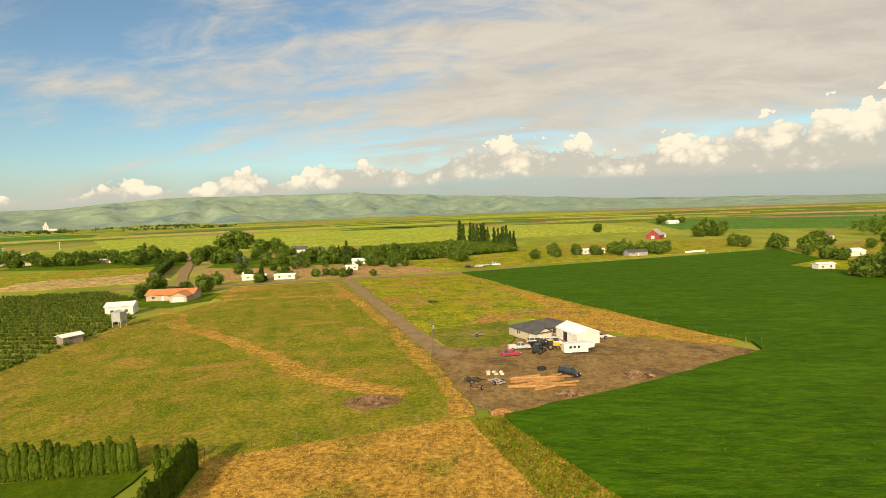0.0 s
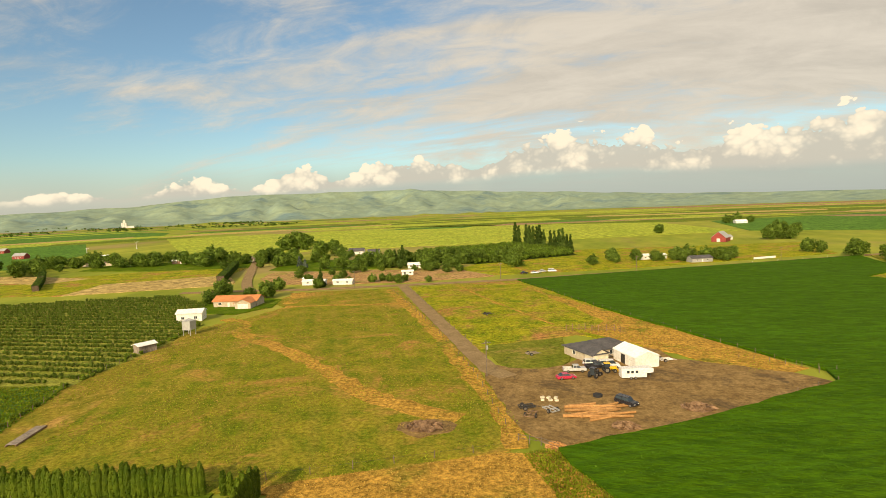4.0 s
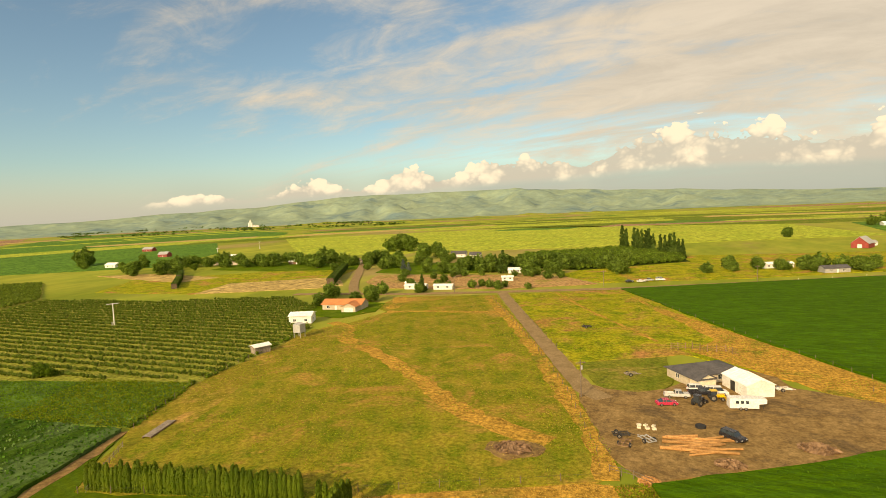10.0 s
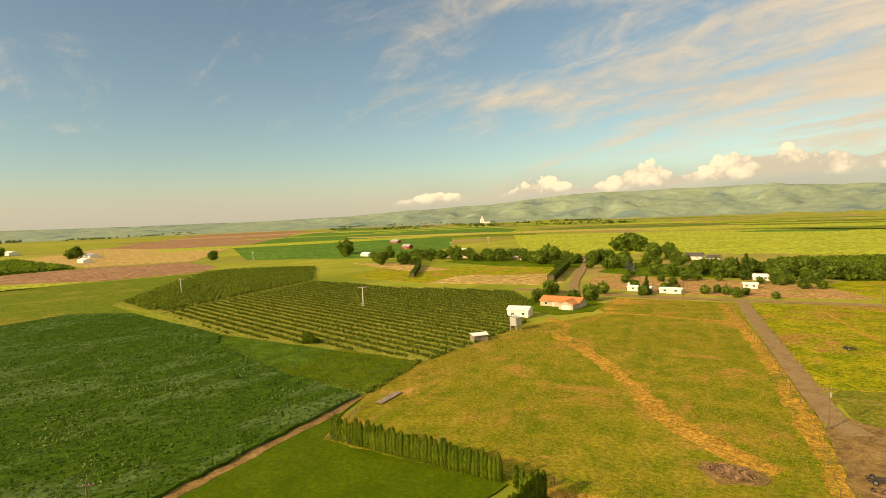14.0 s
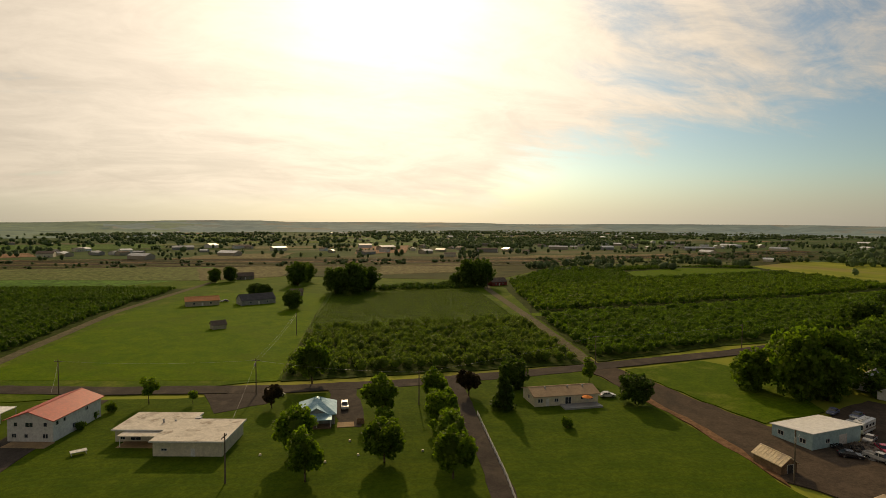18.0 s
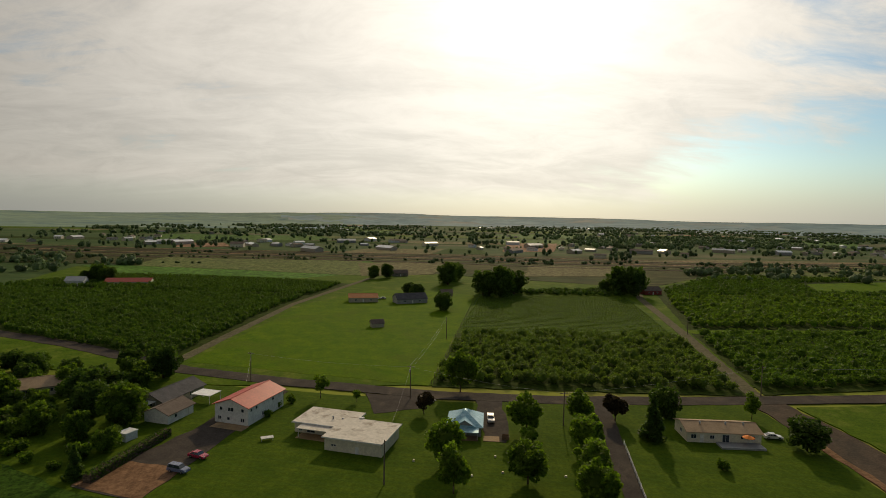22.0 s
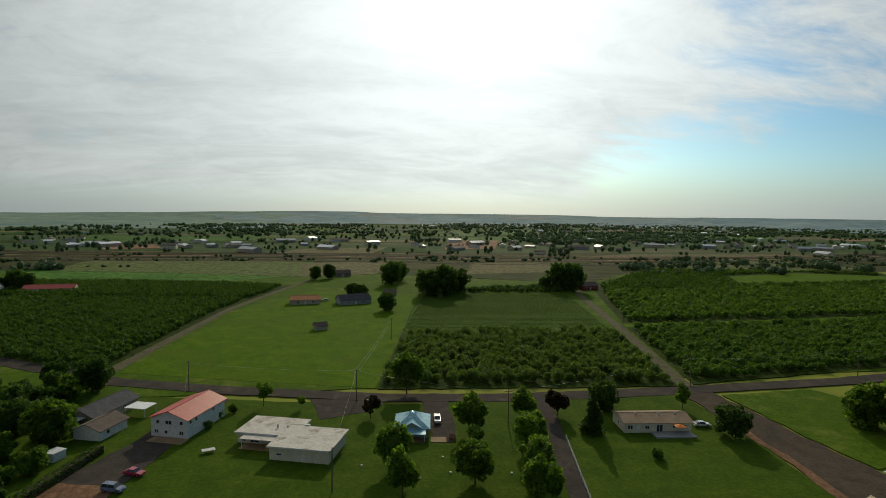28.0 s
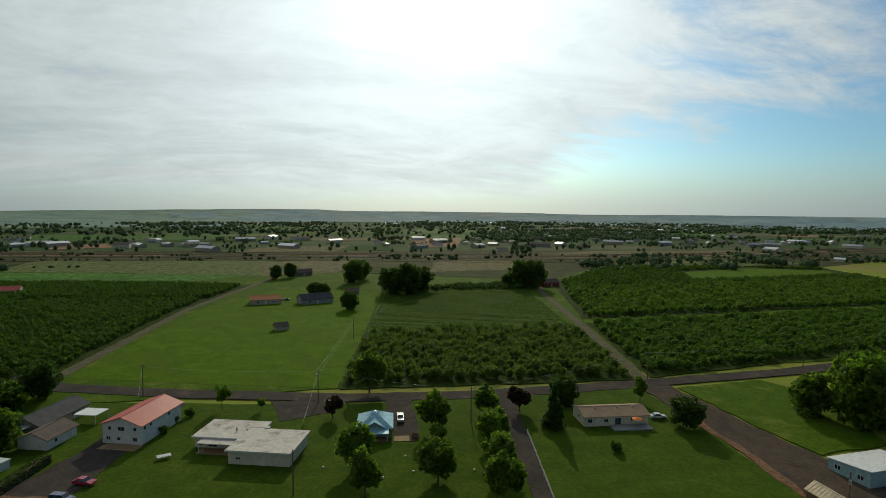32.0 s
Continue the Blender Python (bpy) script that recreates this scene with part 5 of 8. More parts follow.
def grid_in(poly, along, across, turn, rng, jitter=0.15):
    """Places in rows inside a polygon."""
    p = np.array(poly)
    c, s = math.cos(radians(turn)), math.sin(radians(turn))
    q = p @ np.array([[c, -s], [s, c]])
    xs, ys = np.arange(q[:, 0].min(), q[:, 0].max(), along), np.arange(q[:, 1].min(), q[:, 1].max(), across)
    g = np.stack(np.meshgrid(xs, ys), -1).reshape(-1, 2)
    g += rng.normal(size=g.shape) * [along * jitter, across * jitter * 0.5]
    g = g @ np.array([[c, s], [-s, c]])
    return g[inside(g, poly)]


BALL = np.array([(math.cos(w) * r, math.sin(w) * r, h) for h, r in ((-0.98, 0.42), (-0.5, 0.74), (0.05, 0.80), (0.5, 0.60), (0.80, 0.16)) for w in np.arange(7) * 2 * math.pi / 7])
BALL_FACES = [(a * 7 + b, a * 7 + (b + 1) % 7, a * 7 + 7 + (b + 1) % 7, a * 7 + 7 + b) for a in range(4) for b in range(7)] + [(28, 29, 30, 31, 32, 33, 34)]


def inner_crowns(spots, radius, height, low, rng):
    """The dense uneven inside of many crowns: spots of (x, y), their radii, heights and undersides."""
    k = len(spots)
    p = BALL[None] * rng.uniform(0.78, 1.18, size=(k, 35, 1)) * np.stack([radius, radius, (height - low) / 2], 1)[:, None, :]
    p[:, :, 2] += ((height + low) / 2)[:, None]
    p[:, :, :2] += np.asarray(spots)[:, None, :]
    return p.reshape(-1, 3), [tuple(35 * n + q for q in face) for n in range(k) for face in BALL_FACES]


def orchard(name, poly, along, across, turn, height, radius, per, leaf, mat, label, seed, gaps=0.03, lanes=()):
    """Rows of small fruit trees, each a dense inner crown under leaf sprays."""
    rng = np.random.default_rng(seed)
    spots = grid_in(poly, along, across, turn, rng)
    spots = spots[rng.uniform(size=len(spots)) > gaps]
    for a, b, c, half in lanes:
        spots = spots[np.abs(spots[:, 0] * a + spots[:, 1] * b - c) > half]
    k = len(spots)
    size = rng.uniform(0.70, 1.22, size=k)
    d = rng.normal(size=(k, per, 3))
    d[:, :, 2] = np.abs(d[:, :, 2]) * 1.1 - 0.35
    d /= np.linalg.norm(d, axis=2)[:, :, None]
    lobes = 1 + 0.22 * np.sin(3 * np.arctan2(d[:, :, 1], d[:, :, 0]) + rng.uniform(0, 6.3, size=(k, 1)))
    d *= (rng.uniform(0.74, 1.08, size=(k, per)) * lobes)[:, :, None]
    p = d * [radius, radius, height * 0.45]
    p[:, :, 2] += height * 0.52
    p *= size[:, None, None]
    p[:, :, :2] += spots[:, None, :]
    v, f = leaf_cards(p.reshape(-1, 3), leaf, rng, 0.6, 0.8)
    cv, cf = inner_crowns(spots, size * radius * 0.92, size * height * 0.93, size * height * 0.12, rng)
    f += [tuple(len(v) + q for q in face) for face in cf]
    return stuff(name, np.concatenate([v, cv]).tolist(), f, mat, label, "orchard")


orchard("orchard_west", [(-124, 117), (-129, 150), (-138, 186), (-152, 202), (-164, 226), (-200, 253), (-278, 226), (-360, 220), (-300, 93), (-222, 93)], 0.8, 5.2, 0.5, 1.25, 0.6, 16, 0.34, LEAF_TRELLIS, "rows of young trellised fruit trees", 1)
orchard("orchard_west_far", [(-308, 95), (-368, 220), (-468, 282), (-518, 240), (-528, 202), (-366, 88)], 2.0, 4.8, 0.5, 2.6, 1.1, 22, 0.7, LEAF_TRELLIS, "rows of dark green fruit trees", 2)
orchard("orchard_dark", [(3, -169.5), (-96, -162), (-115, -247), (-11, -248)], 4.2, 5.9, -5.0, 3.8, 2.05, 250, 0.42, LEAF_DARK_ORCHARD, "rows of spreading dark green fruit trees", 3)
orchard("orchard_far_rows", [(-36, -384), (-142, -381), (-152, -412), (-60, -396)], 4.0, 5.0, 0.0, 3.6, 2.0, 34, 0.9, LEAF_DARK, "rows of dark fruit trees", 4)
orchard("orchard_east", [(-107, -164), (-330, -192), (-456, -275), (-330, -260), (-128, -251)], 3.6, 6.2, -4.0, 3.7, 2.0, 150, 0.5, LEAF_ORCHARD, "rows of spreading fruit trees", 5, 0.03)
orchard("orchard_east_dark", [(-136, -268), (-330, -276), (-470, -296), (-496, -392), (-300, -384), (-172, -376)], 4.4, 6.6, -3.0, 4.0, 2.2, 70, 0.72, LEAF, "rows of dark green fruit trees", 15, 0.04)
orchard("orchard_east_far", [(-176, -384), (-310, -392), (-500, -402), (-508, -430), (-400, -420), (-312, -412), (-346, -484), (-450, -508), (-520, -476), (-536, -500), (-300, -536), (-190, -420)], 3.6, 6.4, -3.0, 3.0, 1.6, 50, 0.75, LEAF_ORCHARD, "far rows of green fruit trees", 16, 0.03)
orchard("orchard_southwest", [(104, -200), (190, -242), (316, -360), (256, -464), (122, -446), (66, -428), (90, -330)], 2.2, 5.0, -11.0, 3.2, 1.35, 62, 0.5, LEAF_ORCHARD, "rows of dense fruit trees", 6, 0.03, ((0.1, 1.0, -355.0, 3.5),))
orchard("orchard_north", [(-120, 412), (-62, 388), (8, 442), (-4, 498), (-50, 556), (-128, 498)], 4.0, 5.0, 24.0, 4.0, 2.2, 26, 1.1, LEAF, "rows of dark fruit trees", 7)
orchard("orchard_northwest", [(-662, -88), (-760, -116), (-1140, -98), (-1040, 116), (-740, 136), (-732, 20)], 6.0, 8.0, 10.0, 4.5, 3.0, 14, 1.8, LEAF, "far rows of fruit trees", 8)
orchard("young_rows", [(-11, -254), (-116, -253), (-141, -375), (-37, -378)], 0.85, 3.5, -5.0, 0.45, 0.42, 6, 0.30, LEAF_ROWS, "low rows of young green plants", 9)


def scatter_stuff(name, poly, count, height, radius, per, leaf, mat, label, category, seed, spread=0.5):
    """Uncounted plants, scattered in loose groups over an area."""
    rng = np.random.default_rng(seed)
    p = np.array(poly)
    seeds = rng.uniform(p.min(0), p.max(0), size=(max(count // 6, 1), 2))
    g = (seeds[rng.integers(0, len(seeds), size=count * 2)] + rng.normal(size=(count * 2, 2)) * spread * 60)
    g = g[inside(g, poly)][:count]
    k = len(g)
    size = rng.uniform(0.5, 1.3, size=(k, 1, 1))
    d = rng.normal(size=(k, per, 3))
    d /= np.linalg.norm(d, axis=2)[:, :, None]
    d *= rng.uniform(0.3, 1.0, size=(k, per, 1)) ** 0.6
    q = d * [radius, radius, height * 0.5]
    q[:, :, 2] += height * 0.5
    q *= size
    q[:, :, :2] += g[:, None, :]
    v, f = leaf_cards(q.reshape(-1, 3), leaf, rng)
    return stuff(name, v.tolist(), f, mat, label, category)


scatter_stuff("far_woods_north", [(-2900, 1500), (-1500, 1250), (-1100, 1500), (-700, 1500), (-1400, 2400), (-2700, 2600), (-3300, 900), (-2500, 300)], 420, 8, 9, 10, 5.0, LEAF_DARK, "far thin lines of trees", "woods", 24, 0.7)
scatter_stuff("woods_east", [(300, 520), (420, 700), (700, 740), (900, 600), (520, 260), (330, 300)], 260, 11, 8, 26, 3.0, LEAF, "dark belt of farm woods", "woods", 25, 0.5)


def groves(name, spots, per, leaf, mat, label, seed):
    """Far trees that nobody could count: spots of (x, y, height, radius), each a lumpy crown on a stem."""
    rng = np.random.default_rng(seed)
    g = np.array(spots)
    k = len(g)
    knots = 7
    q = rng.normal(size=(k, knots, 3))
    q /= np.linalg.norm(q, axis=2)[:, :, None]
    q *= [0.58, 0.58, 0.62]
    d = rng.normal(size=(k, per, 3))
    d /= np.linalg.norm(d, axis=2)[:, :, None]
    d *= rng.uniform(0.3, 1.0, size=(k, per, 1)) ** 0.5 * 0.5
    p = d + np.take_along_axis(q, rng.integers(0, knots, size=(k, per, 1)), 1)
    p *= np.stack([g[:, 3], g[:, 3], g[:, 2] * 0.47], 1)[:, None, :]
    p[:, :, 2] += g[:, 2][:, None] * 0.53
    p[:, :, :2] += g[:, None, :2]
    v, f = leaf_cards(p.reshape(-1, 3), leaf, rng, 0.4, 0.6)
    cv, cf = inner_crowns(g[:, :2], g[:, 3] * 0.95, g[:, 2] * 0.97, g[:, 2] * 0.02, rng)
    f += [tuple(len(v) + q for q in face) for face in cf]
    return stuff(name, np.concatenate([v, cv]).tolist(), f, mat, label, "woods")


def clustered(rng, poly, clumps, low, high, spread, tall, wide, slant=0.06):
    """Loose groups and lines of trees inside an area."""
    xs, ys = [p[0] for p in poly], [p[1] for p in poly]
    out = []
    while len(out) < clumps:
        x, y = rng.uniform(min(xs), max(xs)), rng.uniform(min(ys), max(ys))
        if not inside(np.array([[x, y]]), poly)[0]:
            continue
        out.append((x, y))
    spots = []
    for x, y in out:
        line = rng.random() < 0.45
        size = rng.uniform(0.6, 1.2)
        for _ in range(rng.randint(low, high)):
            u = rng.gauss(0, spread * (2.6 if line else 0.8))
            w = rng.gauss(0, spread * (0.14 if line else 0.7))
            s = size * rng.uniform(0.6, 1.2)
            spots.append((x + u, y + w + u * slant, tall * s, wide * s * rng.uniform(0.8, 1.25)))
    return spots


wood_rng = random.Random(71)
VALLEY_NEAR = [(900, -860), (300, -770), (-150, -700), (-600, -700), (-1000, -820), (-1500, -1000), (-1300, -1260), (-500, -1260), (0, -1230), (600, -1230), (1000, -1150)]
VALLEY_FAR = [(1000, -1200), (0, -1260), (-1300, -1290), (-2300, -1500), (-2900, -2500), (-2200, -3400), (-900, -3300), (-100, -2500), (700, -2300)]
FLAT = [(700, -560), (300, -560), (80, -640), (-180, -620), (-300, -560), (-560, -515), (-900, -640), (-1000, -760), (-330, -680), (100, -730), (700, -760)]
groves("valley_trees", clustered(wood_rng, VALLEY_NEAR, 150, 2, 7, 14, 8.0, 3.9), 60, 1.3, LEAF_VALLEY, "dark scattered trees of the valley", 201)
groves("valley_trees_far", clustered(wood_rng, VALLEY_FAR, 560, 3, 11, 28, 9.0, 5.8), 34, 2.6, LEAF_VALLEY, "dark scattered trees of the far valley", 202)
groves("valley_wood", [(-330 - 560 * u - 150 * w * u + wood_rng.uniform(-12, 12), -1010 - 110 * u - (420 + 300 * u) * w, wood_rng.uniform(8, 11), wood_rng.uniform(4.5, 6)) for u, w in ((wood_rng.random(), wood_rng.random() ** 1.4) for _ in range(560))], 40, 1.9, LEAF_VALLEY, "dense dark wood in the valley", 203)
groves("flat_bushes", clustered(wood_rng, FLAT, 110, 3, 9, 9, 3.6, 2.6), 60, 0.8, LEAF_VALLEY, "willow scrub on the flat", 204)
groves("clearing_bushes", clustered(wood_rng, [(-260, -480), (-290, -560), (-420, -660), (-640, -700), (-700, -560), (-540, -510)], 34, 3, 8, 10, 7.5, 4.4), 80, 1.1, LEAF_VALLEY, "willows and bushes round the clearing", 205)
groves("west_bushes", clustered(wood_rng, [(300, -470), (280, -560), (420, -640), (620, -640), (500, -430)], 26, 3, 7, 10, 7.5, 4.2), 80, 1.1, LEAF_VALLEY, "willows and bushes beside the orchard", 206)
ditch = []
for (ax, ay), (bx, by) in (((-112, 83), (-124, 112)), ((-124, 112), (-130, 150)), ((-130, 150), (-137, 184))):
    ditch += [(ax + (bx - ax) * u + wood_rng.gauss(-0.6, 0.7), ay + (by - ay) * u, wood_rng.uniform(0.5, 1.5), wood_rng.uniform(0.4, 0.9)) for u in (wood_rng.random() for _ in range(30))]
groves("ditch_weeds", ditch, 40, 0.28, LEAF_HEDGE, "dark weeds and brush along the ditch", 209)
VILLAGE_WEST = [(-560, -300), (-560, -190), (-760, -210), (-1200, -190), (-1900, 60), (-3000, 380), (-3300, -1200), (-2300, -1500), (-1300, -980), (-900, -640), (-620, -500)]
groves("west_trees", clustered(wood_rng, VILLAGE_WEST, 380, 3, 9, 20, 11.0, 6.2), 44, 2.3, LEAF_VALLEY, "dark woods and hedgerows of the valley", 207)
groves("west_trees_near", clustered(wood_rng, [(-560, -290), (-580, -190), (-900, -230), (-1100, -420), (-900, -620), (-640, -480)], 70, 3, 9, 13, 13.0, 6.5), 64, 1.9, LEAF_VALLEY, "dark trees behind the orchards", 208)


# ---- buildings ----
def wall_panel(length, height, openings, thick=0.2):
    """A wall along x from -length/2, outer face at y = 0, with openings (x, z, w, h) cut through it."""
    m = Mesh()
    xs = sorted({-length / 2, length / 2} | {x + s * w / 2 for x, z, w, h in openings for s in (-1, 1)})
    zs = sorted({0.0, height} | {v for x, z, w, h in openings for v in (z, z + h)})
    nx, nz = len(xs), len(zs)
    m.v = [(x, y, z) for y in (0.0, thick) for z in zs for x in xs]

    def at(i, j, back):
        return back * nx * nz + j * nx + i

    def solid(i, j):
        if not (0 <= i < nx - 1 and 0 <= j < nz - 1):
            return False
        cx, cz = (xs[i] + xs[i + 1]) / 2, (zs[j] + zs[j + 1]) / 2
        return not any(abs(cx - x) < w / 2 and z < cz < z + h for x, z, w, h in openings)

    for i in range(nx - 1):
        for j in range(nz - 1):
            if not solid(i, j):
                continue
            m.f.append((at(i, j, 0), at(i + 1, j, 0), at(i + 1, j + 1, 0), at(i, j + 1, 0)))
            m.f.append((at(i, j + 1, 1), at(i + 1, j + 1, 1), at(i + 1, j, 1), at(i, j, 1)))
            for di, dj, p, q in ((-1, 0, (i, j + 1), (i, j)), (1, 0, (i + 1, j), (i + 1, j + 1)), (0, -1, (i, j), (i + 1, j)), (0, 1, (i + 1, j + 1), (i, j + 1))):
                if not solid(i + di, j + dj):
                    m.f.append((at(*q, 0), at(*p, 0), at(*p, 1), at(*q, 1)))
    return m


PANE_CACHE = {}


def fill_opening(wall, x, z, w, h, kind, trim):
    """A window or door set into a wall's opening."""
    key = (round(w, 2), round(h, 2), kind, trim.name)
    if key not in PANE_CACHE:
        f = Mesh()
        t = 0.07
        for a in ((-w / 2, -w / 2 + t, 0, h), (w / 2 - t, w / 2, 0, h), (-w / 2 + t, w / 2 - t, 0, t), (-w / 2 + t, w / 2 - t, h - t, h)):
            f.box(a[0], a[1], -0.03, 0.1, a[2], a[3])
        if kind == "window" and w > 1.0:
            f.box(-0.03, 0.03, -0.01, 0.09, t, h - t)
        g = Mesh().box(-w / 2 + t, w / 2 - t, 0.05, 0.08, t, h - t)
        if kind == "garage":
            g = Mesh()
            for i in range(4):
                g.box(-w / 2 + t, w / 2 - t, 0.05, 0.09, t + (h - 2 * t) * i / 4 + 0.02, t + (h - 2 * t) * (i + 1) / 4 - 0.02)
        PANE_CACHE[key] = (f.data("frame", trim), g.data("pane", GLASS if kind == "window" else DARK_METAL if kind == "open" else trim))
    frame_data, pane_data = PANE_CACHE[key]
    hole = part("window" if kind == "window" else "door", frame_data, trim, wall, at=pose(x, 0, z))
    hole.name = "window" if kind == "window" else "door"
    inner = part("pane" if kind == "window" else "door_leaf", pane_data, GLASS, wall, at=pose(x, 0, z))
    return inner


def house(name, x, y, turn, length, width, eave, rise, wall_mat, roof_mat, label, category="house", roof="gable", over=0.5, front=(), back=(), left=(), right=(), trim=None, ribs=0.0, chimney=None, group=""):
    """A building, long side along its x; openings per side as (place, sill, width, height, kind)."""
    trim = trim or WHITE
    ob = thing(name, pose(x, y, 0.0, 0, 0, turn), label, category, group)
    hl, hw = length / 2, width / 2
    sides = ((front, pose(0, -hw, 0), length), (right, pose(hl, 0, 0, 0, 0, 90), width - 0.4), (back, pose(0, hw, 0, 0, 0, 180), length), (left, pose(-hl, 0, 0, 0, 0, -90), width - 0.4))
    for openings, m, run in sides:
        w = part("wall", wall_panel(run, eave, [o[:4] for o in openings]), wall_mat, ob, at=m)
        for o in openings:
            fill_opening(w, *o[:4], o[4] if len(o) > 4 else "window", trim)
    part("floor", Mesh().box(-hl + 0.2, hl - 0.2, -hw + 0.2, hw - 0.2, 0.0, 0.2), BROWN_WOOD, ob)
    slope = rise / hw
    if roof == "gable":
        for s in (-1, 1):
            part("gable", Mesh().prism_x([(-hw + 0.02, eave), (hw - 0.02, eave), (0, eave + rise - 0.05)], s * hl - 0.1, s * hl + 0.1 - 0.02), wall_mat, ob)
        for s in (-1, 1):
            e = hw + over
            ze = eave - over * slope
            poly = [(0.0, eave + rise), (0.0, eave + rise + 0.16), (s * e, ze + 0.16), (s * e, ze)]
            if s < 0:
                poly.reverse()
            slope_part = part("roof_slope", Mesh().prism_x(poly[::-1], -hl - over, hl + over), roof_mat, ob)
            if ribs:
                k = int((length + 2 * over) / ribs)
                rib = Mesh().prism_x([(0.02 * s, eave + rise + 0.16), (0.02 * s, eave + rise + 0.22), (s * e, ze + 0.22), (s * e, ze + 0.16)][:: -s], -0.04, 0.04).data("roof_rib", roof_mat)
                for i in range(1, k):
                    part("roof_rib", rib, roof_mat, slope_part, at=pose(-hl - over + i * (length + 2 * over) / k, 0, 0))
        part("ridge_cap", Mesh().box(-hl - over, hl + over, -0.14, 0.14, eave + rise + 0.13, eave + rise + 0.21), roof_mat, ob)
    elif roof == "hip":
        e, a = hw + over, hl + over
        ze = eave - over * slope * 0.6
        rl = max(hl - hw, 0.3)
        m = Mesh()
        m.v = [(-a, -e, ze), (a, -e, ze), (a, e, ze), (-a, e, ze), (-rl, 0, eave + rise), (rl, 0, eave + rise), (-a, -e, ze + 0.16), (a, -e, ze + 0.16), (a, e, ze + 0.16), (-a, e, ze + 0.16), (-rl, 0, eave + rise + 0.16), (rl, 0, eave + rise + 0.16)]
        m.f = [(3, 2, 1, 0), (6, 7, 11, 10), (7, 8, 11), (8, 9, 10, 11), (9, 6, 10), (0, 1, 7, 6), (1, 2, 8, 7), (2, 3, 9, 8), (3, 0, 6, 9)]
        part("roof", m, roof_mat, ob)
        part("ridge_cap", Mesh().box(-rl, rl, -0.14, 0.14, eave + rise + 0.13, eave + rise + 0.21), roof_mat, ob)
    elif roof == "flat":
        part("roof", Mesh().box(-hl - over, hl + over, -hw - over, hw + over, eave + 0.0, eave + 0.22), roof_mat, ob)
        part("roof_edge", Mesh().box(-hl - over - 0.03, hl + over + 0.03, -hw - over - 0.03, -hw - over, eave - 0.08, eave + 0.28), trim, ob)
    elif roof == "shed":
        e, a = hw + over, hl + over
        s = rise / width
        lo, hi = eave - over * s, eave + rise + over * s
        part("roof", Mesh().prism_x([(-e, lo), (e, hi), (e, hi + 0.15), (-e, lo + 0.15)], -a, a), roof_mat, ob)
        for sx in (-1, 1):
            part("gable", Mesh().prism_x([(-hw, eave), (hw, eave), (hw, eave + rise)], sx * hl - 0.1, sx * hl + 0.08), wall_mat, ob)
        part("upper_wall", Mesh().box(-hl, hl, hw - 0.2, hw, eave, eave + rise), wall_mat, ob)
    if chimney:
        part("chimney", Mesh().box(chimney[0] - 0.35, chimney[0] + 0.35, chimney[1] - 0.35, chimney[1] + 0.35, eave, eave + rise + 1.0), RED_DIRT, ob)
    return ob


def vents(ob, spots, z):
    for x, y in spots:
        m = Mesh().tube((x, y, z), (x, y, z + 0.8), 0.22, 0.22, 10).tube((x, y, z + 0.8), (x, y, z + 1.0), 0.34, 0.12, 10)
        part("roof_vent", m, GREY_METAL, ob)


# home lots by the main road
red = house("two_storey_house", 56.2, -142.2, 70.7, 16.6, 10.2, 5.0, 1.8, WHITE, RED_ROOF, "white two-storey house with a red metal roof", roof="gable", over=0.6,
            right=[(-3.2, 3.4, 0.9, 1.0), (-0.2, 3.3, 1.8, 1.1), (3.4, 3.4, 0.9, 1.0), (-3.6, 0.9, 1.1, 1.0), (-0.9, 0.9, 0.9, 0.9), (3.4, 0.8, 1.2, 1.1), (0.9, 0.0, 1.0, 2.05, "door")],
            back=[(-6.9, 3.4, 0.9, 1.0), (-1.5, 0.8, 1.2, 1.2), (-4.6, 3.4, 0.9, 1.0), (3.0, 3.4, 1.1, 1.0), (6.0, 0.9, 1.1, 1.0), (-6.6, 0.0, 1.0, 2.05, "door")],
            front=[(-5, 3.4, 1.1, 1.0), (0, 3.4, 1.1, 1.0), (5, 3.4, 1.1, 1.0)])
part("patio_slab", Mesh().box(8.4, 11.8, -4.0, 5.6, 0.0, 0.14), CONCRETE, red)
part("side_roof", Mesh().prism_x([(-7.9, 3.7), (-4.9, 5.1), (-4.9, 5.25), (-7.9, 3.85)], -7.6, 5.2), RED_ROOF, red)

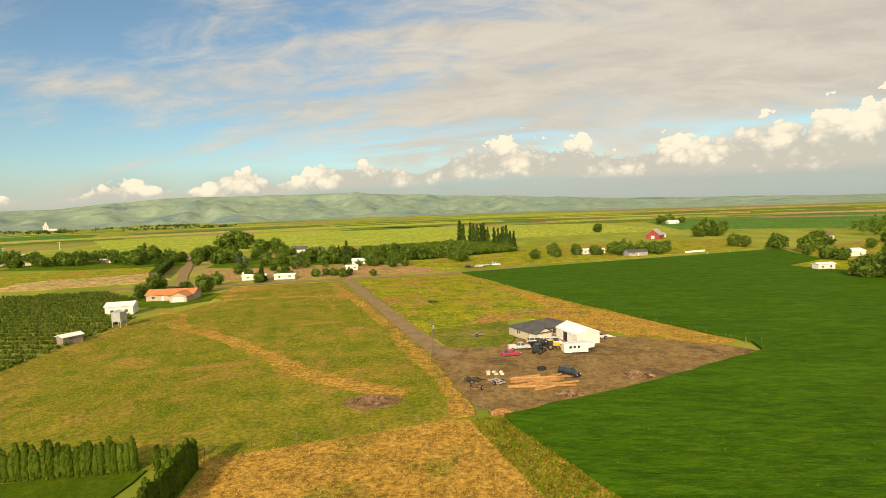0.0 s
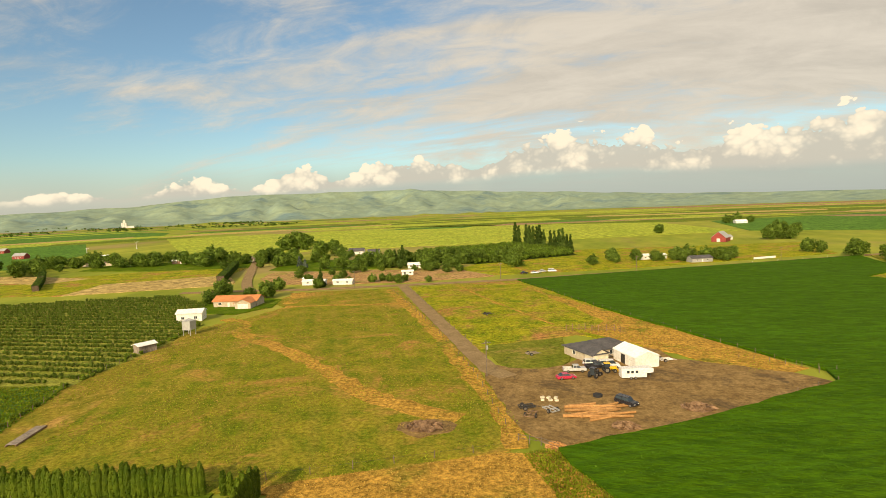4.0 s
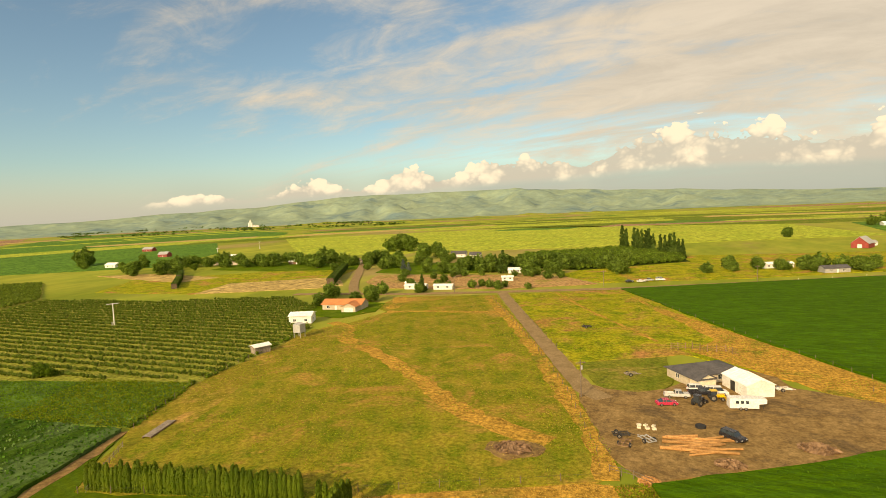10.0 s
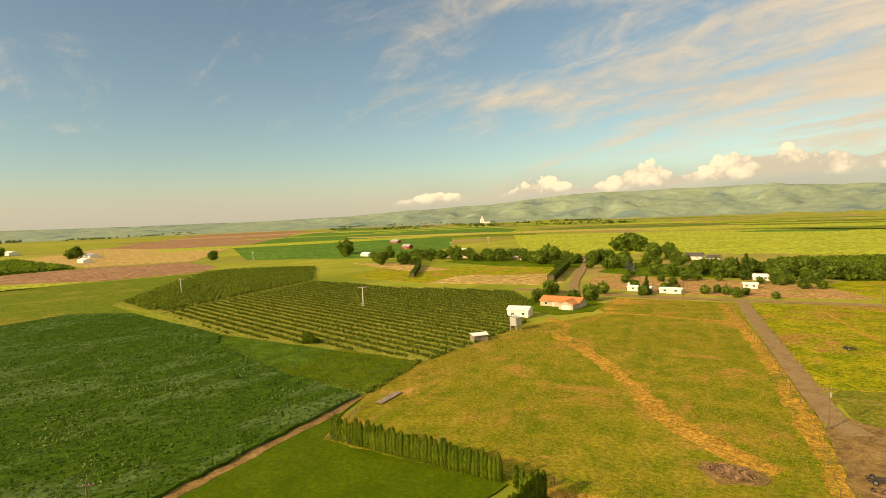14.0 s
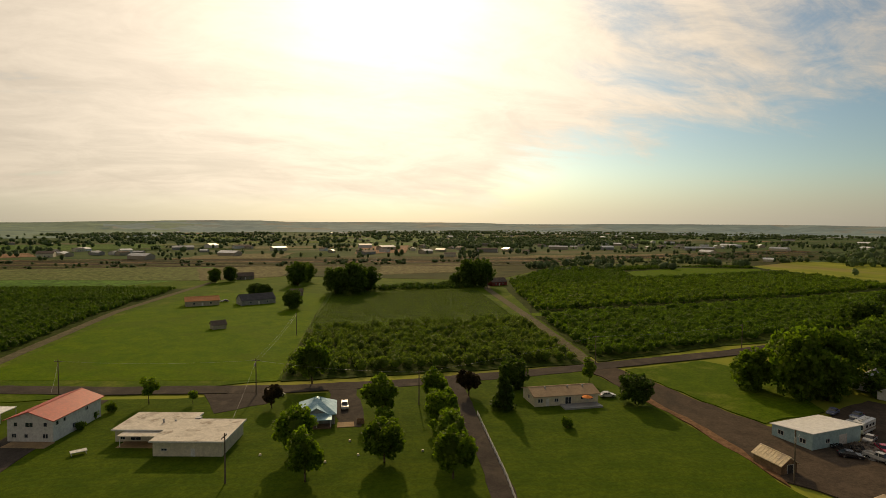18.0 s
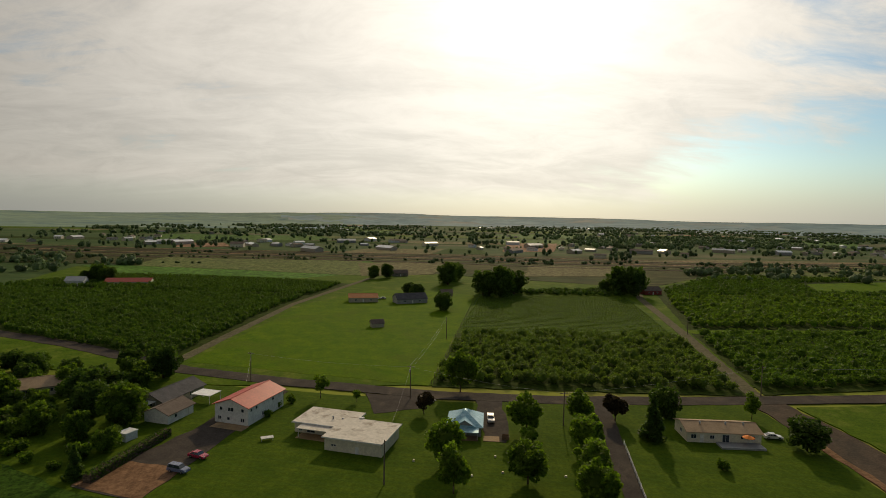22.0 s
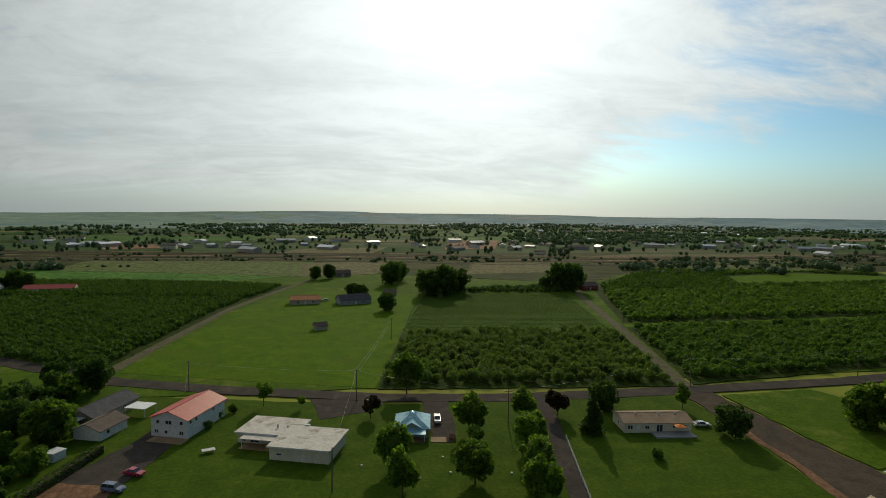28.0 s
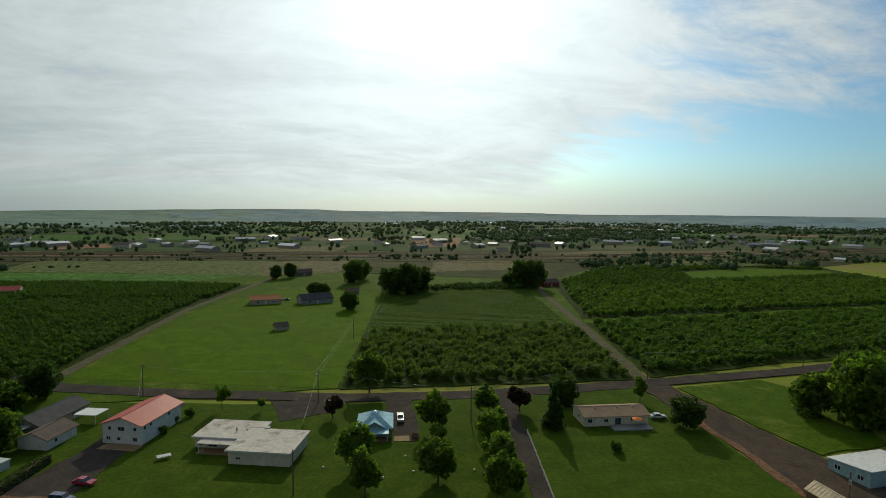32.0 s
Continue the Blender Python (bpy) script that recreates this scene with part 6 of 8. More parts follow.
flat = thing("flat_roofed_house", pose(23.4, -121.8, 0, 0, 0, -18) @ Matrix.Diagonal((0.9, 0.94, 0.82, 1)), "low cream house with a pale flat roof", "house")
for x0, x1, y0, y1, h in ((-8, 8, -6.5, 6.5, 3.9), (5.5, 21.5, -12.5, -1.6, 3.3)):
    openings = [(5.4, 1.4, 1.4, 0.7, "window"), (-1.2, 0.0, 0.95, 2.05, "door")] if x0 < 0 else [(3.0, 0.4, 2.6, 1.9, "window"), (6.2, 0.6, 1.2, 1.5, "window")]
    cx = (x0 + x1) / 2
    # the outer face of the front wall looks towards +y
    w = part("wall", wall_panel(x1 - x0, h, [(-o[0], *o[1:4]) for o in openings]), CREAM, flat, at=pose(cx, y1, 0, 0, 0, 180))
    for o in openings:
        fill_opening(w, -o[0], *o[1:4], o[4], WHITE)
    part("wall", wall_panel(x1 - x0, h, []), CREAM, flat, at=pose(cx, y0, 0))
    part("wall", wall_panel(y1 - y0 - 0.4, h, []), CREAM, flat, at=pose(x0, (y0 + y1) / 2, 0, 0, 0, -90))
    part("wall", wall_panel(y1 - y0 - 0.4, h, []), CREAM, flat, at=pose(x1, (y0 + y1) / 2, 0, 0, 0, 90))
    part("roof", Mesh().box(x0 - 0.6, x1 + 0.6, y0 - 0.6, y1 + 0.6, h, h + 0.25), FLAT_ROOF, flat)
    part("roof_edge", Mesh().box(x0 - 0.64, x1 + 0.64, y1 + 0.6, y1 + 0.66, h - 0.12, h + 0.3), WHITE, flat)
    part("roof_edge", Mesh().box(x0 - 0.66, x0 - 0.6, y0 - 0.6, y1 + 0.6, h - 0.12, h + 0.3), WHITE, flat)
part("porch_roof", Mesh().box(8.6, 19.0, -1.0, 2.0, 2.9, 3.1), FLAT_ROOF, flat)
for x in (9.2, 18.5):
    part("porch_post", Mesh().box(x - 0.08, x + 0.08, 1.6, 1.76, 0, 2.9), WHITE, flat)
part("porch_slab", Mesh().box(8.1, 19.2, -1.5, 2.2, 0.0, 0.15), CONCRETE, flat)
vents(flat, [(8.6, -5.5), (11.8, -5.9)], 3.55)
m = Mesh().box(3.0, 4.4, -8.0, -7.0, 3.5, 4.4)
part("cooler_box", m, GREY_METAL, flat)

blue = house("blue_roofed_house", -2.6, -131.0, 82, 9.6, 8.4, 2.7, 2.5, GREY_SIDING, BLUE_ROOF, "small grey house with a pale blue tin roof", roof="hip", over=0.55,
             right=[(-2.2, 0.9, 1.1, 1.2), (2.2, 0.9, 1.1, 1.2), (0, 0.0, 1.0, 2.05, "door")], back=[(-2.5, 1.0, 1.0, 1.1), (2.5, 1.0, 1.0, 1.1)], front=[(-2.5, 1.0, 1.0, 1.1), (2.5, 1.0, 1.0, 1.1)])
part("gable", Mesh().prism_x([(-2.7, 2.6), (2.7, 2.6), (0, 4.2)], 4.7, 4.95), GREY_SIDING, blue)
for s in (-1, 1):
    quad = [(0.0, 4.25), (0.0, 4.4), (s * 3.2, 2.55), (s * 3.2, 2.4)]
    part("gable_roof", Mesh().prism_x(quad[::s], 1.4, 5.5), BLUE_ROOF, blue)
for s in (-1, 1):
    for i in range(9):
        x = -4.6 + i * 1.15
        part("roof_seam", Mesh().tube((x, s * 4.7, 2.62), (x * 0.25, s * 0.5, 5.1), 0.035, 0.035, 5), BLUE_ROOF, blue)
part("porch_roof", Mesh().prism([(4.8, 2.5), (7.6, 2.0), (7.6, 2.14), (4.8, 2.64)], -3.6, 3.6), BLUE_ROOF, blue)
for y in (-3.3, 0, 3.3):
    part("porch_post", Mesh().box(7.2, 7.35, y - 0.08, y + 0.08, 0, 2.06), WHITE, blue)
part("porch_deck", Mesh().box(4.85, 7.6, -3.5, 3.5, 0.0, 0.3), BROWN_WOOD, blue)

bung = house("bungalow", -68.0, -126.0, -5.7, 18.4, 8.6, 2.75, 1.25, CREAM, TAN_SHINGLE, "long cream bungalow with a tan shingle roof", roof="gable", over=0.45,
             back=[(-7.6, 1.0, 1.4, 1.1), (0.4, 0.2, 1.8, 2.0, "window"), (-3.0, 1.0, 1.2, 1.0), (4.4, 1.2, 0.8, 0.8), (7.0, 1.0, 1.3, 1.1), (-5.6, 0.0, 0.95, 2.05, "door")], right=[(0, 1.0, 1.2, 1.1)], left=[(0, 1.0, 1.2, 1.1)])
vents(bung, [(-6, 1.2), (-1.5, 1.2), (5, 1.2)], 3.5)
part("deck", Mesh().box(-8.6, 2.2, 4.6, 8.2, 0.0, 0.45), GREY_SIDING, bung)
um = thing("patio_umbrella", pose(-72.4, -119.4, 0.45), "bright orange patio umbrella on the deck", "umbrella")
part("pole", Mesh().tube((0, 0, 0), (0, 0, 2.5), 0.03, 0.03), CHROME, um)
part("canopy", Mesh().tube((0, 0, 2.0), (0, 0, 2.55), 1.5, 0.06, 8), CLOTH_ORANGE, um)

house("dark_roofed_house", 82.0, -153.0, 72, 17, 8.5, 2.7, 1.9, TAN_SIDING, SHINGLE, "tan house with a dark shingle roof", over=0.6, right=[(0, 1.0, 1.4, 1.1)], back=[(-4, 1, 1.3, 1.1), (3, 1, 1.3, 1.1)])
house("garage", 77.0, -139.5, 72, 9.5, 7.5, 2.6, 1.5, WHITE, BROWN_SHINGLE, "white garage with a brown shingle roof", "garage", over=0.5, back=[(-2, 1, 1.0, 1.0), (2.4, 0, 0.95, 2.05, "door")])
for x, y, tn in ((86.5, -143.0, -18), (72.0, -152.5, -18)):
    c = thing("carport", pose(x, y, 0, 0, 0, tn), "white flat metal carport", "carport", "carports")
    part("roof", Mesh().box(-3.2, 3.2, -2.6, 2.6, 2.45, 2.6), WHITE_METAL, c)
    for sx in (-3, 3):
        for sy in (-2.4, 2.4):
            part("post", Mesh().box(sx - 0.05, sx + 0.05, sy - 0.05, sy + 0.05, 0, 2.45), WHITE, c)
house("garden_shed", 80.5, -124.5, 65, 3.2, 2.6, 1.9, 0.35, WHITE, WHITE_METAL, "small white garden shed beside the hedge", "shed", "flat", 0.15, right=[(0, 0, 0.9, 1.8, "door")])
house("tan_house", 127.0, -158.0, 35, 22, 9.5, 2.7, 1.9, CREAM, TAN_SHINGLE, "low tan house with a hipped shingle roof among trees", roof="hip", over=0.6, right=[(0, 1, 1.3, 1.1)], back=[(-6, 1, 1.4, 1.1), (0, 0.6, 1.8, 1.6), (6, 1, 1.4, 1.1)])
house("outbuilding", 140.0, -140.0, 35, 9, 6, 2.5, 0.8, WHITE, GREY_METAL, "white outbuilding with a tin roof", "shed", over=0.3)

# farmyard
shop = house("metal_shop", -122.5, -11.2, 7.1, 44.5, 15.4, 4.9, 2.7, GREY_SIDING, WHITE_METAL, "large grey metal shop with a white gable roof", "shop building", over=0.35, trim=GREY_METAL, front=[(-12, 0, 4.2, 4.0, "garage"), (-2, 0, 4.2, 4.0, "garage"), (8, 0, 4.2, 4.0, "garage")])
part("gable_lamp", Mesh().box(22.2, 22.6, -0.3, 0.3, 6.4, 6.9), WHITE, shop)

barn = thing("old_barn", pose(-115.2, -51.2, 0, 0, 0, 3.0), "weathered grey barn with a sagging brown gambrel roof", "barn")
prof = [(-5.9, 3.2), (-4.0, 7.2), (0.0, 9.4), (4.0, 7.2), (5.9, 3.2)]
for sx, op in ((10.2, [(-3.6, 0.8, 1.1, 1.3), (0, 0.0, 1.6, 2.3, "open"), (3.6, 0.8, 1.1, 1.3)]), (-10.2, [])):
    w = part("wall", wall_panel(11.4, 3.2, [o[:4] for o in op]), OLD_WOOD, barn, at=pose(sx, 0, 0, 0, 0, 90 if sx > 0 else -90))
    for o in op:
        fill_opening(w, *o[:4], o[4] if len(o) > 4 else "window", OLD_WOOD)
    part("gable", Mesh().prism_x([(y * 0.97, z) for y, z in ((-5.9, 3.2), (5.9, 3.2), (4.0, 7.1), (0.0, 9.2), (-4.0, 7.1))], sx - 0.1, sx + 0.1), OLD_WOOD, barn)
part("hay_door", Mesh().box(10.31, 10.38, -0.9, 0.9, 4.0, 6.2), BROWN_WOOD, barn)
for y in (-2.6, 2.6):
    part("gable_window", Mesh().box(10.31, 10.36, y - 0.45, y + 0.45, 4.6, 5.7), GLASS, barn)
for s in (-1, 1):
    w = part("wall", wall_panel(20.4, 3.2, [(x, 1.0, 0.9, 0.9) for x in (-8, -5, -2, 1, 4, 7)]), WHITE if s > 0 else OLD_WOOD, barn, at=pose(0, s * 5.9, 0, 0, 0, 180 if s > 0 else 0))
    for x in (-8, -5, -2, 1, 4, 7):
        fill_opening(w, x, 1.0, 0.9, 0.9, "window", WHITE)
    for (y0, z0), (y1, z1) in ((prof[2], (s * 4.0, 7.2)), ((s * 4.0, 7.2), (s * 6.4, 2.6))):
        quad = [(y0, z0), (y0, z0 + 0.2), (y1 + s * 0.05, z1 + 0.2), (y1, z1)]
        part("roof_slope", Mesh().prism_x(quad[::s], -10.7, 10.7), OLD_SHINGLE, barn)
boards = Mesh().box(-0.17, 0.17, -0.03, 0.0, 0, 3.1).data("board", OLD_WOOD)
for i in range(28):
    y = -5.5 + i * 0.4
    if abs(y) > 1.0 and abs(abs(y) - 3.6) > 0.75:
        part("board", boards, OLD_WOOD, barn, at=pose(10.31, y, 0.02, 0, 0, 90))
house("barn_annex", -131.6, -48.6, 5.0, 12.5, 9.0, 3.6, 2.9, WHITE, GREY_METAL, "white barn annex with a grey metal gable roof", "barn", over=0.2, ribs=1.2, back=[(-4, 0, 3.0, 2.8, "garage"), (1.5, 1.0, 1.0, 1.0), (4.6, 1.0, 1.0, 1.0)])
house("annex_wing", -127.6, -44.6, 95.0, 5.5, 6.0, 3.2, 2.4, WHITE, GREY_METAL, "white gabled wing of the barn annex", "barn", over=0.2, ribs=1.2, left=[(0, 0, 1.2, 2.1, "door")])

long_shed = thing("long_shed", pose(-85.4, -33.5, 0, 0, 0, 93.5), "long low open shed with a weathered tin roof", "shed")
# local +y looks to the yard, -y to the lawn
for i in range(15):
    x = -21.6 + i * 3.086
    part("post", Mesh().box(x - 0.09, x + 0.09, -4.6, -4.42, 0, 2.5), BROWN_WOOD, long_shed)
    part("post", Mesh().box(x - 0.09, x + 0.09, 4.4, 4.58, 0, 3.1), BROWN_WOOD, long_shed)
plank = Mesh().box(-0.27, 0.27, -0.03, 0.03, 0, 2.0).data("wall_board", OLD_WOOD)
plank_low = Mesh().box(-0.27, 0.27, -0.03, 0.03, 0, 1.3).data("wall_board", BROWN_WOOD)
board_rng = random.Random(3)
for i in range(76):
    if board_rng.random() < 0.93:
        part("wall_board", plank if board_rng.random() < 0.8 else plank_low, OLD_WOOD, long_shed, at=pose(-21.4 + i * 0.57, -4.64, 0.02))
part("back_wall", Mesh().box(-21.8, 21.8, 4.6, 4.68, 0.0, 2.4), OLD_WOOD, long_shed)
panel = Mesh()
for i in range(3):
    panel.box(-0.36 + i * 0.24, -0.25 + i * 0.24, -5.35, 5.35, 0.0, 0.05)
panel.box(-0.38, 0.38, -5.35, 5.35, -0.025, 0.0)
panel_data = panel.data("roof_panel", RUSTED_METAL)
for i in range(58):
    part("roof_panel", panel_data, RUSTED_METAL, long_shed, at=pose(-21.9 + i * 0.77, 0, 2.95 + board_rng.uniform(-0.012, 0.012), 4.3, 0, 0))
part("beam", Mesh().box(-22, 22, -4.62, -4.4, 2.32, 2.5), BROWN_WOOD, long_shed)

teal = house("teal_shed", -110.2, -84.3, 3.0, 15.8, 9.6, 2.7, 1.0, PALE_SIDING, WHITE_METAL, "pale teal workshop with a white metal roof", "shed", "shed", 0.35, ribs=1.2, back=[(-3, 1.0, 1.4, 1.0), (2, 0, 2.6, 2.4, "garage")], right=[(-2.6, 0.9, 1.5, 1.1), (2.6, 0.9, 1.5, 1.1)])
house("pump_hut", -87.6, -75.4, 88, 6.6, 4.0, 2.0, 1.3, BROWN_WOOD, RUSTED_METAL, "small dark wooden hut with a tin gable roof", "hut", "gable", 0.35, ribs=0.8, right=[(0.3, 0, 1.6, 1.9, "open")])
house("white_box_shed", -169.3, -67.2, 86, 11.0, 6.0, 2.7, 0.35, WHITE, WHITE_METAL, "white flat-roofed metal shed", "shed", "shed", 0.1, ribs=0.0)

# houses behind the farmyard
for x, y, tn, l, w, e, r, wm, rm, lab in (
    (-163, -108, 20, 9, 7, 3.0, 2.2, WHITE, GREY_METAL, "white cottage half hidden by shade trees"),
    (-176, -98, 70, 8, 6, 2.6, 1.6, RED_PAINT, BROWN_SHINGLE, "dark red shed with a brown roof"),
    (-192, -104, 15, 10, 7, 2.8, 1.8, GREY_SIDING, BROWN_SHINGLE, "grey house with a brown roof"),
    (-228, -126, 25, 16, 9, 2.8, 2.0, WHITE, SHINGLE, "white house with a dark roof"),
    (-274, -129, 20, 15, 9, 3.0, 2.0, GREY_SIDING, WHITE_METAL, "grey house with a white metal roof"),
    (-300, -156, 20, 14, 8, 2.8, 2.0, TAN_SIDING, BROWN_SHINGLE, "tan house behind the trees"),
    (-352, -188, 20, 16, 10, 3.0, 3.4, TAN_SIDING, RED_ROOF, "red-roofed house among trees"),
    (-330, -135, 10, 17, 9, 2.8, 2.2, TAN_SIDING, SHINGLE, "tan house with a dark grey roof"),
    (-372, -131, 15, 10, 8, 5.0, 3.0, GREY_SIDING, GREY_METAL, "tall grey barn beside trees"),
    (-352, -140, 15, 12, 8, 2.8, 2.0, WHITE, BROWN_SHINGLE, "white house with a brown roof"),
    (-470, -158, 10, 26, 10, 3.6, 1.6, WHITE, WHITE_METAL, "long white metal building"),
    (-418, -54, 5, 14, 8, 2.8, 2.0, TAN_SIDING, BROWN_SHINGLE, "tan house with a brown roof"),
    (-403, -32, 5, 9, 7, 2.8, 1.6, RED_PAINT, WHITE_METAL, "small red barn with a white roof"),
    (-461, 9, 5, 16, 8, 2.8, 1.8, TAN_SIDING, BROWN_SHINGLE, "tan house beside a big tree"),
    (-438, -76, 5, 14, 8, 2.8, 2.0, CREAM, ORANGE_ROOF, "cream house with a rusty roof"),
    (-412, -92, 5, 14, 8, 2.8, 2.0, WHITE, SHINGLE, "white house with a dark roof"),
    (-205, -120, 30, 9, 6, 2.5, 1.4, TAN_SIDING, BROWN_SHINGLE, "small tan house with a brown roof"),
    (-214, -108, 30, 7, 2.6, 2.4, 0.3, WHITE, WHITE_METAL, "small white trailer behind the houses"),
    (-188, -112, 30, 7, 5, 2.4, 1.2, GREY_SIDING, ORANGE_ROOF, "small grey shed with a rusty roof"),
    (-158, -99, 20, 6, 5, 2.4, 1.4, WHITE, SHINGLE, "small white shed with a dark roof"),
    (-248, -136, 20, 12, 8, 2.7, 1.8, CREAM, BROWN_SHINGLE, "cream house with a brown roof"),
    (-352, -119, 10, 9, 6, 2.6, 1.4, WHITE, GREY_METAL, "white shed with a tin roof"),
    (-392, -112, 10, 13, 8, 2.8, 2.0, TAN_SIDING, SHINGLE, "tan house with a dark roof among sheds"),
    (-388, -150, 10, 14, 9, 3.2, 2.2, GREY_SIDING, WHITE_METAL, "grey barn with a white metal roof"),
    # south farmsteads
    (43, -343, 8, 18, 10, 3.0, 2.0, TAN_SIDING, ORANGE_ROOF, "tan house with a rusty orange roof"),
    (13, -341, 20, 20, 10, 2.9, 3.0, GREY_SIDING, SHINGLE, "grey house with a dark steep roof"),
    (29, -263, 20, 6.0, 4.5, 2.1, 1.5, TAN_SIDING, BROWN_SHINGLE, "small pale field hut with a red-brown roof"),
    (-12, -372, 10, 8, 6, 2.6, 1.8, OLD_WOOD, BROWN_SHINGLE, "small weathered shed beside trees"),
    (-168, -396, 10, 14, 8, 3.0, 2.6, RED_PAINT, BROWN_SHINGLE, "dark red farmhouse beside a big tree"),
    (23, -492, 10, 14, 8, 3.0, 2.6, OLD_WOOD, BROWN_SHINGLE, "weathered barn on the flat"),
    (218, -404, 10, 30, 10, 3.0, 2.2, CREAM, RED_ROOF, "long cream shed with a red roof"),
    (252, -398, 10, 12, 9, 4.0, 2.4, WHITE, GREY_METAL, "pale blue-roofed shed by trees"),
    # along the cross road
    (-148, 194, 22, 9.5, 7.5, 3.4, 1.0, WHITE, WHITE_METAL, "white metal shed with a white roof"),
    (-130, 147, 66, 5.4, 3.8, 2.4, 0.5, OLD_WOOD, WHITE_METAL, "small open shed with a pale tin roof"),
    (-140, 291, 6, 13, 5, 2.3, 0.6, WHITE, WHITE_METAL, "long white mobile home beside trees"),
    (-123, 292, 10, 11, 5, 2.3, 0.6, WHITE, WHITE_METAL, "long white mobile home beside trees"),
    (-148, 299, 6, 5, 4, 2.6, 0.6, WHITE, WHITE_METAL, "small white shed beside trees"),
    (-102, 369, 15, 9, 6, 2.4, 1.2, WHITE, WHITE_METAL, "white house with a pale roof"),
    (-96, 330, 15, 7, 4, 2.4, 0.6, WHITE, WHITE_METAL, "small white trailer among clutter"),
    (-330, 430, 10, 16, 9, 2.8, 1.8, BROWN_WOOD, WHITE_METAL, "brown house with a white roof"),
    (-410, 424, 8, 30, 10, 2.9, 1.8, TAN_SIDING, BROWN_SHINGLE, "long tan house with a brown roof"),
    (-268, 436, 8, 10, 7, 2.6, 1.8, TAN_SIDING, BROWN_SHINGLE, "tan house among trees"),
    (-448, 470, 8, 14, 9, 3.5, 2.6, RED_PAINT, WHITE_METAL, "red barn with a pale roof"),
    (-190, 490, 10, 14, 9, 3.0, 2.6, WHITE, SHINGLE, "white farmhouse behind trees"),
    (-170, 480, 10, 10, 8, 3.0, 2.0, WHITE, SHINGLE, "white house behind trees"),
    (-545, 400, 8, 13, 8, 2.8, 2.0, WHITE, WHITE_METAL, "white house in the far fields"),
    (-610, 520, 8, 14, 9, 3.6, 3.0, RED_PAINT, GREY_METAL, "far red barn beside trees"),
    (-760, 620, 8, 18, 10, 3.6, 3.0, RED_PAINT, GREY_METAL, "far red barn in green fields"),
    (56, 401, 20, 14, 6, 2.8, 0.8, WHITE, WHITE_METAL, "white mobile home beside trees"),
    (64, 404, 20, 7, 5, 2.6, 0.8, WHITE, WHITE_METAL, "small white trailer house"),
    (84, 380, 20, 14, 7, 2.6, 1.4, GREY_SIDING, SHINGLE, "grey shed under trees"),
    (150, 566, 25, 8, 6, 2.8, 1.6, WHITE, GREY_METAL, "small white house beside a big tree"),
    (157, 258, 15, 16, 8, 2.8, 1.0, RED_PAINT, RED_ROOF, "long low red shed beside trees"),
    (150, 284, 15, 9, 4, 2.8, 0.5, WHITE, WHITE_METAL, "white trailer home beside trees"),
    (196, 345, 20, 16, 8, 3.0, 1.2, WHITE, WHITE_METAL, "white long barn beside trees"),
    (240, 350, 20, 12, 8, 3.4, 2.4, RED_PAINT, WHITE_METAL, "red barn with a white roof"),
    (330, 470, 20, 18, 10, 4.0, 2.0, WHITE, GREY_METAL, "white and grey farm building"),
    (250, 470, 20, 10, 8, 4.0, 2.6, CREAM, BROWN_SHINGLE, "cream farmhouse by the woods"),
    (-870, 170, 5, 26, 12, 4.0, 2.0, WHITE, WHITE_METAL, "far white farm sheds"),
    (-1010, 205, 5, 40, 14, 4.0, 3.0, WHITE, GREY_METAL, "far white farm building"),
    (-1340, 140, 5, 50, 16, 5.0, 3.0, WHITE, WHITE_METAL, "far long white building"),
    (255, 890, 5, 16, 12, 3.0, 2.0, WHITE, WHITE_METAL, "far white farmhouse by trees"),
):
    near = abs(x) + abs(y) < 420
    ops = [(-l / 4, 1.0, 1.3, 1.1), (l / 4, 1.0, 1.3, 1.1), (0, 0.0, 1.0, 2.05, "door")] if e < 4.5 and l > 6 else []
    house("farm_house" if "house" in lab else "farm_building", x, y, tn, l, w, e, r, wm, rm, lab, "house" if ("house" in lab or "home" in lab) else "farm building", over=0.4, front=ops, back=ops, right=[(0, 1.0, 1.1, 1.0)] if near else ())

house("orange_roofed_house", -147.5, 227.0, 9, 20, 9, 2.8, 1.7, TAN_SIDING, ORANGE_ROOF, "tan house with an orange shingle roof", roof="gable", over=0.6, front=[(-7, 0.9, 1.6, 1.2), (-3, 0, 1.0, 2.05, "door"), (0.5, 0.9, 1.6, 1.2)])
house("garage", -140.5, 221.5, 99, 8, 7, 2.7, 1.5, TAN_SIDING, ORANGE_ROOF, "tan garage wing with an orange roof", "garage", over=0.5, left=[(0, 0, 4.6, 2.2, "garage")])
red_barn = house("red_barn", 140, 547, 60, 15, 12, 4.0, 5.0, RED_PAINT, GREY_METAL, "red barn with a grey metal roof", "barn", over=0.5, left=[(0, 0, 3, 3, "garage")])
# grey house and white garage in the yard
yard_house = house("grey_roofed_house", 7.0, 153.6, 35, 15.2, 8.8, 2.5, 1.4, TAN_SIDING, SHINGLE, "tan house with a dark grey shingle roof", roof="hip", over=0.6, front=[(-6.5, 0.8, 1.6, 1.3), (-1.5, 0.0, 1.0, 2.05, "door"), (1.5, 0.8, 1.8, 1.3), (5.0, 0.8, 1.6, 1.3)], left=[(0, 0.9, 1.4, 1.2)])
part("porch_roof", Mesh().prism_x([(-8.2, 2.4), (-4.6, 3.0), (-4.6, 3.15), (-8.2, 2.55)], -7.4, -2.6), SHINGLE, yard_house)
part("wing_wall", Mesh().box(-7.4, -2.6, -7.8, -4.6, 0, 2.45), CREAM, yard_house)
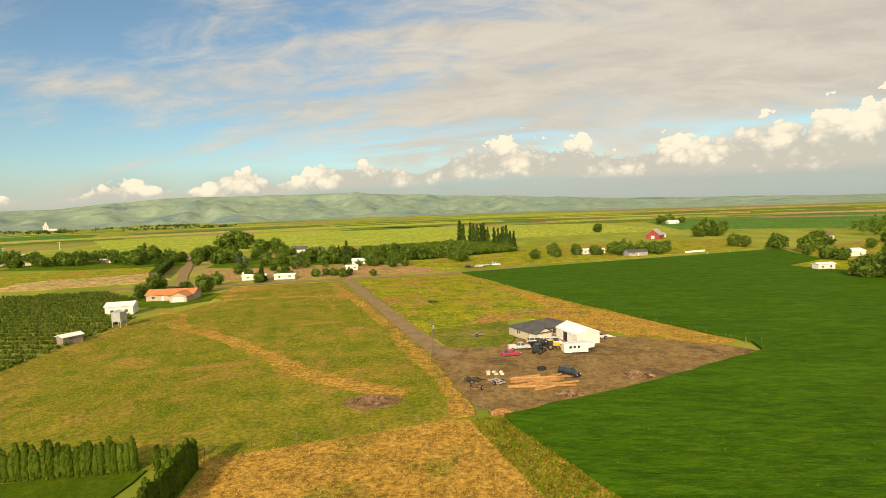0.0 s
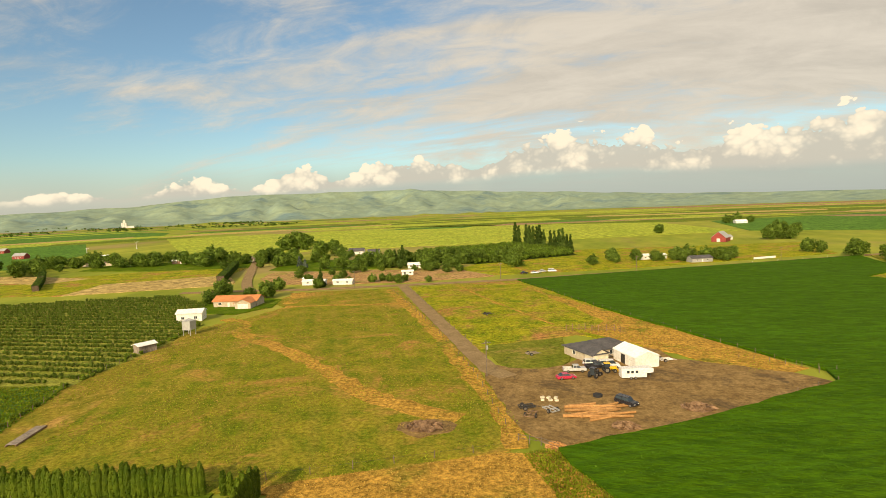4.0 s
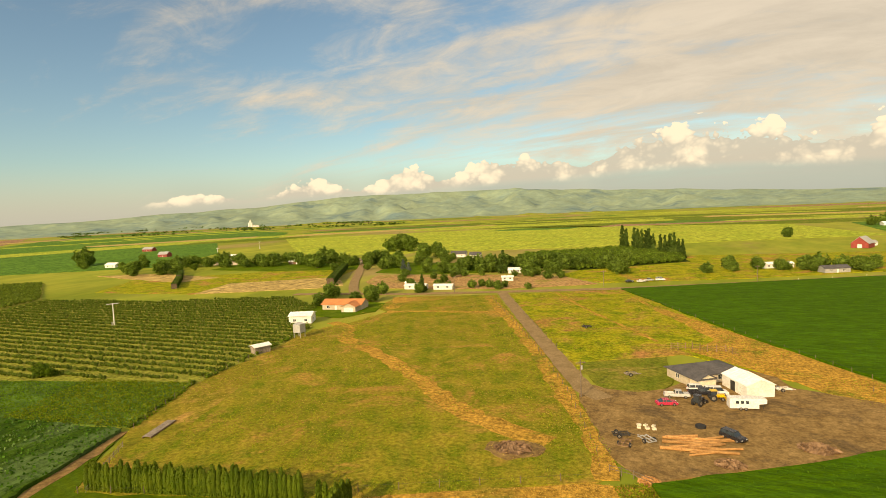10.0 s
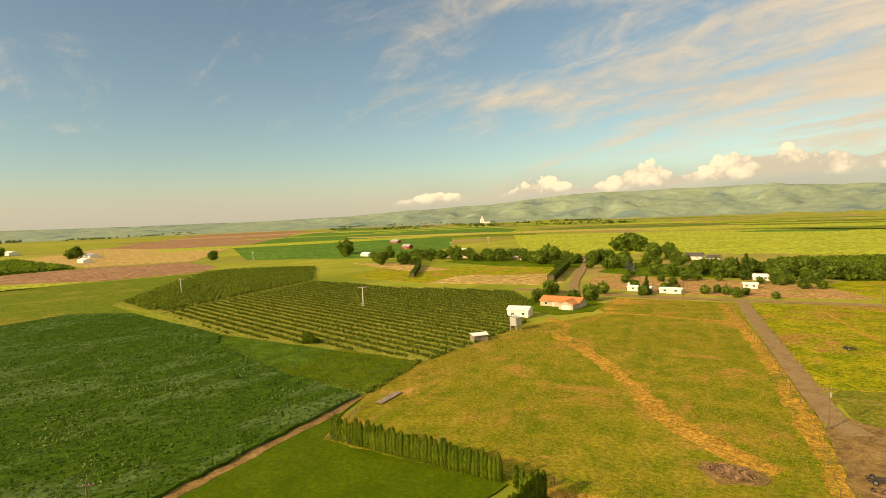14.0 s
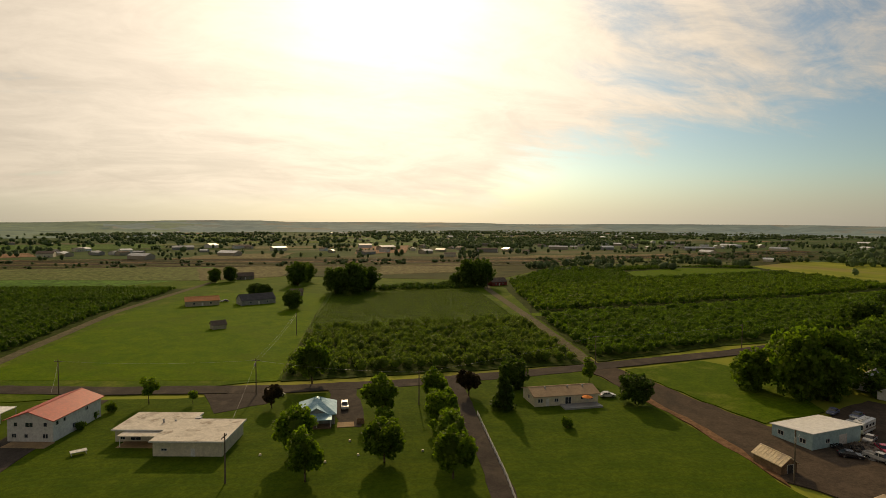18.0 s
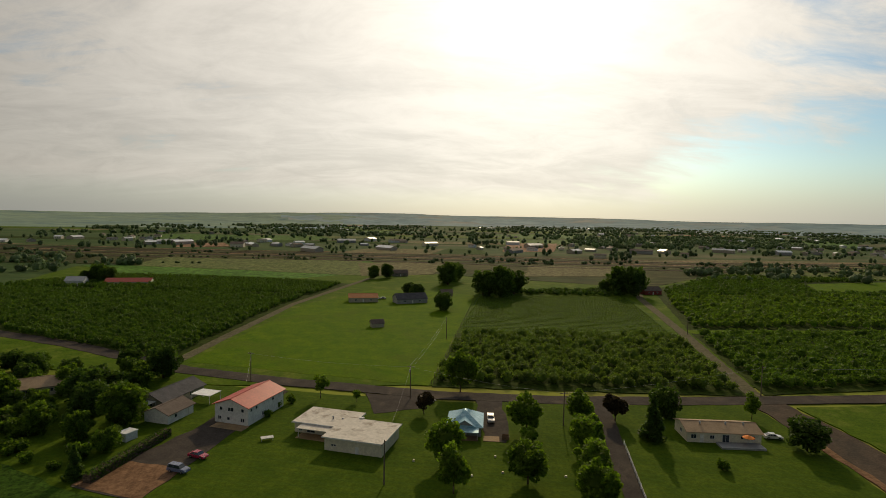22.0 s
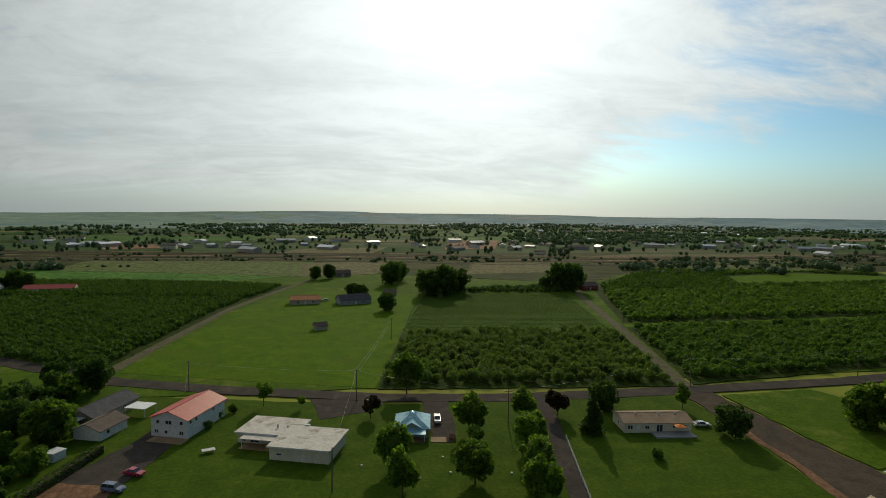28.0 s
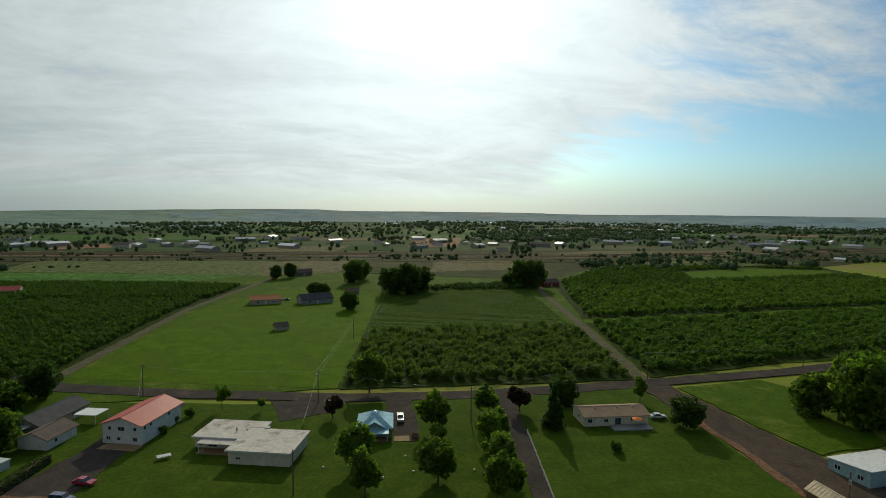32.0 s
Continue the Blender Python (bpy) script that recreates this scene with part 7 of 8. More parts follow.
part("wing_wall", Mesh().prism([(-7.4, 2.4), (-2.6, 2.4), (-5.0, 3.6)], -7.8, -4.0), CREAM, yard_house)
part("wing_roof", Mesh().prism([(-8.0, 2.3), (-5.0, 3.75), (-2.0, 2.3), (-2.0, 2.45), (-5.0, 3.92), (-8.0, 2.45)], -8.3, -2.0), SHINGLE, yard_house)
house("white_garage", 16.0, 145.6, -64, 10.0, 6.6, 2.9, 1.3, WHITE, WHITE_METAL, "white metal garage with an open dark doorway", "garage", over=0.2, ribs=1.0, front=[(3.0, 0, 2.4, 2.4, "garage"), (-0.6, 0, 2.2, 2.6, "open")])

# grain elevator far over the plain
el = thing("grain_elevator", pose(-1840, 2048, 0, 0, 0, 40) @ Matrix.Diagonal((0.62, 0.62, 0.8, 1)), "far white concrete grain elevator", "elevator")
for i in range(3):
    part("silo", Mesh().tube((i * 11 - 11, 0, 0), (i * 11 - 11, 0, 27), 5.6, 5.6, 20), WHITE, el)
part("head_house", Mesh().box(-8, 8, -4, 4, 27, 36).box(-3, 5, -3, 3, 36, 44), WHITE, el)
part("low_store", Mesh().box(18, 60, -10, 10, 0, 10), WHITE, el)

# valley houses, far
far_rng = random.Random(17)
WORKS = [(52, -852), (29, -1070), (-20, -985), (137, -1047), (213, -910), (280, -1016), (276, -899), (414, -936), (421, -903), (280, -856), (-208, -984), (-298, -1056), (-360, -871), (-408, -892), (-411, -827), (-1276, -1792), (-1502, -1861), (-337, -1429), (58, -2194), (-820, -2572), (-318, -2309), (606, -1001), (630, -995), (-817, -935), (-625, -908), (-538, -940), (-343, -957), (-245, -855), (-146, -842), (-829, -1365), (-279, -2379), (-15, -1369), (532, -980), (-778, -860), (-820, -865), (-255, -763), (155, -788)]
for i in range(190):
    if i < len(WORKS):
        x, y = WORKS[i]
    elif i < 110:
        u = far_rng.random()
        x, y = 650 - 1700 * u, -870 - far_rng.random() ** 1.7 * 330 - 60 * u
    elif i < 150:
        x, y = far_rng.uniform(-1900, 700), -far_rng.uniform(1250, 2500)
    else:
        x, y = -far_rng.uniform(620, 2600), far_rng.uniform(-1100, 40)
        if y > -0.12 * -x - 60:
            y -= 260
    big = far_rng.random() < (0.55 if i < len(WORKS) else 0.2)
    l, w, e = (far_rng.uniform(18, 36), far_rng.uniform(10, 15), far_rng.uniform(3.6, 5.5)) if big else (far_rng.uniform(11, 18), far_rng.uniform(8, 10), far_rng.uniform(2.8, 4.5))
    ob = thing("valley_building" if big else "valley_house", pose(x, y, 0, 0, 0, far_rng.uniform(0, 180)), "far pale shed in the valley" if big else "far small house in the valley", "building" if big else "house", "valley buildings")
    wm, rm = far_rng.choice([WHITE, CREAM, TAN_SIDING, GREY_SIDING]), far_rng.choice([WHITE_METAL, GREY_METAL, SHINGLE, BROWN_SHINGLE] if not big else [WHITE_METAL, GREY_METAL, GREY_METAL, BROWN_SHINGLE])
    part("wall", Mesh().box(-l / 2, l / 2, -w / 2, w / 2, 0, e).prism_x([(-w / 2, e), (w / 2, e), (0, e + w * 0.2)], -l / 2, l / 2), wm, ob)
    for s in (-1, 1):
        q = [(0, e + w * 0.2), (0, e + w * 0.2 + 0.2), (s * (w / 2 + 0.5), e), (s * (w / 2 + 0.5), e - 0.2)]
        part("roof_slope", Mesh().prism_x(q[::s], -l / 2 - 0.5, l / 2 + 0.5), rm, ob)
    for k in range(3 if i < 60 else 0):
        part("window", Mesh().box(-l / 4 + k * l / 4 - 0.6, -l / 4 + k * l / 4 + 0.6, w / 2, w / 2 + 0.05, 1.0, 2.2), GLASS, ob)


# ---- vehicles ----
TYRE = {}


def wheel(parent, x, y, r=0.34, w=0.22):
    if r not in TYRE:
        TYRE[r] = (Mesh().tube((0, -w / 2, 0), (0, w / 2, 0), r, r, 14).data("tyre", RUBBER), Mesh().tube((0, -w / 2 - 0.02, 0), (0, w / 2 + 0.02, 0), r * 0.55, r * 0.55, 10).data("rim", CHROME))
    t = part("tyre", TYRE[r][0], RUBBER, parent, at=pose(x, y, r))
    part("rim", TYRE[r][1], CHROME, t)


def tapered(profile, half, top_half, z_split):
    """A car body: a side profile of (x, z), narrowed towards its top."""
    m = Mesh()
    k = len(profile)
    z_top = max(z for _, z in profile)
    width = [half if z <= z_split else half + (top_half - half) * (z - z_split) / (z_top - z_split) for _, z in profile]
    m.v = [(x, -w, z) for (x, z), w in zip(profile, width)] + [(x, w, z) for (x, z), w in zip(profile, width)]
    m.f = [tuple(range(k)), tuple(reversed(range(k, 2 * k)))] + [(i, k + i, k + (i + 1) % k, (i + 1) % k) for i in range(k)]
    return m


CAR_SHAPES = {
    "car": (4.5, [(-2.25, 0.3), (2.2, 0.3), (2.25, 0.62), (2.05, 0.78), (1.0, 0.92), (-1.75, 0.95), (-2.2, 0.85)], [(1.0, 0.9), (0.35, 1.38), (-0.95, 1.42), (-1.75, 0.95)]),
    "suv": (4.7, [(-2.35, 0.35), (2.3, 0.35), (2.35, 0.75), (2.15, 0.95), (1.15, 1.05), (-2.3, 1.08)], [(1.15, 1.03), (0.6, 1.68), (-2.0, 1.70), (-2.3, 1.05)]),
    "pickup": (5.6, [(-2.8, 0.45), (2.75, 0.45), (2.8, 0.9), (2.6, 1.05), (1.5, 1.12), (-0.6, 1.15), (-0.62, 0.75), (-2.7, 0.75), (-2.72, 1.12), (-2.8, 1.12)], [(1.45, 1.1), (0.9, 1.72), (-0.4, 1.75), (-0.62, 1.12)]),
    "van": (5.2, [(-2.6, 0.35), (2.5, 0.35), (2.6, 0.8), (2.4, 1.0), (1.7, 1.15), (-2.55, 1.2)], [(1.7, 1.13), (1.0, 1.95), (-2.3, 2.0), (-2.55, 1.15)]),
}


def vehicle(kind, x, y, turn, paint, label, group="", z=0.12):
    length, low, high = CAR_SHAPES[kind]
    names = {"car": "car", "suv": "car", "pickup": "pickup_truck", "van": "van"}
    ob = thing(names[kind], pose(x, y, z, 0, 0, turn), label, "truck" if kind == "pickup" else kind if kind == "van" else "car", group)
    part("body", tapered(low, 0.9, 0.86, 0.8), paint, ob)
    if kind == "pickup":
        part("bed_side", Mesh().box(-2.75, -0.62, 0.78, 0.88, 0.7, 1.14), paint, ob)
        part("bed_side", Mesh().box(-2.75, -0.62, -0.88, -0.78, 0.7, 1.14), paint, ob)
    part("greenhouse", tapered(high, 0.85, 0.66, 0.9), GLASS, ob)
    tops = sorted(high, key=lambda p: p[1])[-2:]
    x0, x1 = min(t[0] for t in tops), max(t[0] for t in tops)
    part("roof", Mesh().box(x0 - 0.05, x1 + 0.05, -0.68, 0.68, tops[-1][1] - 0.05, tops[-1][1] + 0.03), paint, ob)
    for s in (-1, 1):
        for px in (x0 - 0.02, (x0 + x1) / 2):
            part("pillar", Mesh().box(px - 0.05, px + 0.05, s * 0.74 - 0.06, s * 0.74 + 0.06, 0.95, tops[-1][1] - 0.02), paint, ob)
        part("headlight", Mesh().box(length / 2 - 0.08, length / 2 + 0.015, s * 0.62 - 0.18, s * 0.62 + 0.18, 0.62, 0.78), WHITE, ob)
        part("tail_light", Mesh().box(-length / 2 - 0.02, -length / 2 + 0.06, s * 0.7 - 0.12, s * 0.7 + 0.12, 0.75, 0.95), PAINT_RED, ob)
        for px in (-length * 0.3, length * 0.31):
            wheel(ob, px, s * 0.82)
    part("bumper", Mesh().box(length / 2 - 0.02, length / 2 + 0.08, -0.85, 0.85, 0.38, 0.56), CHROME if kind == "pickup" else paint, ob)
    part("bumper", Mesh().box(-length / 2 - 0.08, -length / 2 + 0.02, -0.85, 0.85, 0.42, 0.6), CHROME if kind == "pickup" else paint, ob)
    return ob


vehicle("suv", 61.3, -107.0, 160, PAINT_BLUE, "grey-blue estate car parked on the court")
vehicle("car", 59.8, -114.0, 158, PAINT_RED, "deep red sedan parked on the court")
vehicle("pickup", -10.2, -137.0, 84, PAINT_WHITE, "white pickup parked beside the blue-roofed house", z=0.1)
vehicle("car", -82.2, -124.5, 170, PAINT_WHITE, "white car parked beside the bungalow", z=0.05)
vehicle("pickup", 0.6, 136.4, 10, PAINT_SILVER, "silver pickup parked in the dirt yard")
vehicle("car", -1.5, 130.6, 20, PAINT_RED, "red coupe parked in the dirt yard")
vehicle("suv", 5.2, 142.2, 15, PAINT_WHITE, "white estate car beside the house")
vehicle("van", 9.0, 140.6, 10, PAINT_WHITE, "white van beside the garage")
vehicle("pickup", 5.8, 139.4, 12, PAINT_BLACK, "black pickup among parked cars")
vehicle("suv", 10.4, 114.8, -42, PAINT_BLACK, "black off-road car beside the logs")
vehicle("pickup", -101.5, -20.5, 92, PAINT_RED, "red and white pickup beside the shop", z=0.15)
vehicle("car", -126, 3.5, 15, PAINT_WHITE, "white car behind the shop", z=0.15)
for x, y, tn, k, p, lab in ((-130, -95, 20, "car", PAINT_BLUE, "old blue car at the lawn edge"), (-133, -91, 15, "car", PAINT_BLUE, "blue car under the trees"), (-128, -88, 10, "pickup", PAINT_WHITE, "white pickup under the trees"), (-117, -74, 60, "car", PAINT_RED, "wrecked red car among junk"), (-111, -71, 95, "pickup", PAINT_SILVER, "rusty flatbed among junk"), (-120, -79, 20, "car", PAINT_SILVER, "wrecked grey car among junk"), (-107, -74, 140, "car", PAINT_BLACK, "wrecked dark car among junk"), (-131, -67, 20, "pickup", PAINT_RED, "faded red truck behind the barn"), (-137, -74, 30, "car", PAINT_SILVER, "pale green car under a cover"), (-24, 328, 20, "car", PAINT_BLACK, "dark car by the roadside"), (-18, 329, 15, "car", PAINT_WHITE, "white car by the roadside"), (-14, 333, 40, "pickup", PAINT_SILVER, "old pickup among clutter"), (-8, 336, 10, "van", PAINT_WHITE, "white van among clutter"), (-160, -126, 15, "car", PAINT_BLUE, "dark car behind the trees"), (36, -351, 5, "van", PAINT_WHITE, "white van by the farmhouse"), (31, -352, 5, "car", PAINT_BLACK, "dark car by the farmhouse"), (-165, -117, 40, "car", PAINT_WHITE, "white car behind the trees")):
    vehicle(k, x, y, tn, p, lab)


def motorhome(x, y, turn, label, length=9.0):
    ob = thing("motorhome", pose(x, y, 0.1, 0, 0, turn), label, "motorhome", "motorhomes")
    h = length / 2
    part("body", tapered([(-h, 0.5), (h, 0.5), (h + 0.1, 1.3), (h - 0.25, 2.9), (-h, 3.0)], 1.22, 1.18, 1.3), PAINT_WHITE, ob)
    part("windscreen", Mesh().prism([(h + 0.04, 1.5), (h + 0.12, 1.5), (h - 0.06, 2.4), (h - 0.14, 2.4)], -1.1, 1.1), GLASS, ob)
    for s in (-1, 1):
        for px in (-h * 0.6, -h * 0.1, h * 0.45):
            part("window", Mesh().box(px - 0.5, px + 0.5, s * 1.225 - 0.02, s * 1.225 + 0.02, 1.7, 2.3), GLASS, ob)
        part("stripe", Mesh().box(-h + 0.1, h - 0.1, s * 1.225 - 0.012, s * 1.225 + 0.012, 1.1, 1.3), BROWN_WOOD, ob)
        for px in (-h * 0.5, h * 0.6):
            wheel(ob, px, s * 1.05, 0.45, 0.26)
    for px in (-h * 0.5, 0.3, h * 0.5):
        part("roof_unit", Mesh().box(px - 0.4, px + 0.4, -0.35, 0.35, 2.95, 3.22), WHITE, ob)
    part("bumper", Mesh().box(h + 0.02, h + 0.22, -1.15, 1.15, 0.5, 0.8), CHROME, ob)


motorhome(-114.6, -62.4, 4, "cream motorhome parked beside the old barn")
motorhome(-141.2, -42.4, 12, "white motorhome at the end of the concrete yard", 7.5)
motorhome(-124.5, -83.5, 15, "old white camper behind the teal workshop", 7.0)
motorhome(-131.5, -72.0, 10, "small white camper behind the barn", 4.6)

tr = thing("horse_trailer", pose(14.2, 132.6, 0.1, 0, 0, 12), "white gooseneck horse trailer with dark windows", "trailer")
part("body", tapered([(-3.4, 0.5), (2.4, 0.5), (2.4, 1.4), (3.9, 1.6), (4.0, 2.4), (3.4, 2.6), (-3.4, 2.6)], 1.15, 1.08, 2.0), PAINT_WHITE, tr)
for s in (-1, 1):
    for px in (-1.9, -0.9, 0.1):
        part("window", Mesh().box(px - 0.3, px + 0.3, s * 1.14 - 0.03, s * 1.14 + 0.03, 1.5, 2.1), GLASS, tr)
    for px in (-1.2, -0.2):
        wheel(tr, px, s * 1.05, 0.36, 0.22)
part("hitch", Mesh().tube((3.6, 0, 1.6), (3.6, 0, 0.0), 0.08, 0.06), DARK_METAL, tr)
for s, px in ((1, 0.2), (-1, 0.0)):
    ob = thing("farm_tractor", pose(5.0 if s < 0 else 8.6, 132.4 if s < 0 else 136.6, 0.1, 0, 0, 60 if s < 0 else 15), "dark green tractor with big rear tyres" if s < 0 else "yellow loader tractor beside the garage", "tractor", "tractors")
    paint = PAINT_BLACK if s < 0 else PAINT_YELLOW
    part("hood", Mesh().box(0.2, 1.9, -0.4, 0.4, 0.8, 1.45), paint, ob)
    part("cab", Mesh().box(-1.0, 0.2, -0.6, 0.6, 0.8, 2.3), GLASS, ob)
    part("cab_roof", Mesh().box(-1.1, 0.35, -0.7, 0.7, 2.3, 2.42), paint, ob)
    part("bucket", Mesh().prism([(2.2, 0.1), (2.9, 0.1), (2.4, 0.8), (2.2, 0.8)], -0.9, 0.9), paint, ob)
    for q in (-1, 1):
        wheel(ob, -0.6, q * 0.8, 0.75, 0.4)
        wheel(ob, 1.4, q * 0.7, 0.45, 0.3)
        part("loader_arm", Mesh().tube((0.0, q * 0.65, 1.4), (2.3, q * 0.65, 0.5), 0.07, 0.07), paint, ob)


# ---- poles and wires ----
def pole(x, y, h=10.2, arm=0.0, lamp=False, label="weathered wooden utility pole"):
    ob = thing("utility_pole", pose(x, y, 0, 0, 0, arm), label, "utility pole", "utility poles")
    part("post", Mesh().tube((0, 0, -0.3), (0, 0, h), 0.17, 0.11, 10), POLE_WOOD, ob)
    part("crossarm", Mesh().box(-1.2, 1.2, -0.18, -0.08, h - 0.75, h - 0.6), POLE_WOOD, ob)
    for px in (-1.05, -0.4, 0.4, 1.05):
        part("insulator", Mesh().tube((px, -0.13, h - 0.6), (px, -0.13, h - 0.4), 0.05, 0.04, 6), GREY_METAL, ob)
    if lamp:
        part("transformer", Mesh().tube((0.32, 0, h - 2.3), (0.32, 0, h - 1.4), 0.24, 0.24, 12), GREY_METAL, ob)
    return ob


pole(-20.3, 131.0, 9.0, 30, True)
for x, y, h, a, l in ((64.5, -171.5, 10, -20, False), (12.0, -155.0, 10.5, -15, True), (17.2, -101.0, 9.5, 70, False), (-4.0, -237.0, 10, 78, False), (-29.5, -133.5, 9.5, 10, False), (-85.0, -69.0, 10.2, 40, True), (-87.5, 16.5, 9.5, 60, False), (-101, -158.5, 10, 5, False), (-150, -372, 9, 5, False), (-170, -161.5, 10, 5, False), (-36, 310, 9, 20, False), (-112, 281, 9, 20, False), (-124, -252, 9, 0, False), (40, 334, 9, 20, False), (130, 376, 9, 20, False)):
    pole(x, y, h, a, l)


def wire(a, b, sag=0.8):
    cu = bpy.data.curves.new("power_line", "CURVE")
    cu.dimensions, cu.bevel_depth, cu.bevel_resolution = "3D", 0.016, 1
    sp = cu.splines.new("POLY")
    sp.points.add(12)
    for i in range(13):
        u = i / 12
        p = Vector(a).lerp(Vector(b), u)
        sp.points[i].co = (p.x, p.y, p.z - sag * 4 * u * (1 - u), 1)
    cu.materials.append(GREY_METAL)
    tagged(new("power_line", cu), "thin sagging power line between poles", "power line", "power lines")


for a, b in (((12, -155, 9.9), (17.2, -101, 9.0)), ((12.6, -155, 9.8), (-3.6, -237, 9.4)), ((11.4, -155, 9.8), (-4.4, -237, 9.4)), ((64.5, -171.5, 9.4), (12, -155, 9.9)), ((64.5, -171.5, 9.2), (60.0, -151, 6.2)), ((-85, -69, 9.5), (-100, -80, 4.0)), ((12, -155, 9.9), (-29.5, -133.5, 8.9)), ((-101, -158.5, 9.4), (-29.5, -133.5, 8.9)), ((-101, -158.5, 9.4), (-170, -161.5, 9.4))):
    wire(a, b)


def wind_machine(x, y, turn, h=9.5):
    ob = thing("wind_machine", pose(x, y, 0, 0, 0, turn), "white frost fan mast standing in the orchard", "wind machine", "wind machines")
    part("mast", Mesh().tube((0, 0, 0), (0, 0, h), 0.28, 0.18, 10), WHITE, ob)
    part("hub", Mesh().box(-0.35, 0.35, -0.35, 0.35, h, h + 0.5), WHITE, ob)
    for s in (-1, 1):
        part("blade", Mesh().box(min(0, s * 2.4), max(0, s * 2.4), 0.36, 0.42, h + 0.12, h + 0.38), WHITE, ob)
    part("engine_box", Mesh().box(-0.9, 0.9, 0.5, 1.6, 0, 1.2), GREY_METAL, ob)


for x, y, t in ((-233.7, 170.4, 60), (-640, 300, 20), (-520, 520, 20), (-560, 640, 20), (-900, 0, 20), (-720, -40, 20), (-385, 130, 30)):
    wind_machine(x, y, t)


# ---- fences and hedges ----
POST = Mesh().tube((0, 0, -0.2), (0, 0, 1.35), 0.08, 0.07, 7).data("fence_post", POLE_WOOD)


def fence(points, gap, label, rails=0, post=None, rail_mat=None, height=1.2, lean=4.0):
    post = post or POST
    x0, y0 = points[0]
    ob = thing("fence", pose(x0, y0, 0), label, "fence", "fences")
    rng = random.Random(int(x0 * 7 + y0))
    for (ax, ay), (bx, by) in zip(points, points[1:]):
        d = math.hypot(bx - ax, by - ay)
        k = max(1, int(d / gap))
        for i in range(k):
            u = i / k
            part("post", post, POLE_WOOD, ob, at=pose(ax + (bx - ax) * u - x0, ay + (by - ay) * u - y0, 0, rng.uniform(-lean, lean), rng.uniform(-lean, lean), rng.uniform(0, 90)))
        for r in range(rails):
            z = height * (r + 1) / (rails + 0.2)
            thick = 0.012 if rail_mat is DARK_METAL and height <= 1.2 and gap > 4 else 0.05
            part("rail", Mesh().tube((ax - x0, ay - y0, z), (bx - x0, by - y0, z), thick, thick, 6), rail_mat or POLE_WOOD, ob)
    return ob


CORRAL_POST = Mesh().tube((0, 0, -0.2), (0, 0, 2.3), 0.14, 0.12, 7).data("fence_post", BROWN_WOOD)
WHITE_POST = Mesh().box(-0.07, 0.07, -0.07, 0.07, -0.2, 1.25).data("fence_post", WHITE)
fence([(-88, 270), (-44, 180), (-24, 134), (-13, 102), (-11, 92)], 5.5, "weathered fence posts along the drive", 1, None, DARK_METAL)
fence([(-81, 274), (-38, 182), (-26, 156)], 7.0, "weathered fence posts along the meadow", 1, None, DARK_METAL)
fence([(-26, 299), (10, 226), (56, 141), (57, 134), (40, 121)], 6.0, "fence posts beside the wheat", 1, None, DARK_METAL)
fence([(-111, 84), (-124, 112), (-130, 150), (-137, 184)], 5.0, "old fence posts beside the orchard", 1, None, DARK_METAL)
fence([(-94, 60), (-54, 73), (-11, 92)], 6.0, "old fence across the dry grass", 1, None, DARK_METAL)
fence([(-1, 181), (5, 182), (9, 180), (14, 181), (17, 177)], 2.0, "dark wooden corral panels", 3, CORRAL_POST, BROWN_WOOD, 1.9)
fence([(-10, 95), (-6, 94), (-3, 92)], 2.0, "broken wooden corner fence", 2, None, POLE_WOOD, 1.3)
fence([(-41.4, -121), (-38, -106), (-33.5, -86), (-28, -66)], 2.4, "white rail fence along the driveway", 2, WHITE_POST, WHITE, 1.15, 0.5)
fence([(-92, -44), (-95, -30), (-98.5, -18)], 2.8, "dark pipe rail along the concrete", 1, None, DARK_METAL, 1.2, 0.5)
fence([(5, -170), (-14, -270), (-33, -374)], 7.0, "fence posts along the pasture", 1, None, DARK_METAL)
fence([(-170, -74), (-206, -86)], 3.0, "garden fence by the playground", 2, None, OLD_WOOD)
fence([(-104, 76), (-97, 66), (-92, 60)], 2.2, "wooden gate fence at the hedge end", 2, None, OLD_WOOD, 1.2)
fence([(60, 142), (42, 152), (38, 150)], 3.0, "old fence posts in the dry corner", 0)


def column_mesh(height, radius, seed, mat):
    """One narrow shrub: a tapering ragged body with leaf sprays."""
    rng = np.random.default_rng(seed)
    rings = []
    for u in np.linspace(0, 1, 10):
        r = radius * (0.8 + 0.25 * u / 0.4 if u < 0.4 else 1.05 * math.sqrt(max(1 - ((u - 0.4) / 0.61) ** 2, 0.01)))
        rings.append([(math.cos(2 * math.pi * i / 12) * r * rng.uniform(0.8, 1.12), math.sin(2 * math.pi * i / 12) * r * rng.uniform(0.8, 1.12), u * height + rng.uniform(-0.1, 0.1)) for i in range(12)])
    core = Mesh().rings(rings)
    k = 260
    u, w = rng.uniform(0, 1, size=k), rng.uniform(0, 2 * math.pi, size=k)
    r = radius * np.where(u < 0.4, 0.95, 1.05 * np.sqrt(np.maximum(1 - ((u - 0.4) / 0.61) ** 2, 0.01)))
    v, f = leaf_cards(np.stack([np.cos(w) * r, np.sin(w) * r, 0.1 + u * height], 1), 0.24, rng, 3.0)
    me = bpy.data.meshes.new("column")
    base = len(v)
    me.from_pydata(v.tolist() + core.v, [], f + [tuple(base + i for i in q) for q in core.f])
    me.materials.append(mat)
    return me


COLUMNS = [column_mesh(5.0, 0.55, s, LEAF_HEDGE) for s in (1, 2, 3, 4)]
SMALL_COLUMNS = [column_mesh(2.6, 0.5, s, LEAF_HEDGE) for s in (5, 6)]


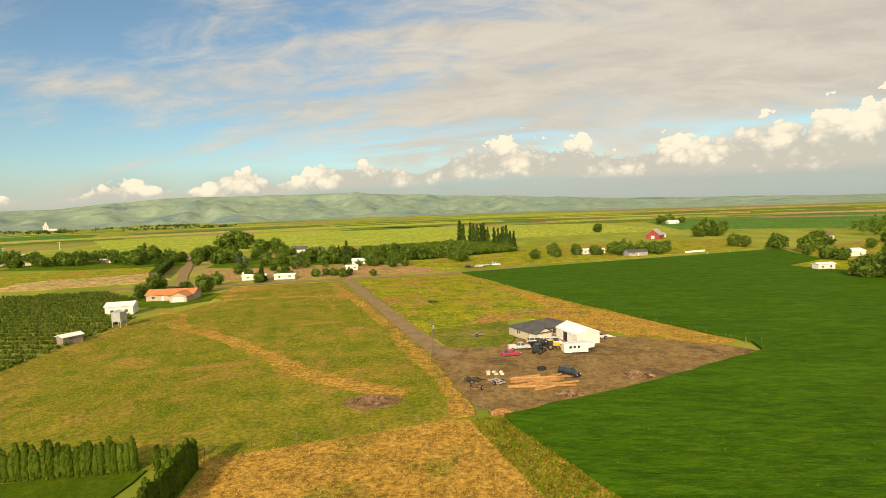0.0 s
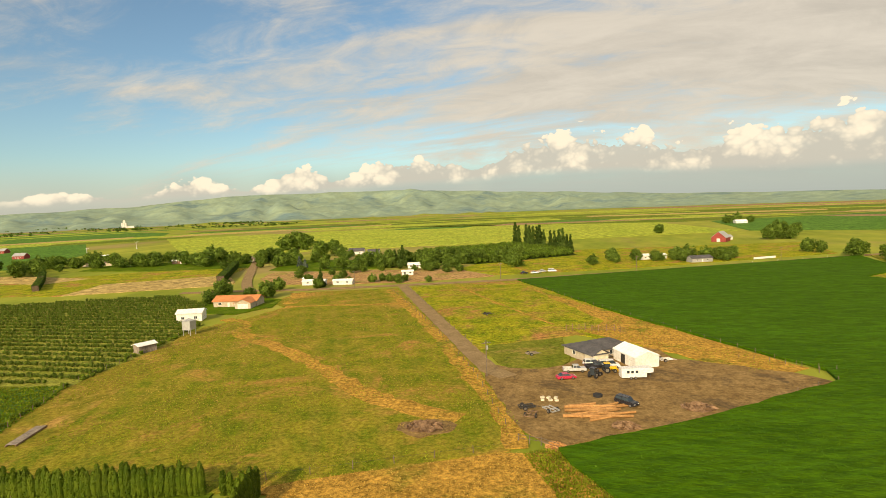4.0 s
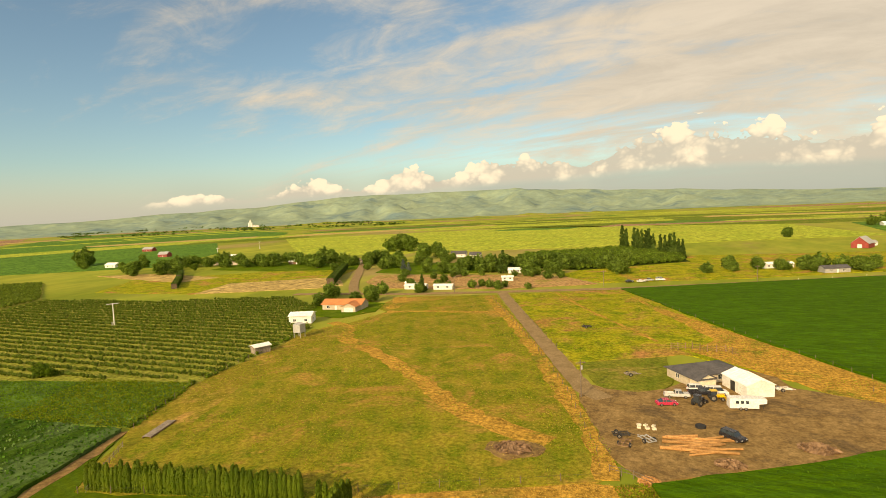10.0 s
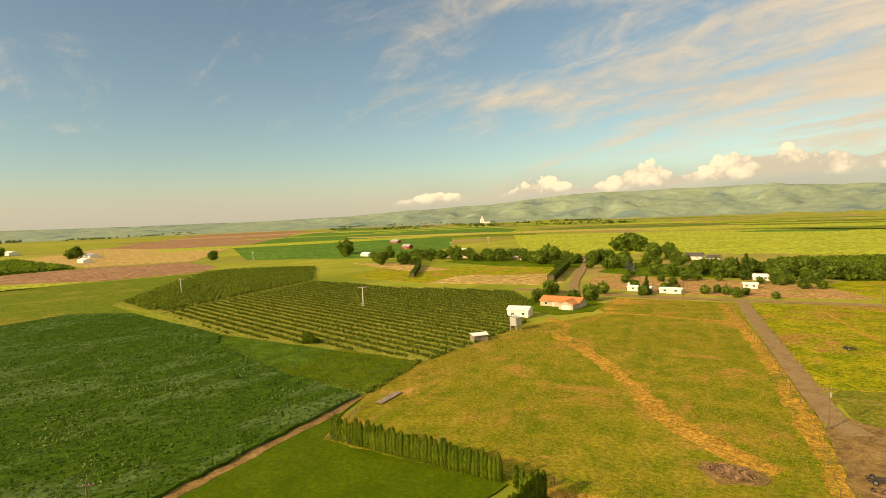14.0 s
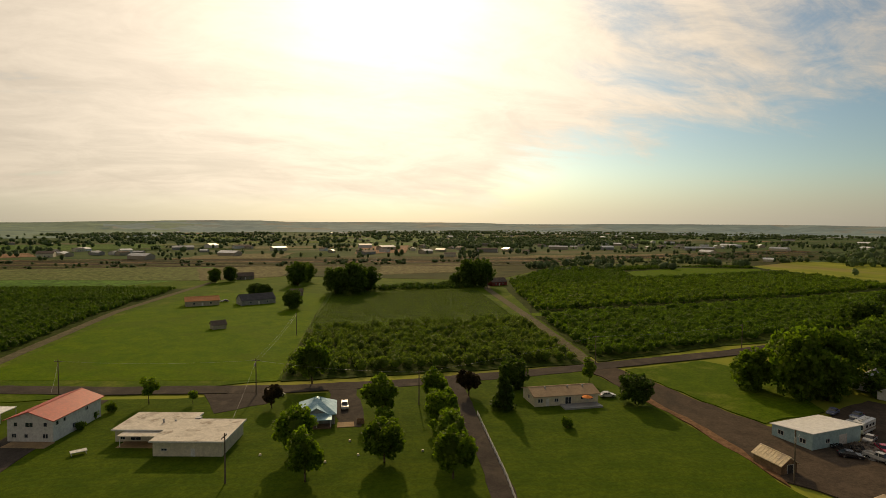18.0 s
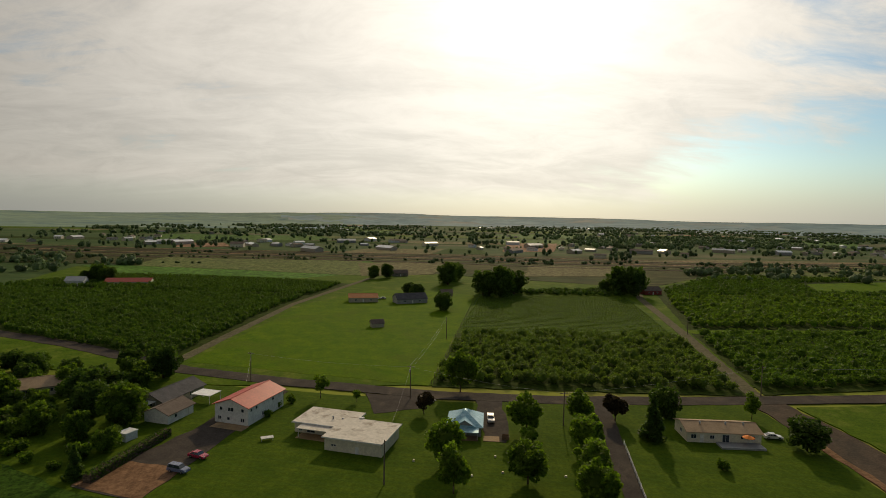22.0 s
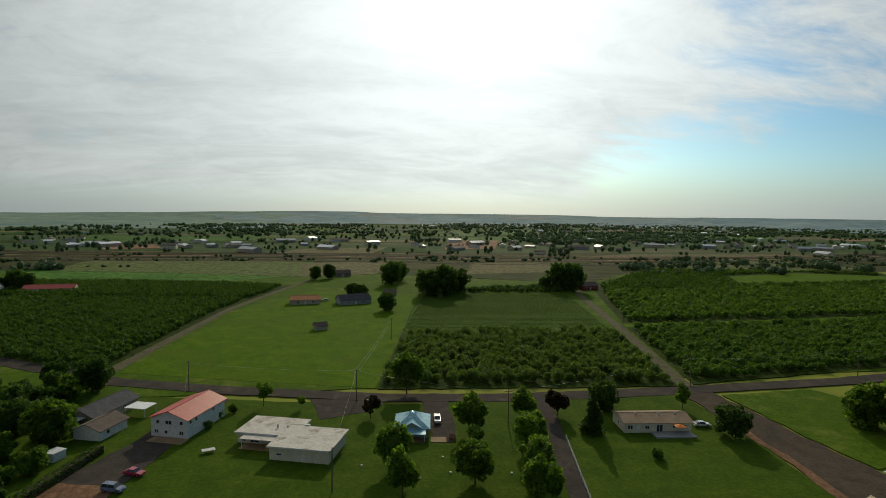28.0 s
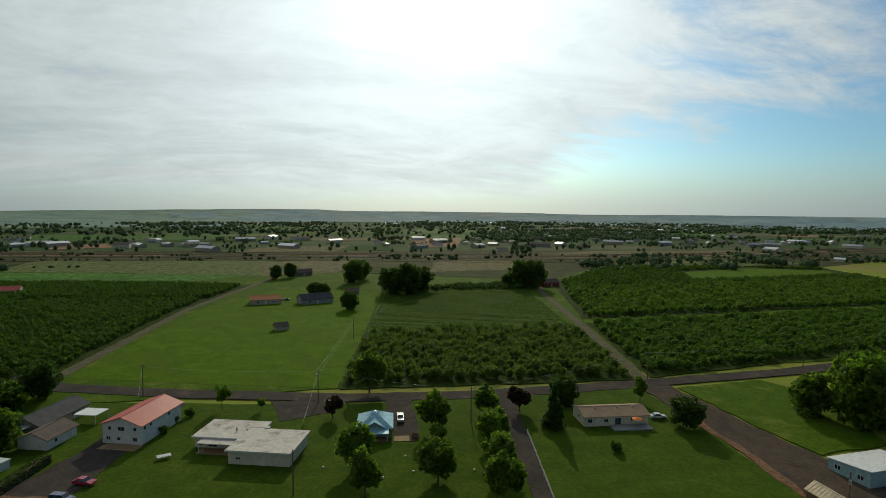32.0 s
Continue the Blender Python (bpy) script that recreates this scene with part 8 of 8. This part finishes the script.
def column_hedge(points, gap, label, meshes, seed, low=0.85, high=1.12):
    rng = random.Random(seed)
    x0, y0 = points[0]
    ob = thing("hedge", pose(x0, y0, 0), label, "hedge", "hedges")
    for (ax, ay), (bx, by) in zip(points, points[1:]):
        k = int(math.hypot(bx - ax, by - ay) / gap)
        for i in range(k):
            u = i / k
            s = rng.uniform(low, high)
            part("shrub", rng.choice(meshes), LEAF_HEDGE, ob, at=pose(ax + (bx - ax) * u - x0 + rng.uniform(-0.12, 0.12), ay + (by - ay) * u - y0, 0, rng.uniform(-3, 3), rng.uniform(-3, 3), rng.uniform(0, 360)) @ Matrix.Diagonal((1, 1, s, 1)))
    return ob


column_hedge([(-93.5, 61.5), (-54.5, 70.5)], 0.82, "tall clipped row of narrow green cypress shrubs", COLUMNS, 1)
column_hedge([(-52.0, 70.8), (-48.0, 71.4)], 0.9, "short gap-toothed row of small cypress shrubs", SMALL_COLUMNS, 2, 0.6, 1.4)
column_hedge([(-46.6, 71.0), (-45.0, 61.0), (-43.0, 49.0)], 0.8, "row of narrow cypress shrubs beside dry grass", COLUMNS, 3)


def leafy_box(name, a, b, width, height, mat, label, seed):
    rng = np.random.default_rng(seed)
    a, b = np.array(a, float), np.array(b, float)
    d = b - a
    length = np.linalg.norm(d)
    d /= length
    nrm = np.array([-d[1], d[0]])
    k = int(length * (2 * height + width) * 16)
    u, q = rng.uniform(0, length, size=k), rng.uniform(0, 2 * height + width, size=k)
    off = np.where(q < height, -width / 2, np.where(q < height + width, q - height - width / 2, width / 2)) + rng.normal(size=k) * 0.09
    z = np.where(q < height, q, np.where(q < height + width, height, q - height - width)) + rng.normal(size=k) * 0.09
    p = np.stack([d[0] * u + nrm[0] * off, d[1] * u + nrm[1] * off, np.maximum(z, 0.05)], 1)
    v, f = leaf_cards(p, 0.34, rng)
    ob = thing("hedge", pose(a[0], a[1], 0), label, "hedge", "hedges")
    me = bpy.data.meshes.new("foliage")
    me.from_pydata(v.tolist(), [], f)
    me.materials.append(mat)
    part("foliage", me, mat, ob)
    core = Mesh()
    core.v = [tuple(c) for z in (0.0, height - 0.1) for c in ([*(-nrm * (width / 2 - 0.1)), z], [*(d * length - nrm * (width / 2 - 0.1)), z], [*(d * length + nrm * (width / 2 - 0.1)), z], [*(nrm * (width / 2 - 0.1)), z])]
    core.f = [(3, 2, 1, 0), (4, 5, 6, 7), (0, 1, 5, 4), (1, 2, 6, 5), (2, 3, 7, 6), (3, 0, 4, 7)]
    part("core", core, BARK, ob)


leafy_box("hedge", (77.5, -102), (72.0, -127), 2.0, 1.9, LEAF_DARK, "long clipped dark green hedge beside the court", 1)
leafy_box("hedge", (112, -132), (128, -144), 1.6, 1.8, LEAF_DARK, "clipped hedge in the far garden", 2)
leafy_box("hedge", (-312, 272), (-352, 312), 3.5, 3.6, LEAF_DARK, "dark hedge row beyond the orchard", 3)
leafy_box("hedge", (-352, 312), (-384, 342), 4.0, 4.2, LEAF_DARK, "dark hedge row beyond the orchard", 4)
leafy_box("hedge", (-206, 300), (-254, 392), 4.5, 4.5, LEAF_DARK, "tall dark hedge beside the north road", 5)

# ---- yard clutter ----
log_rng = random.Random(9)
for i in range(22):
    x, y = 5.5 + log_rng.uniform(-4.5, 5.0), 106.5 + i * 0.34
    l, r = log_rng.uniform(4.5, 9.0), log_rng.uniform(0.18, 0.34)
    ob = new("log", Mesh().tube((-l / 2, 0, 0), (l / 2, 0, 0), r, r * 0.85, 9).data("log", LOG_WOOD))
    ob.matrix_basis = pose(x, y, 0.12 + r, 0, 0, log_rng.uniform(2, 34))
    tagged(ob, "peeled orange-brown log lying in the yard", "log", "logs in the yard")
for i in range(6):
    ob = new("block", Mesh().box(-0.38, 0.38, -0.3, 0.3, 0, 0.35).data("block", CREAM))
    ob.matrix_basis = pose(-6.5 + (i % 3) * 1.5 + log_rng.uniform(-0.3, 0.3), 115.5 + (i // 3) * 1.5, 0.11, 0, 0, log_rng.uniform(0, 90))
    tagged(ob, "pale block lying in the dirt yard", "block", "pale blocks")
tyre = new("tractor_wheel", Mesh().tube((0, 0, 0), (0, 0, 0.5), 1.0, 1.0, 16).data("tractor_wheel", RUBBER))
tyre.matrix_basis = pose(5.0, 119.2, 0.11)
tagged(tyre, "big old black tyre lying flat", "tyre")


def frame_scrap(x, y, turn, label, mat, size=1.0, name="implement"):
    """An old farm implement: beams, a drawbar and two wheels."""
    ob = thing(name, pose(x, y, 0.1, 0, 0, turn), label, "implement", "farm implements")
    for py in (-0.9, 0.0, 0.9):
        part("beam", Mesh().box(-1.6 * size, 1.6 * size, py * size - 0.07, py * size + 0.07, 0.5, 0.66), mat, ob)
    for px in (-1.5, 0.0, 1.5):
        part("crossbar", Mesh().box(px * size - 0.07, px * size + 0.07, -1.0 * size, 1.0 * size, 0.4, 0.54), mat, ob)
    part("drawbar", Mesh().tube((1.6 * size, 0, 0.5), (3.0 * size, 0, 0.15), 0.07, 0.05), mat, ob)
    for s in (-1, 1):
        wheel(ob, -0.6 * size, s * 1.1 * size, 0.45, 0.3)


for x, y, t, lab, m in ((-9.5, 110.5, 20, "rusty harrow frame in the yard corner", DARK_METAL), (-8.4, 106.5, 80, "rusty cultivator in the yard corner", BROWN_WOOD), (-4.6, 109.5, 130, "grey flatbed trailer in the yard", GREY_METAL), (23.5, 147.5, 20, "white sprayer beside the garage", WHITE), (-30, 206, 30, "old rusty implement standing in the meadow", DARK_METAL), (-10.5, 151, 30, "grey scrap on the lawn", OLD_WOOD), (-112, -76, 50, "rusty scrap frame among junk", DARK_METAL), (-115, -71, 120, "rusty scrap frame among junk", BROWN_WOOD), (-119, -71, 20, "pale scrap frame among junk", GREY_METAL), (-109, -78, 80, "rusty scrap frame among junk", DARK_METAL), (-122, -74, 150, "scrap frame among junk", GREY_METAL), (6, -152, 20, "white trailer frame by the drive", WHITE)):
    frame_scrap(x, y, t, lab, m)


def heap(x, y, r, h, mat, label, seed, category="heap"):
    rng = np.random.default_rng(seed)
    k = 260
    w, d = rng.uniform(0, 2 * math.pi, size=k), np.sqrt(rng.uniform(0, 1, size=k))
    z = h * (1 - d**1.5) * rng.uniform(0.3, 1.0, size=k)
    v, f = leaf_cards(np.stack([x + np.cos(w) * d * r, y + np.sin(w) * d * r * 0.8, z + 0.1], 1), 0.8, rng)
    base = Mesh().tube((x, y, 0.0), (x, y, h * 0.6), r * 0.95, r * 0.3, 12)
    n = len(v)
    stuff("heap", v.tolist() + base.v, f + [tuple(n + i for i in q) for q in base.f], mat, label, category)


heap(24, 114.5, 3.2, 0.8, BROWN_WOOD, "heap of wood chips at the yard edge", 1)
heap(9, 103.5, 2.4, 0.7, BROWN_WOOD, "heap of wood chips beside the logs", 2)
heap(-3.4, 93.2, 1.6, 0.6, LOG_WOOD, "stack of orange split wood", 3)
heap(-191, -70, 4.5, 1.8, BROWN_WOOD, "pile of cut brush on bare soil", 4)
heap(-133, -64, 4.0, 1.5, BROWN_WOOD, "pile of brown brush behind the barn", 5)
heap(-140, -68, 3.5, 1.3, OLD_WOOD, "pile of scrap boards behind the barn", 6)
heap(-116, -76, 4.5, 0.9, OLD_WOOD, "spread of scrap and boards", 7)
heap(-113, -72.5, 3.5, 0.7, GREY_METAL, "spread of scrap metal", 8)
heap(-28, 99, 3.6, 0.5, BROWN_WOOD, "burnt brush remains on the dirt patch", 10)
for x, y in ((-182, -92), (-190, -98)):
    ob = thing("slide", pose(x, y, 0.08, 0, 0, 20), "orange and yellow plastic play slide", "play slide", "play things")
    part("tower", Mesh().box(-0.7, 0.7, -0.7, 0.7, 0.0, 1.6), CLOTH_ORANGE, ob)
    part("chute", Mesh().prism([(0.7, 1.5), (3.0, 0.1), (3.0, 0.25), (0.7, 1.7)], -0.4, 0.4), PAINT_YELLOW, ob)
table = thing("lawn_table", pose(47.0, -124.0, 0.02, 0, 0, 20), "white slab table standing on the lawn", "table")
part("tabletop", Mesh().box(-1.5, 1.5, -0.8, 0.8, 0.6, 0.72), WHITE, table)
for sx in (-1.3, 1.3):
    for sy in (-0.6, 0.6):
        part("leg", Mesh().box(sx - 0.05, sx + 0.05, sy - 0.05, sy + 0.05, 0, 0.6), WHITE, table)
for x, y in ((-8.0, -114), (-8.5, -106), (-22, -104), (11, -112), (-1.5, -104.5)):
    ob = new("well_cover", Mesh().tube((0, 0, 0), (0, 0, 0.35), 0.3, 0.24, 12).data("well_cover", CREAM))
    ob.matrix_basis = pose(x, y, 0.02)
    tagged(ob, "small pale concrete cover on the lawn", "cover", "lawn covers")
pad = new("door_slab", Mesh().box(-2.0, 2.0, -1.6, 1.6, -0.1, 0.12).data("door_slab", CONCRETE))
pad.matrix_basis = pose(-8.6, -124.3, 0.05, 0, 0, -8)
tagged(pad, "pale concrete slab beside the house", "slab")
bin_box = thing("crate", pose(-12.2, -124.5, 0.09, 0, 0, -8), "dark open crate on the gravel", "crate")
part("sides", Mesh().box(-0.9, 0.9, -0.7, -0.62, 0, 0.9).box(-0.9, 0.9, 0.62, 0.7, 0, 0.9).box(-0.9, -0.82, -0.62, 0.62, 0, 0.9).box(0.82, 0.9, -0.62, 0.62, 0, 0.9), BROWN_WOOD, bin_box)
tank = thing("feed_bin", pose(-130.5, 169.0, 0.04), "grey metal feed bin on legs beside the pasture", "feed bin")
part("bin", Mesh().box(-1.6, 1.6, -1.6, 1.6, 2.0, 5.2), GREY_METAL, tank)
part("bin_roof", Mesh().tube((0, 0, 5.2), (0, 0, 5.9), 2.2, 0.3, 4), GREY_METAL, tank)
for sx in (-1.4, 1.4):
    for sy in (-1.4, 1.4):
        part("leg", Mesh().box(sx - 0.1, sx + 0.1, sy - 0.1, sy + 0.1, 0, 2.0), GREY_METAL, tank)
bridge = thing("footbridge", pose(-104.7, 85.4, 0.1, 0, 0, 108), "long grey plank bridge over the ditch", "bridge")
for i in range(14):
    part("plank", Mesh().box(-4.6 + i * 0.66, -4.0 + i * 0.66, -1.0, 1.0, 0.25, 0.33), OLD_WOOD, bridge)
for s in (-0.9, 0.9):
    part("beam", Mesh().box(-4.8, 4.8, s - 0.12, s + 0.12, 0.0, 0.25), BROWN_WOOD, bridge)
for i in range(7):
    ob = new("white_sign_post", Mesh().box(-0.06, 0.06, -0.06, 0.06, 0, 1.3).data("white_sign_post", WHITE))
    ob.matrix_basis = pose(60 + i * 17.0, 341.5 + i * 8.4, 0)
    tagged(ob, "white marker post beside the road", "post", "marker posts")
wall_ob = new("low_white_wall", Mesh().box(-9, 9, -0.2, 0.2, 0, 1.3).data("low_white_wall", WHITE))
wall_ob.matrix_basis = pose(126, 392, 0, 0, 0, 30)
tagged(wall_ob, "low white wall beside the country road", "wall")
# concrete yard in slabs
slab_yard = tagged(new("pavement_concrete", Mesh().box(-21, 21, -14, 14, -0.2, 0.08).data("pavement_concrete", CONCRETE)), "pale concrete yard of large slabs", "pavement", kind="structure")
slab_yard.matrix_basis = pose(-122.5, -30.4, 0.06, 0, 0, 6.0)
slab = Mesh().box(-2.97, 2.97, -3.47, 3.47, 0.06, 0.11).data("slab", CONCRETE)
for i in range(7):
    for j in range(4):
        part("slab", slab, CONCRETE, slab_yard, at=pose(-18 + i * 6.0, -10.5 + j * 7.0, board_rng.uniform(0, 0.012)))


# plank-like slabs along the shop
plank_strip = tagged(new("pavement_planks", Mesh().box(-17.4, 17.4, -2.1, 2.1, -0.1, 0.16).data("pavement_planks", CONCRETE)), "strip of pale yellow slabs along the metal shop", "pavement", kind="structure")
plank_strip.matrix_basis = pose(-126.9, -19.9, 0.06, 0, 0, -174.1)
pale_plank = Mesh().box(-0.93, 0.93, -2.05, 2.05, 0.16, 0.22).data("slab", RUSTED_METAL)
for i in range(17):
    part("slab", pale_plank, RUSTED_METAL, plank_strip, at=pose(-17.4 + 1.0 + i * 2.0, 0, board_rng.uniform(0, 0.02)))
# back gardens of the village
yard_rng = random.Random(88)
plant_spots = [(yard_rng.uniform(-300, -180), yard_rng.uniform(-122, -88)) for _ in range(16)]
for i, (x, y) in enumerate(plant_spots):
    if i % 4 == 0:
        frame_scrap(x, y, yard_rng.uniform(0, 180), "old farm frame in a back garden", yard_rng.choice([OLD_WOOD, GREY_METAL, BROWN_WOOD]), 0.7)
    elif i % 4 == 1:
        heap(x, y, yard_rng.uniform(1.2, 2.2), 0.8, yard_rng.choice([BROWN_WOOD, OLD_WOOD, GREY_METAL]), "small heap of garden clutter", 100 + i)
    elif i % 4 == 2:
        house("garden_shed", x, y, yard_rng.uniform(0, 90), 3.6, 2.8, 1.9, 0.7, yard_rng.choice([WHITE, OLD_WOOD, TAN_SIDING]), yard_rng.choice([WHITE_METAL, BROWN_SHINGLE, GREY_METAL]), "small garden shed behind the houses", "shed", over=0.2)
    else:
        vehicle(yard_rng.choice(["car", "pickup", "van"]), x, y, yard_rng.uniform(0, 360), yard_rng.choice([PAINT_WHITE, PAINT_SILVER, PAINT_RED]), "old vehicle parked behind the houses", z=0.1)


# ---- ground plants ----
def tufts(name, poly, count, size, mat, label, seed, flat=2.5, keep=None, z=0.15, category="grass"):
    rng = np.random.default_rng(seed)
    p = np.array(poly, float)
    g = rng.uniform(p.min(0), p.max(0), size=(count * 3, 2))
    g = g[inside(g, poly)]
    if keep:
        scale, low, shift = keep
        val = np.array([noise.fractal(Vector((x * scale + shift, y * scale, shift)), 1.0, 2.0, 4) for x, y in g])
        g = g[val > low]
    g = g[:count]
    v, f = leaf_cards(np.concatenate([g, np.full((len(g), 1), z)], 1), size, rng, flat)
    return stuff(name, v.tolist(), f, mat, label, category)


GRASS_DRY = leaf_material("dry_blades", (0.27, 0.18, 0.05), (0.40, 0.26, 0.08), 0.3)
GRASS_GREEN = leaf_material("green_blades", (0.13, 0.17, 0.012), (0.24, 0.25, 0.03), 0.45)
CROP_DARK = leaf_material("crop_leaves", (0.026, 0.075, 0.008), (0.055, 0.13, 0.016), 0.3)
CROP_PALE = leaf_material("pale_crop_leaves", (0.08, 0.14, 0.045), (0.145, 0.215, 0.08), 0.3)
STRIP_BLADE = leaf_material("bright_blades", (0.075, 0.15, 0.010), (0.14, 0.215, 0.02), 0.4)
WHEAT_BLADE = leaf_material("wheat_blades", (0.024, 0.070, 0.003), (0.058, 0.125, 0.006), 0.05, 0.2)
HOME = [(-112, 84), (-95, 60), (-54, 71), (-11, 91), (-9, 99), (-21, 131), (-86, 276), (-135, 262), (-132, 186), (-123, 112)]
tufts("pasture_tufts_green", HOME, 30000, 0.2, GRASS_GREEN, "green grass tufts of the pasture", 1, keep=(0.035, -0.15, 2.0))
tufts("pasture_tufts_dry", HOME, 14000, 0.2, GRASS_DRY, "dry grass tufts of the pasture", 2, keep=(0.03, 0.05, 6.0))
tufts("dry_corner_tufts", [(-54, 71.5), (-45.5, 71.8), (-42.5, 48), (-38, 10), (30, 0), (11, 66), (-3, 92), (-12, 90)], 18000, 0.2, GRASS_DRY, "dry golden grass tufts", 3)
tufts("meadow_tufts", [(-80, 279), (-26, 300), (53, 144), (40, 140), (24, 160), (2, 176), (-18, 162), (-40, 186)], 14000, 0.22, GRASS_GREEN, "weedy green tufts of the meadow", 4, keep=(0.05, -0.05, 1.0))
tufts("meadow_tufts_dry", [(-80, 279), (-26, 300), (53, 144), (40, 140), (24, 160), (2, 176), (-18, 162), (-40, 186)], 12000, 0.22, GRASS_DRY, "dry tufts of the meadow", 5, keep=(0.05, 0.0, 4.0))
WHEAT_AREA = [(-26, 301), (50, 337), (160, 300), (160, 60), (60, -30), (30, 10), (11, 66), (2, 82), (-3, 92), (23, 108), (57, 134), (58, 142), (20, 205)]
tufts("wheat_blades", WHEAT_AREA, 30000, 0.24, WHEAT_BLADE, "dense green blades of the wheat", 6, z=0.62, category="wheat")
CROP_AREA = [(-112, 82), (-94, 26), (-103, 6), (-124, 3), (-160, -38), (-206, -56), (-300, -62), (-345, 60), (-318, 82), (-222, 90), (-206, 82), (-150, 78)]
tufts("crop_leaves_dark", CROP_AREA, 30000, 0.5, CROP_DARK, "dark broad leaves of the crop", 7, 1.0, z=0.85, category="crop")
tufts("crop_leaves_pale", CROP_AREA, 9000, 0.5, CROP_PALE, "paler flattened swaths in the crop", 8, 1.0, keep=(0.06, 0.26, 3.0), z=0.95, category="crop")
tufts("weeds_ditch", [(-112, 84), (-124, 114), (-160, 108), (-150, 78)], 6000, 0.35, GRASS_GREEN, "rank green weeds along the ditch", 9, z=0.25)
tufts("strip_grass", [(-222, 91), (-124, 114), (-111, 85), (-150, 78), (-206, 82)], 12000, 0.32, STRIP_BLADE, "bright rank grass of the strip", 10, z=0.2)
tufts("edge_weeds", [(13, 62), (-3, 93), (-9, 90), (4, 60)], 5000, 0.3, GRASS_GREEN, "rank weeds along the wheat edge", 13, z=0.2)
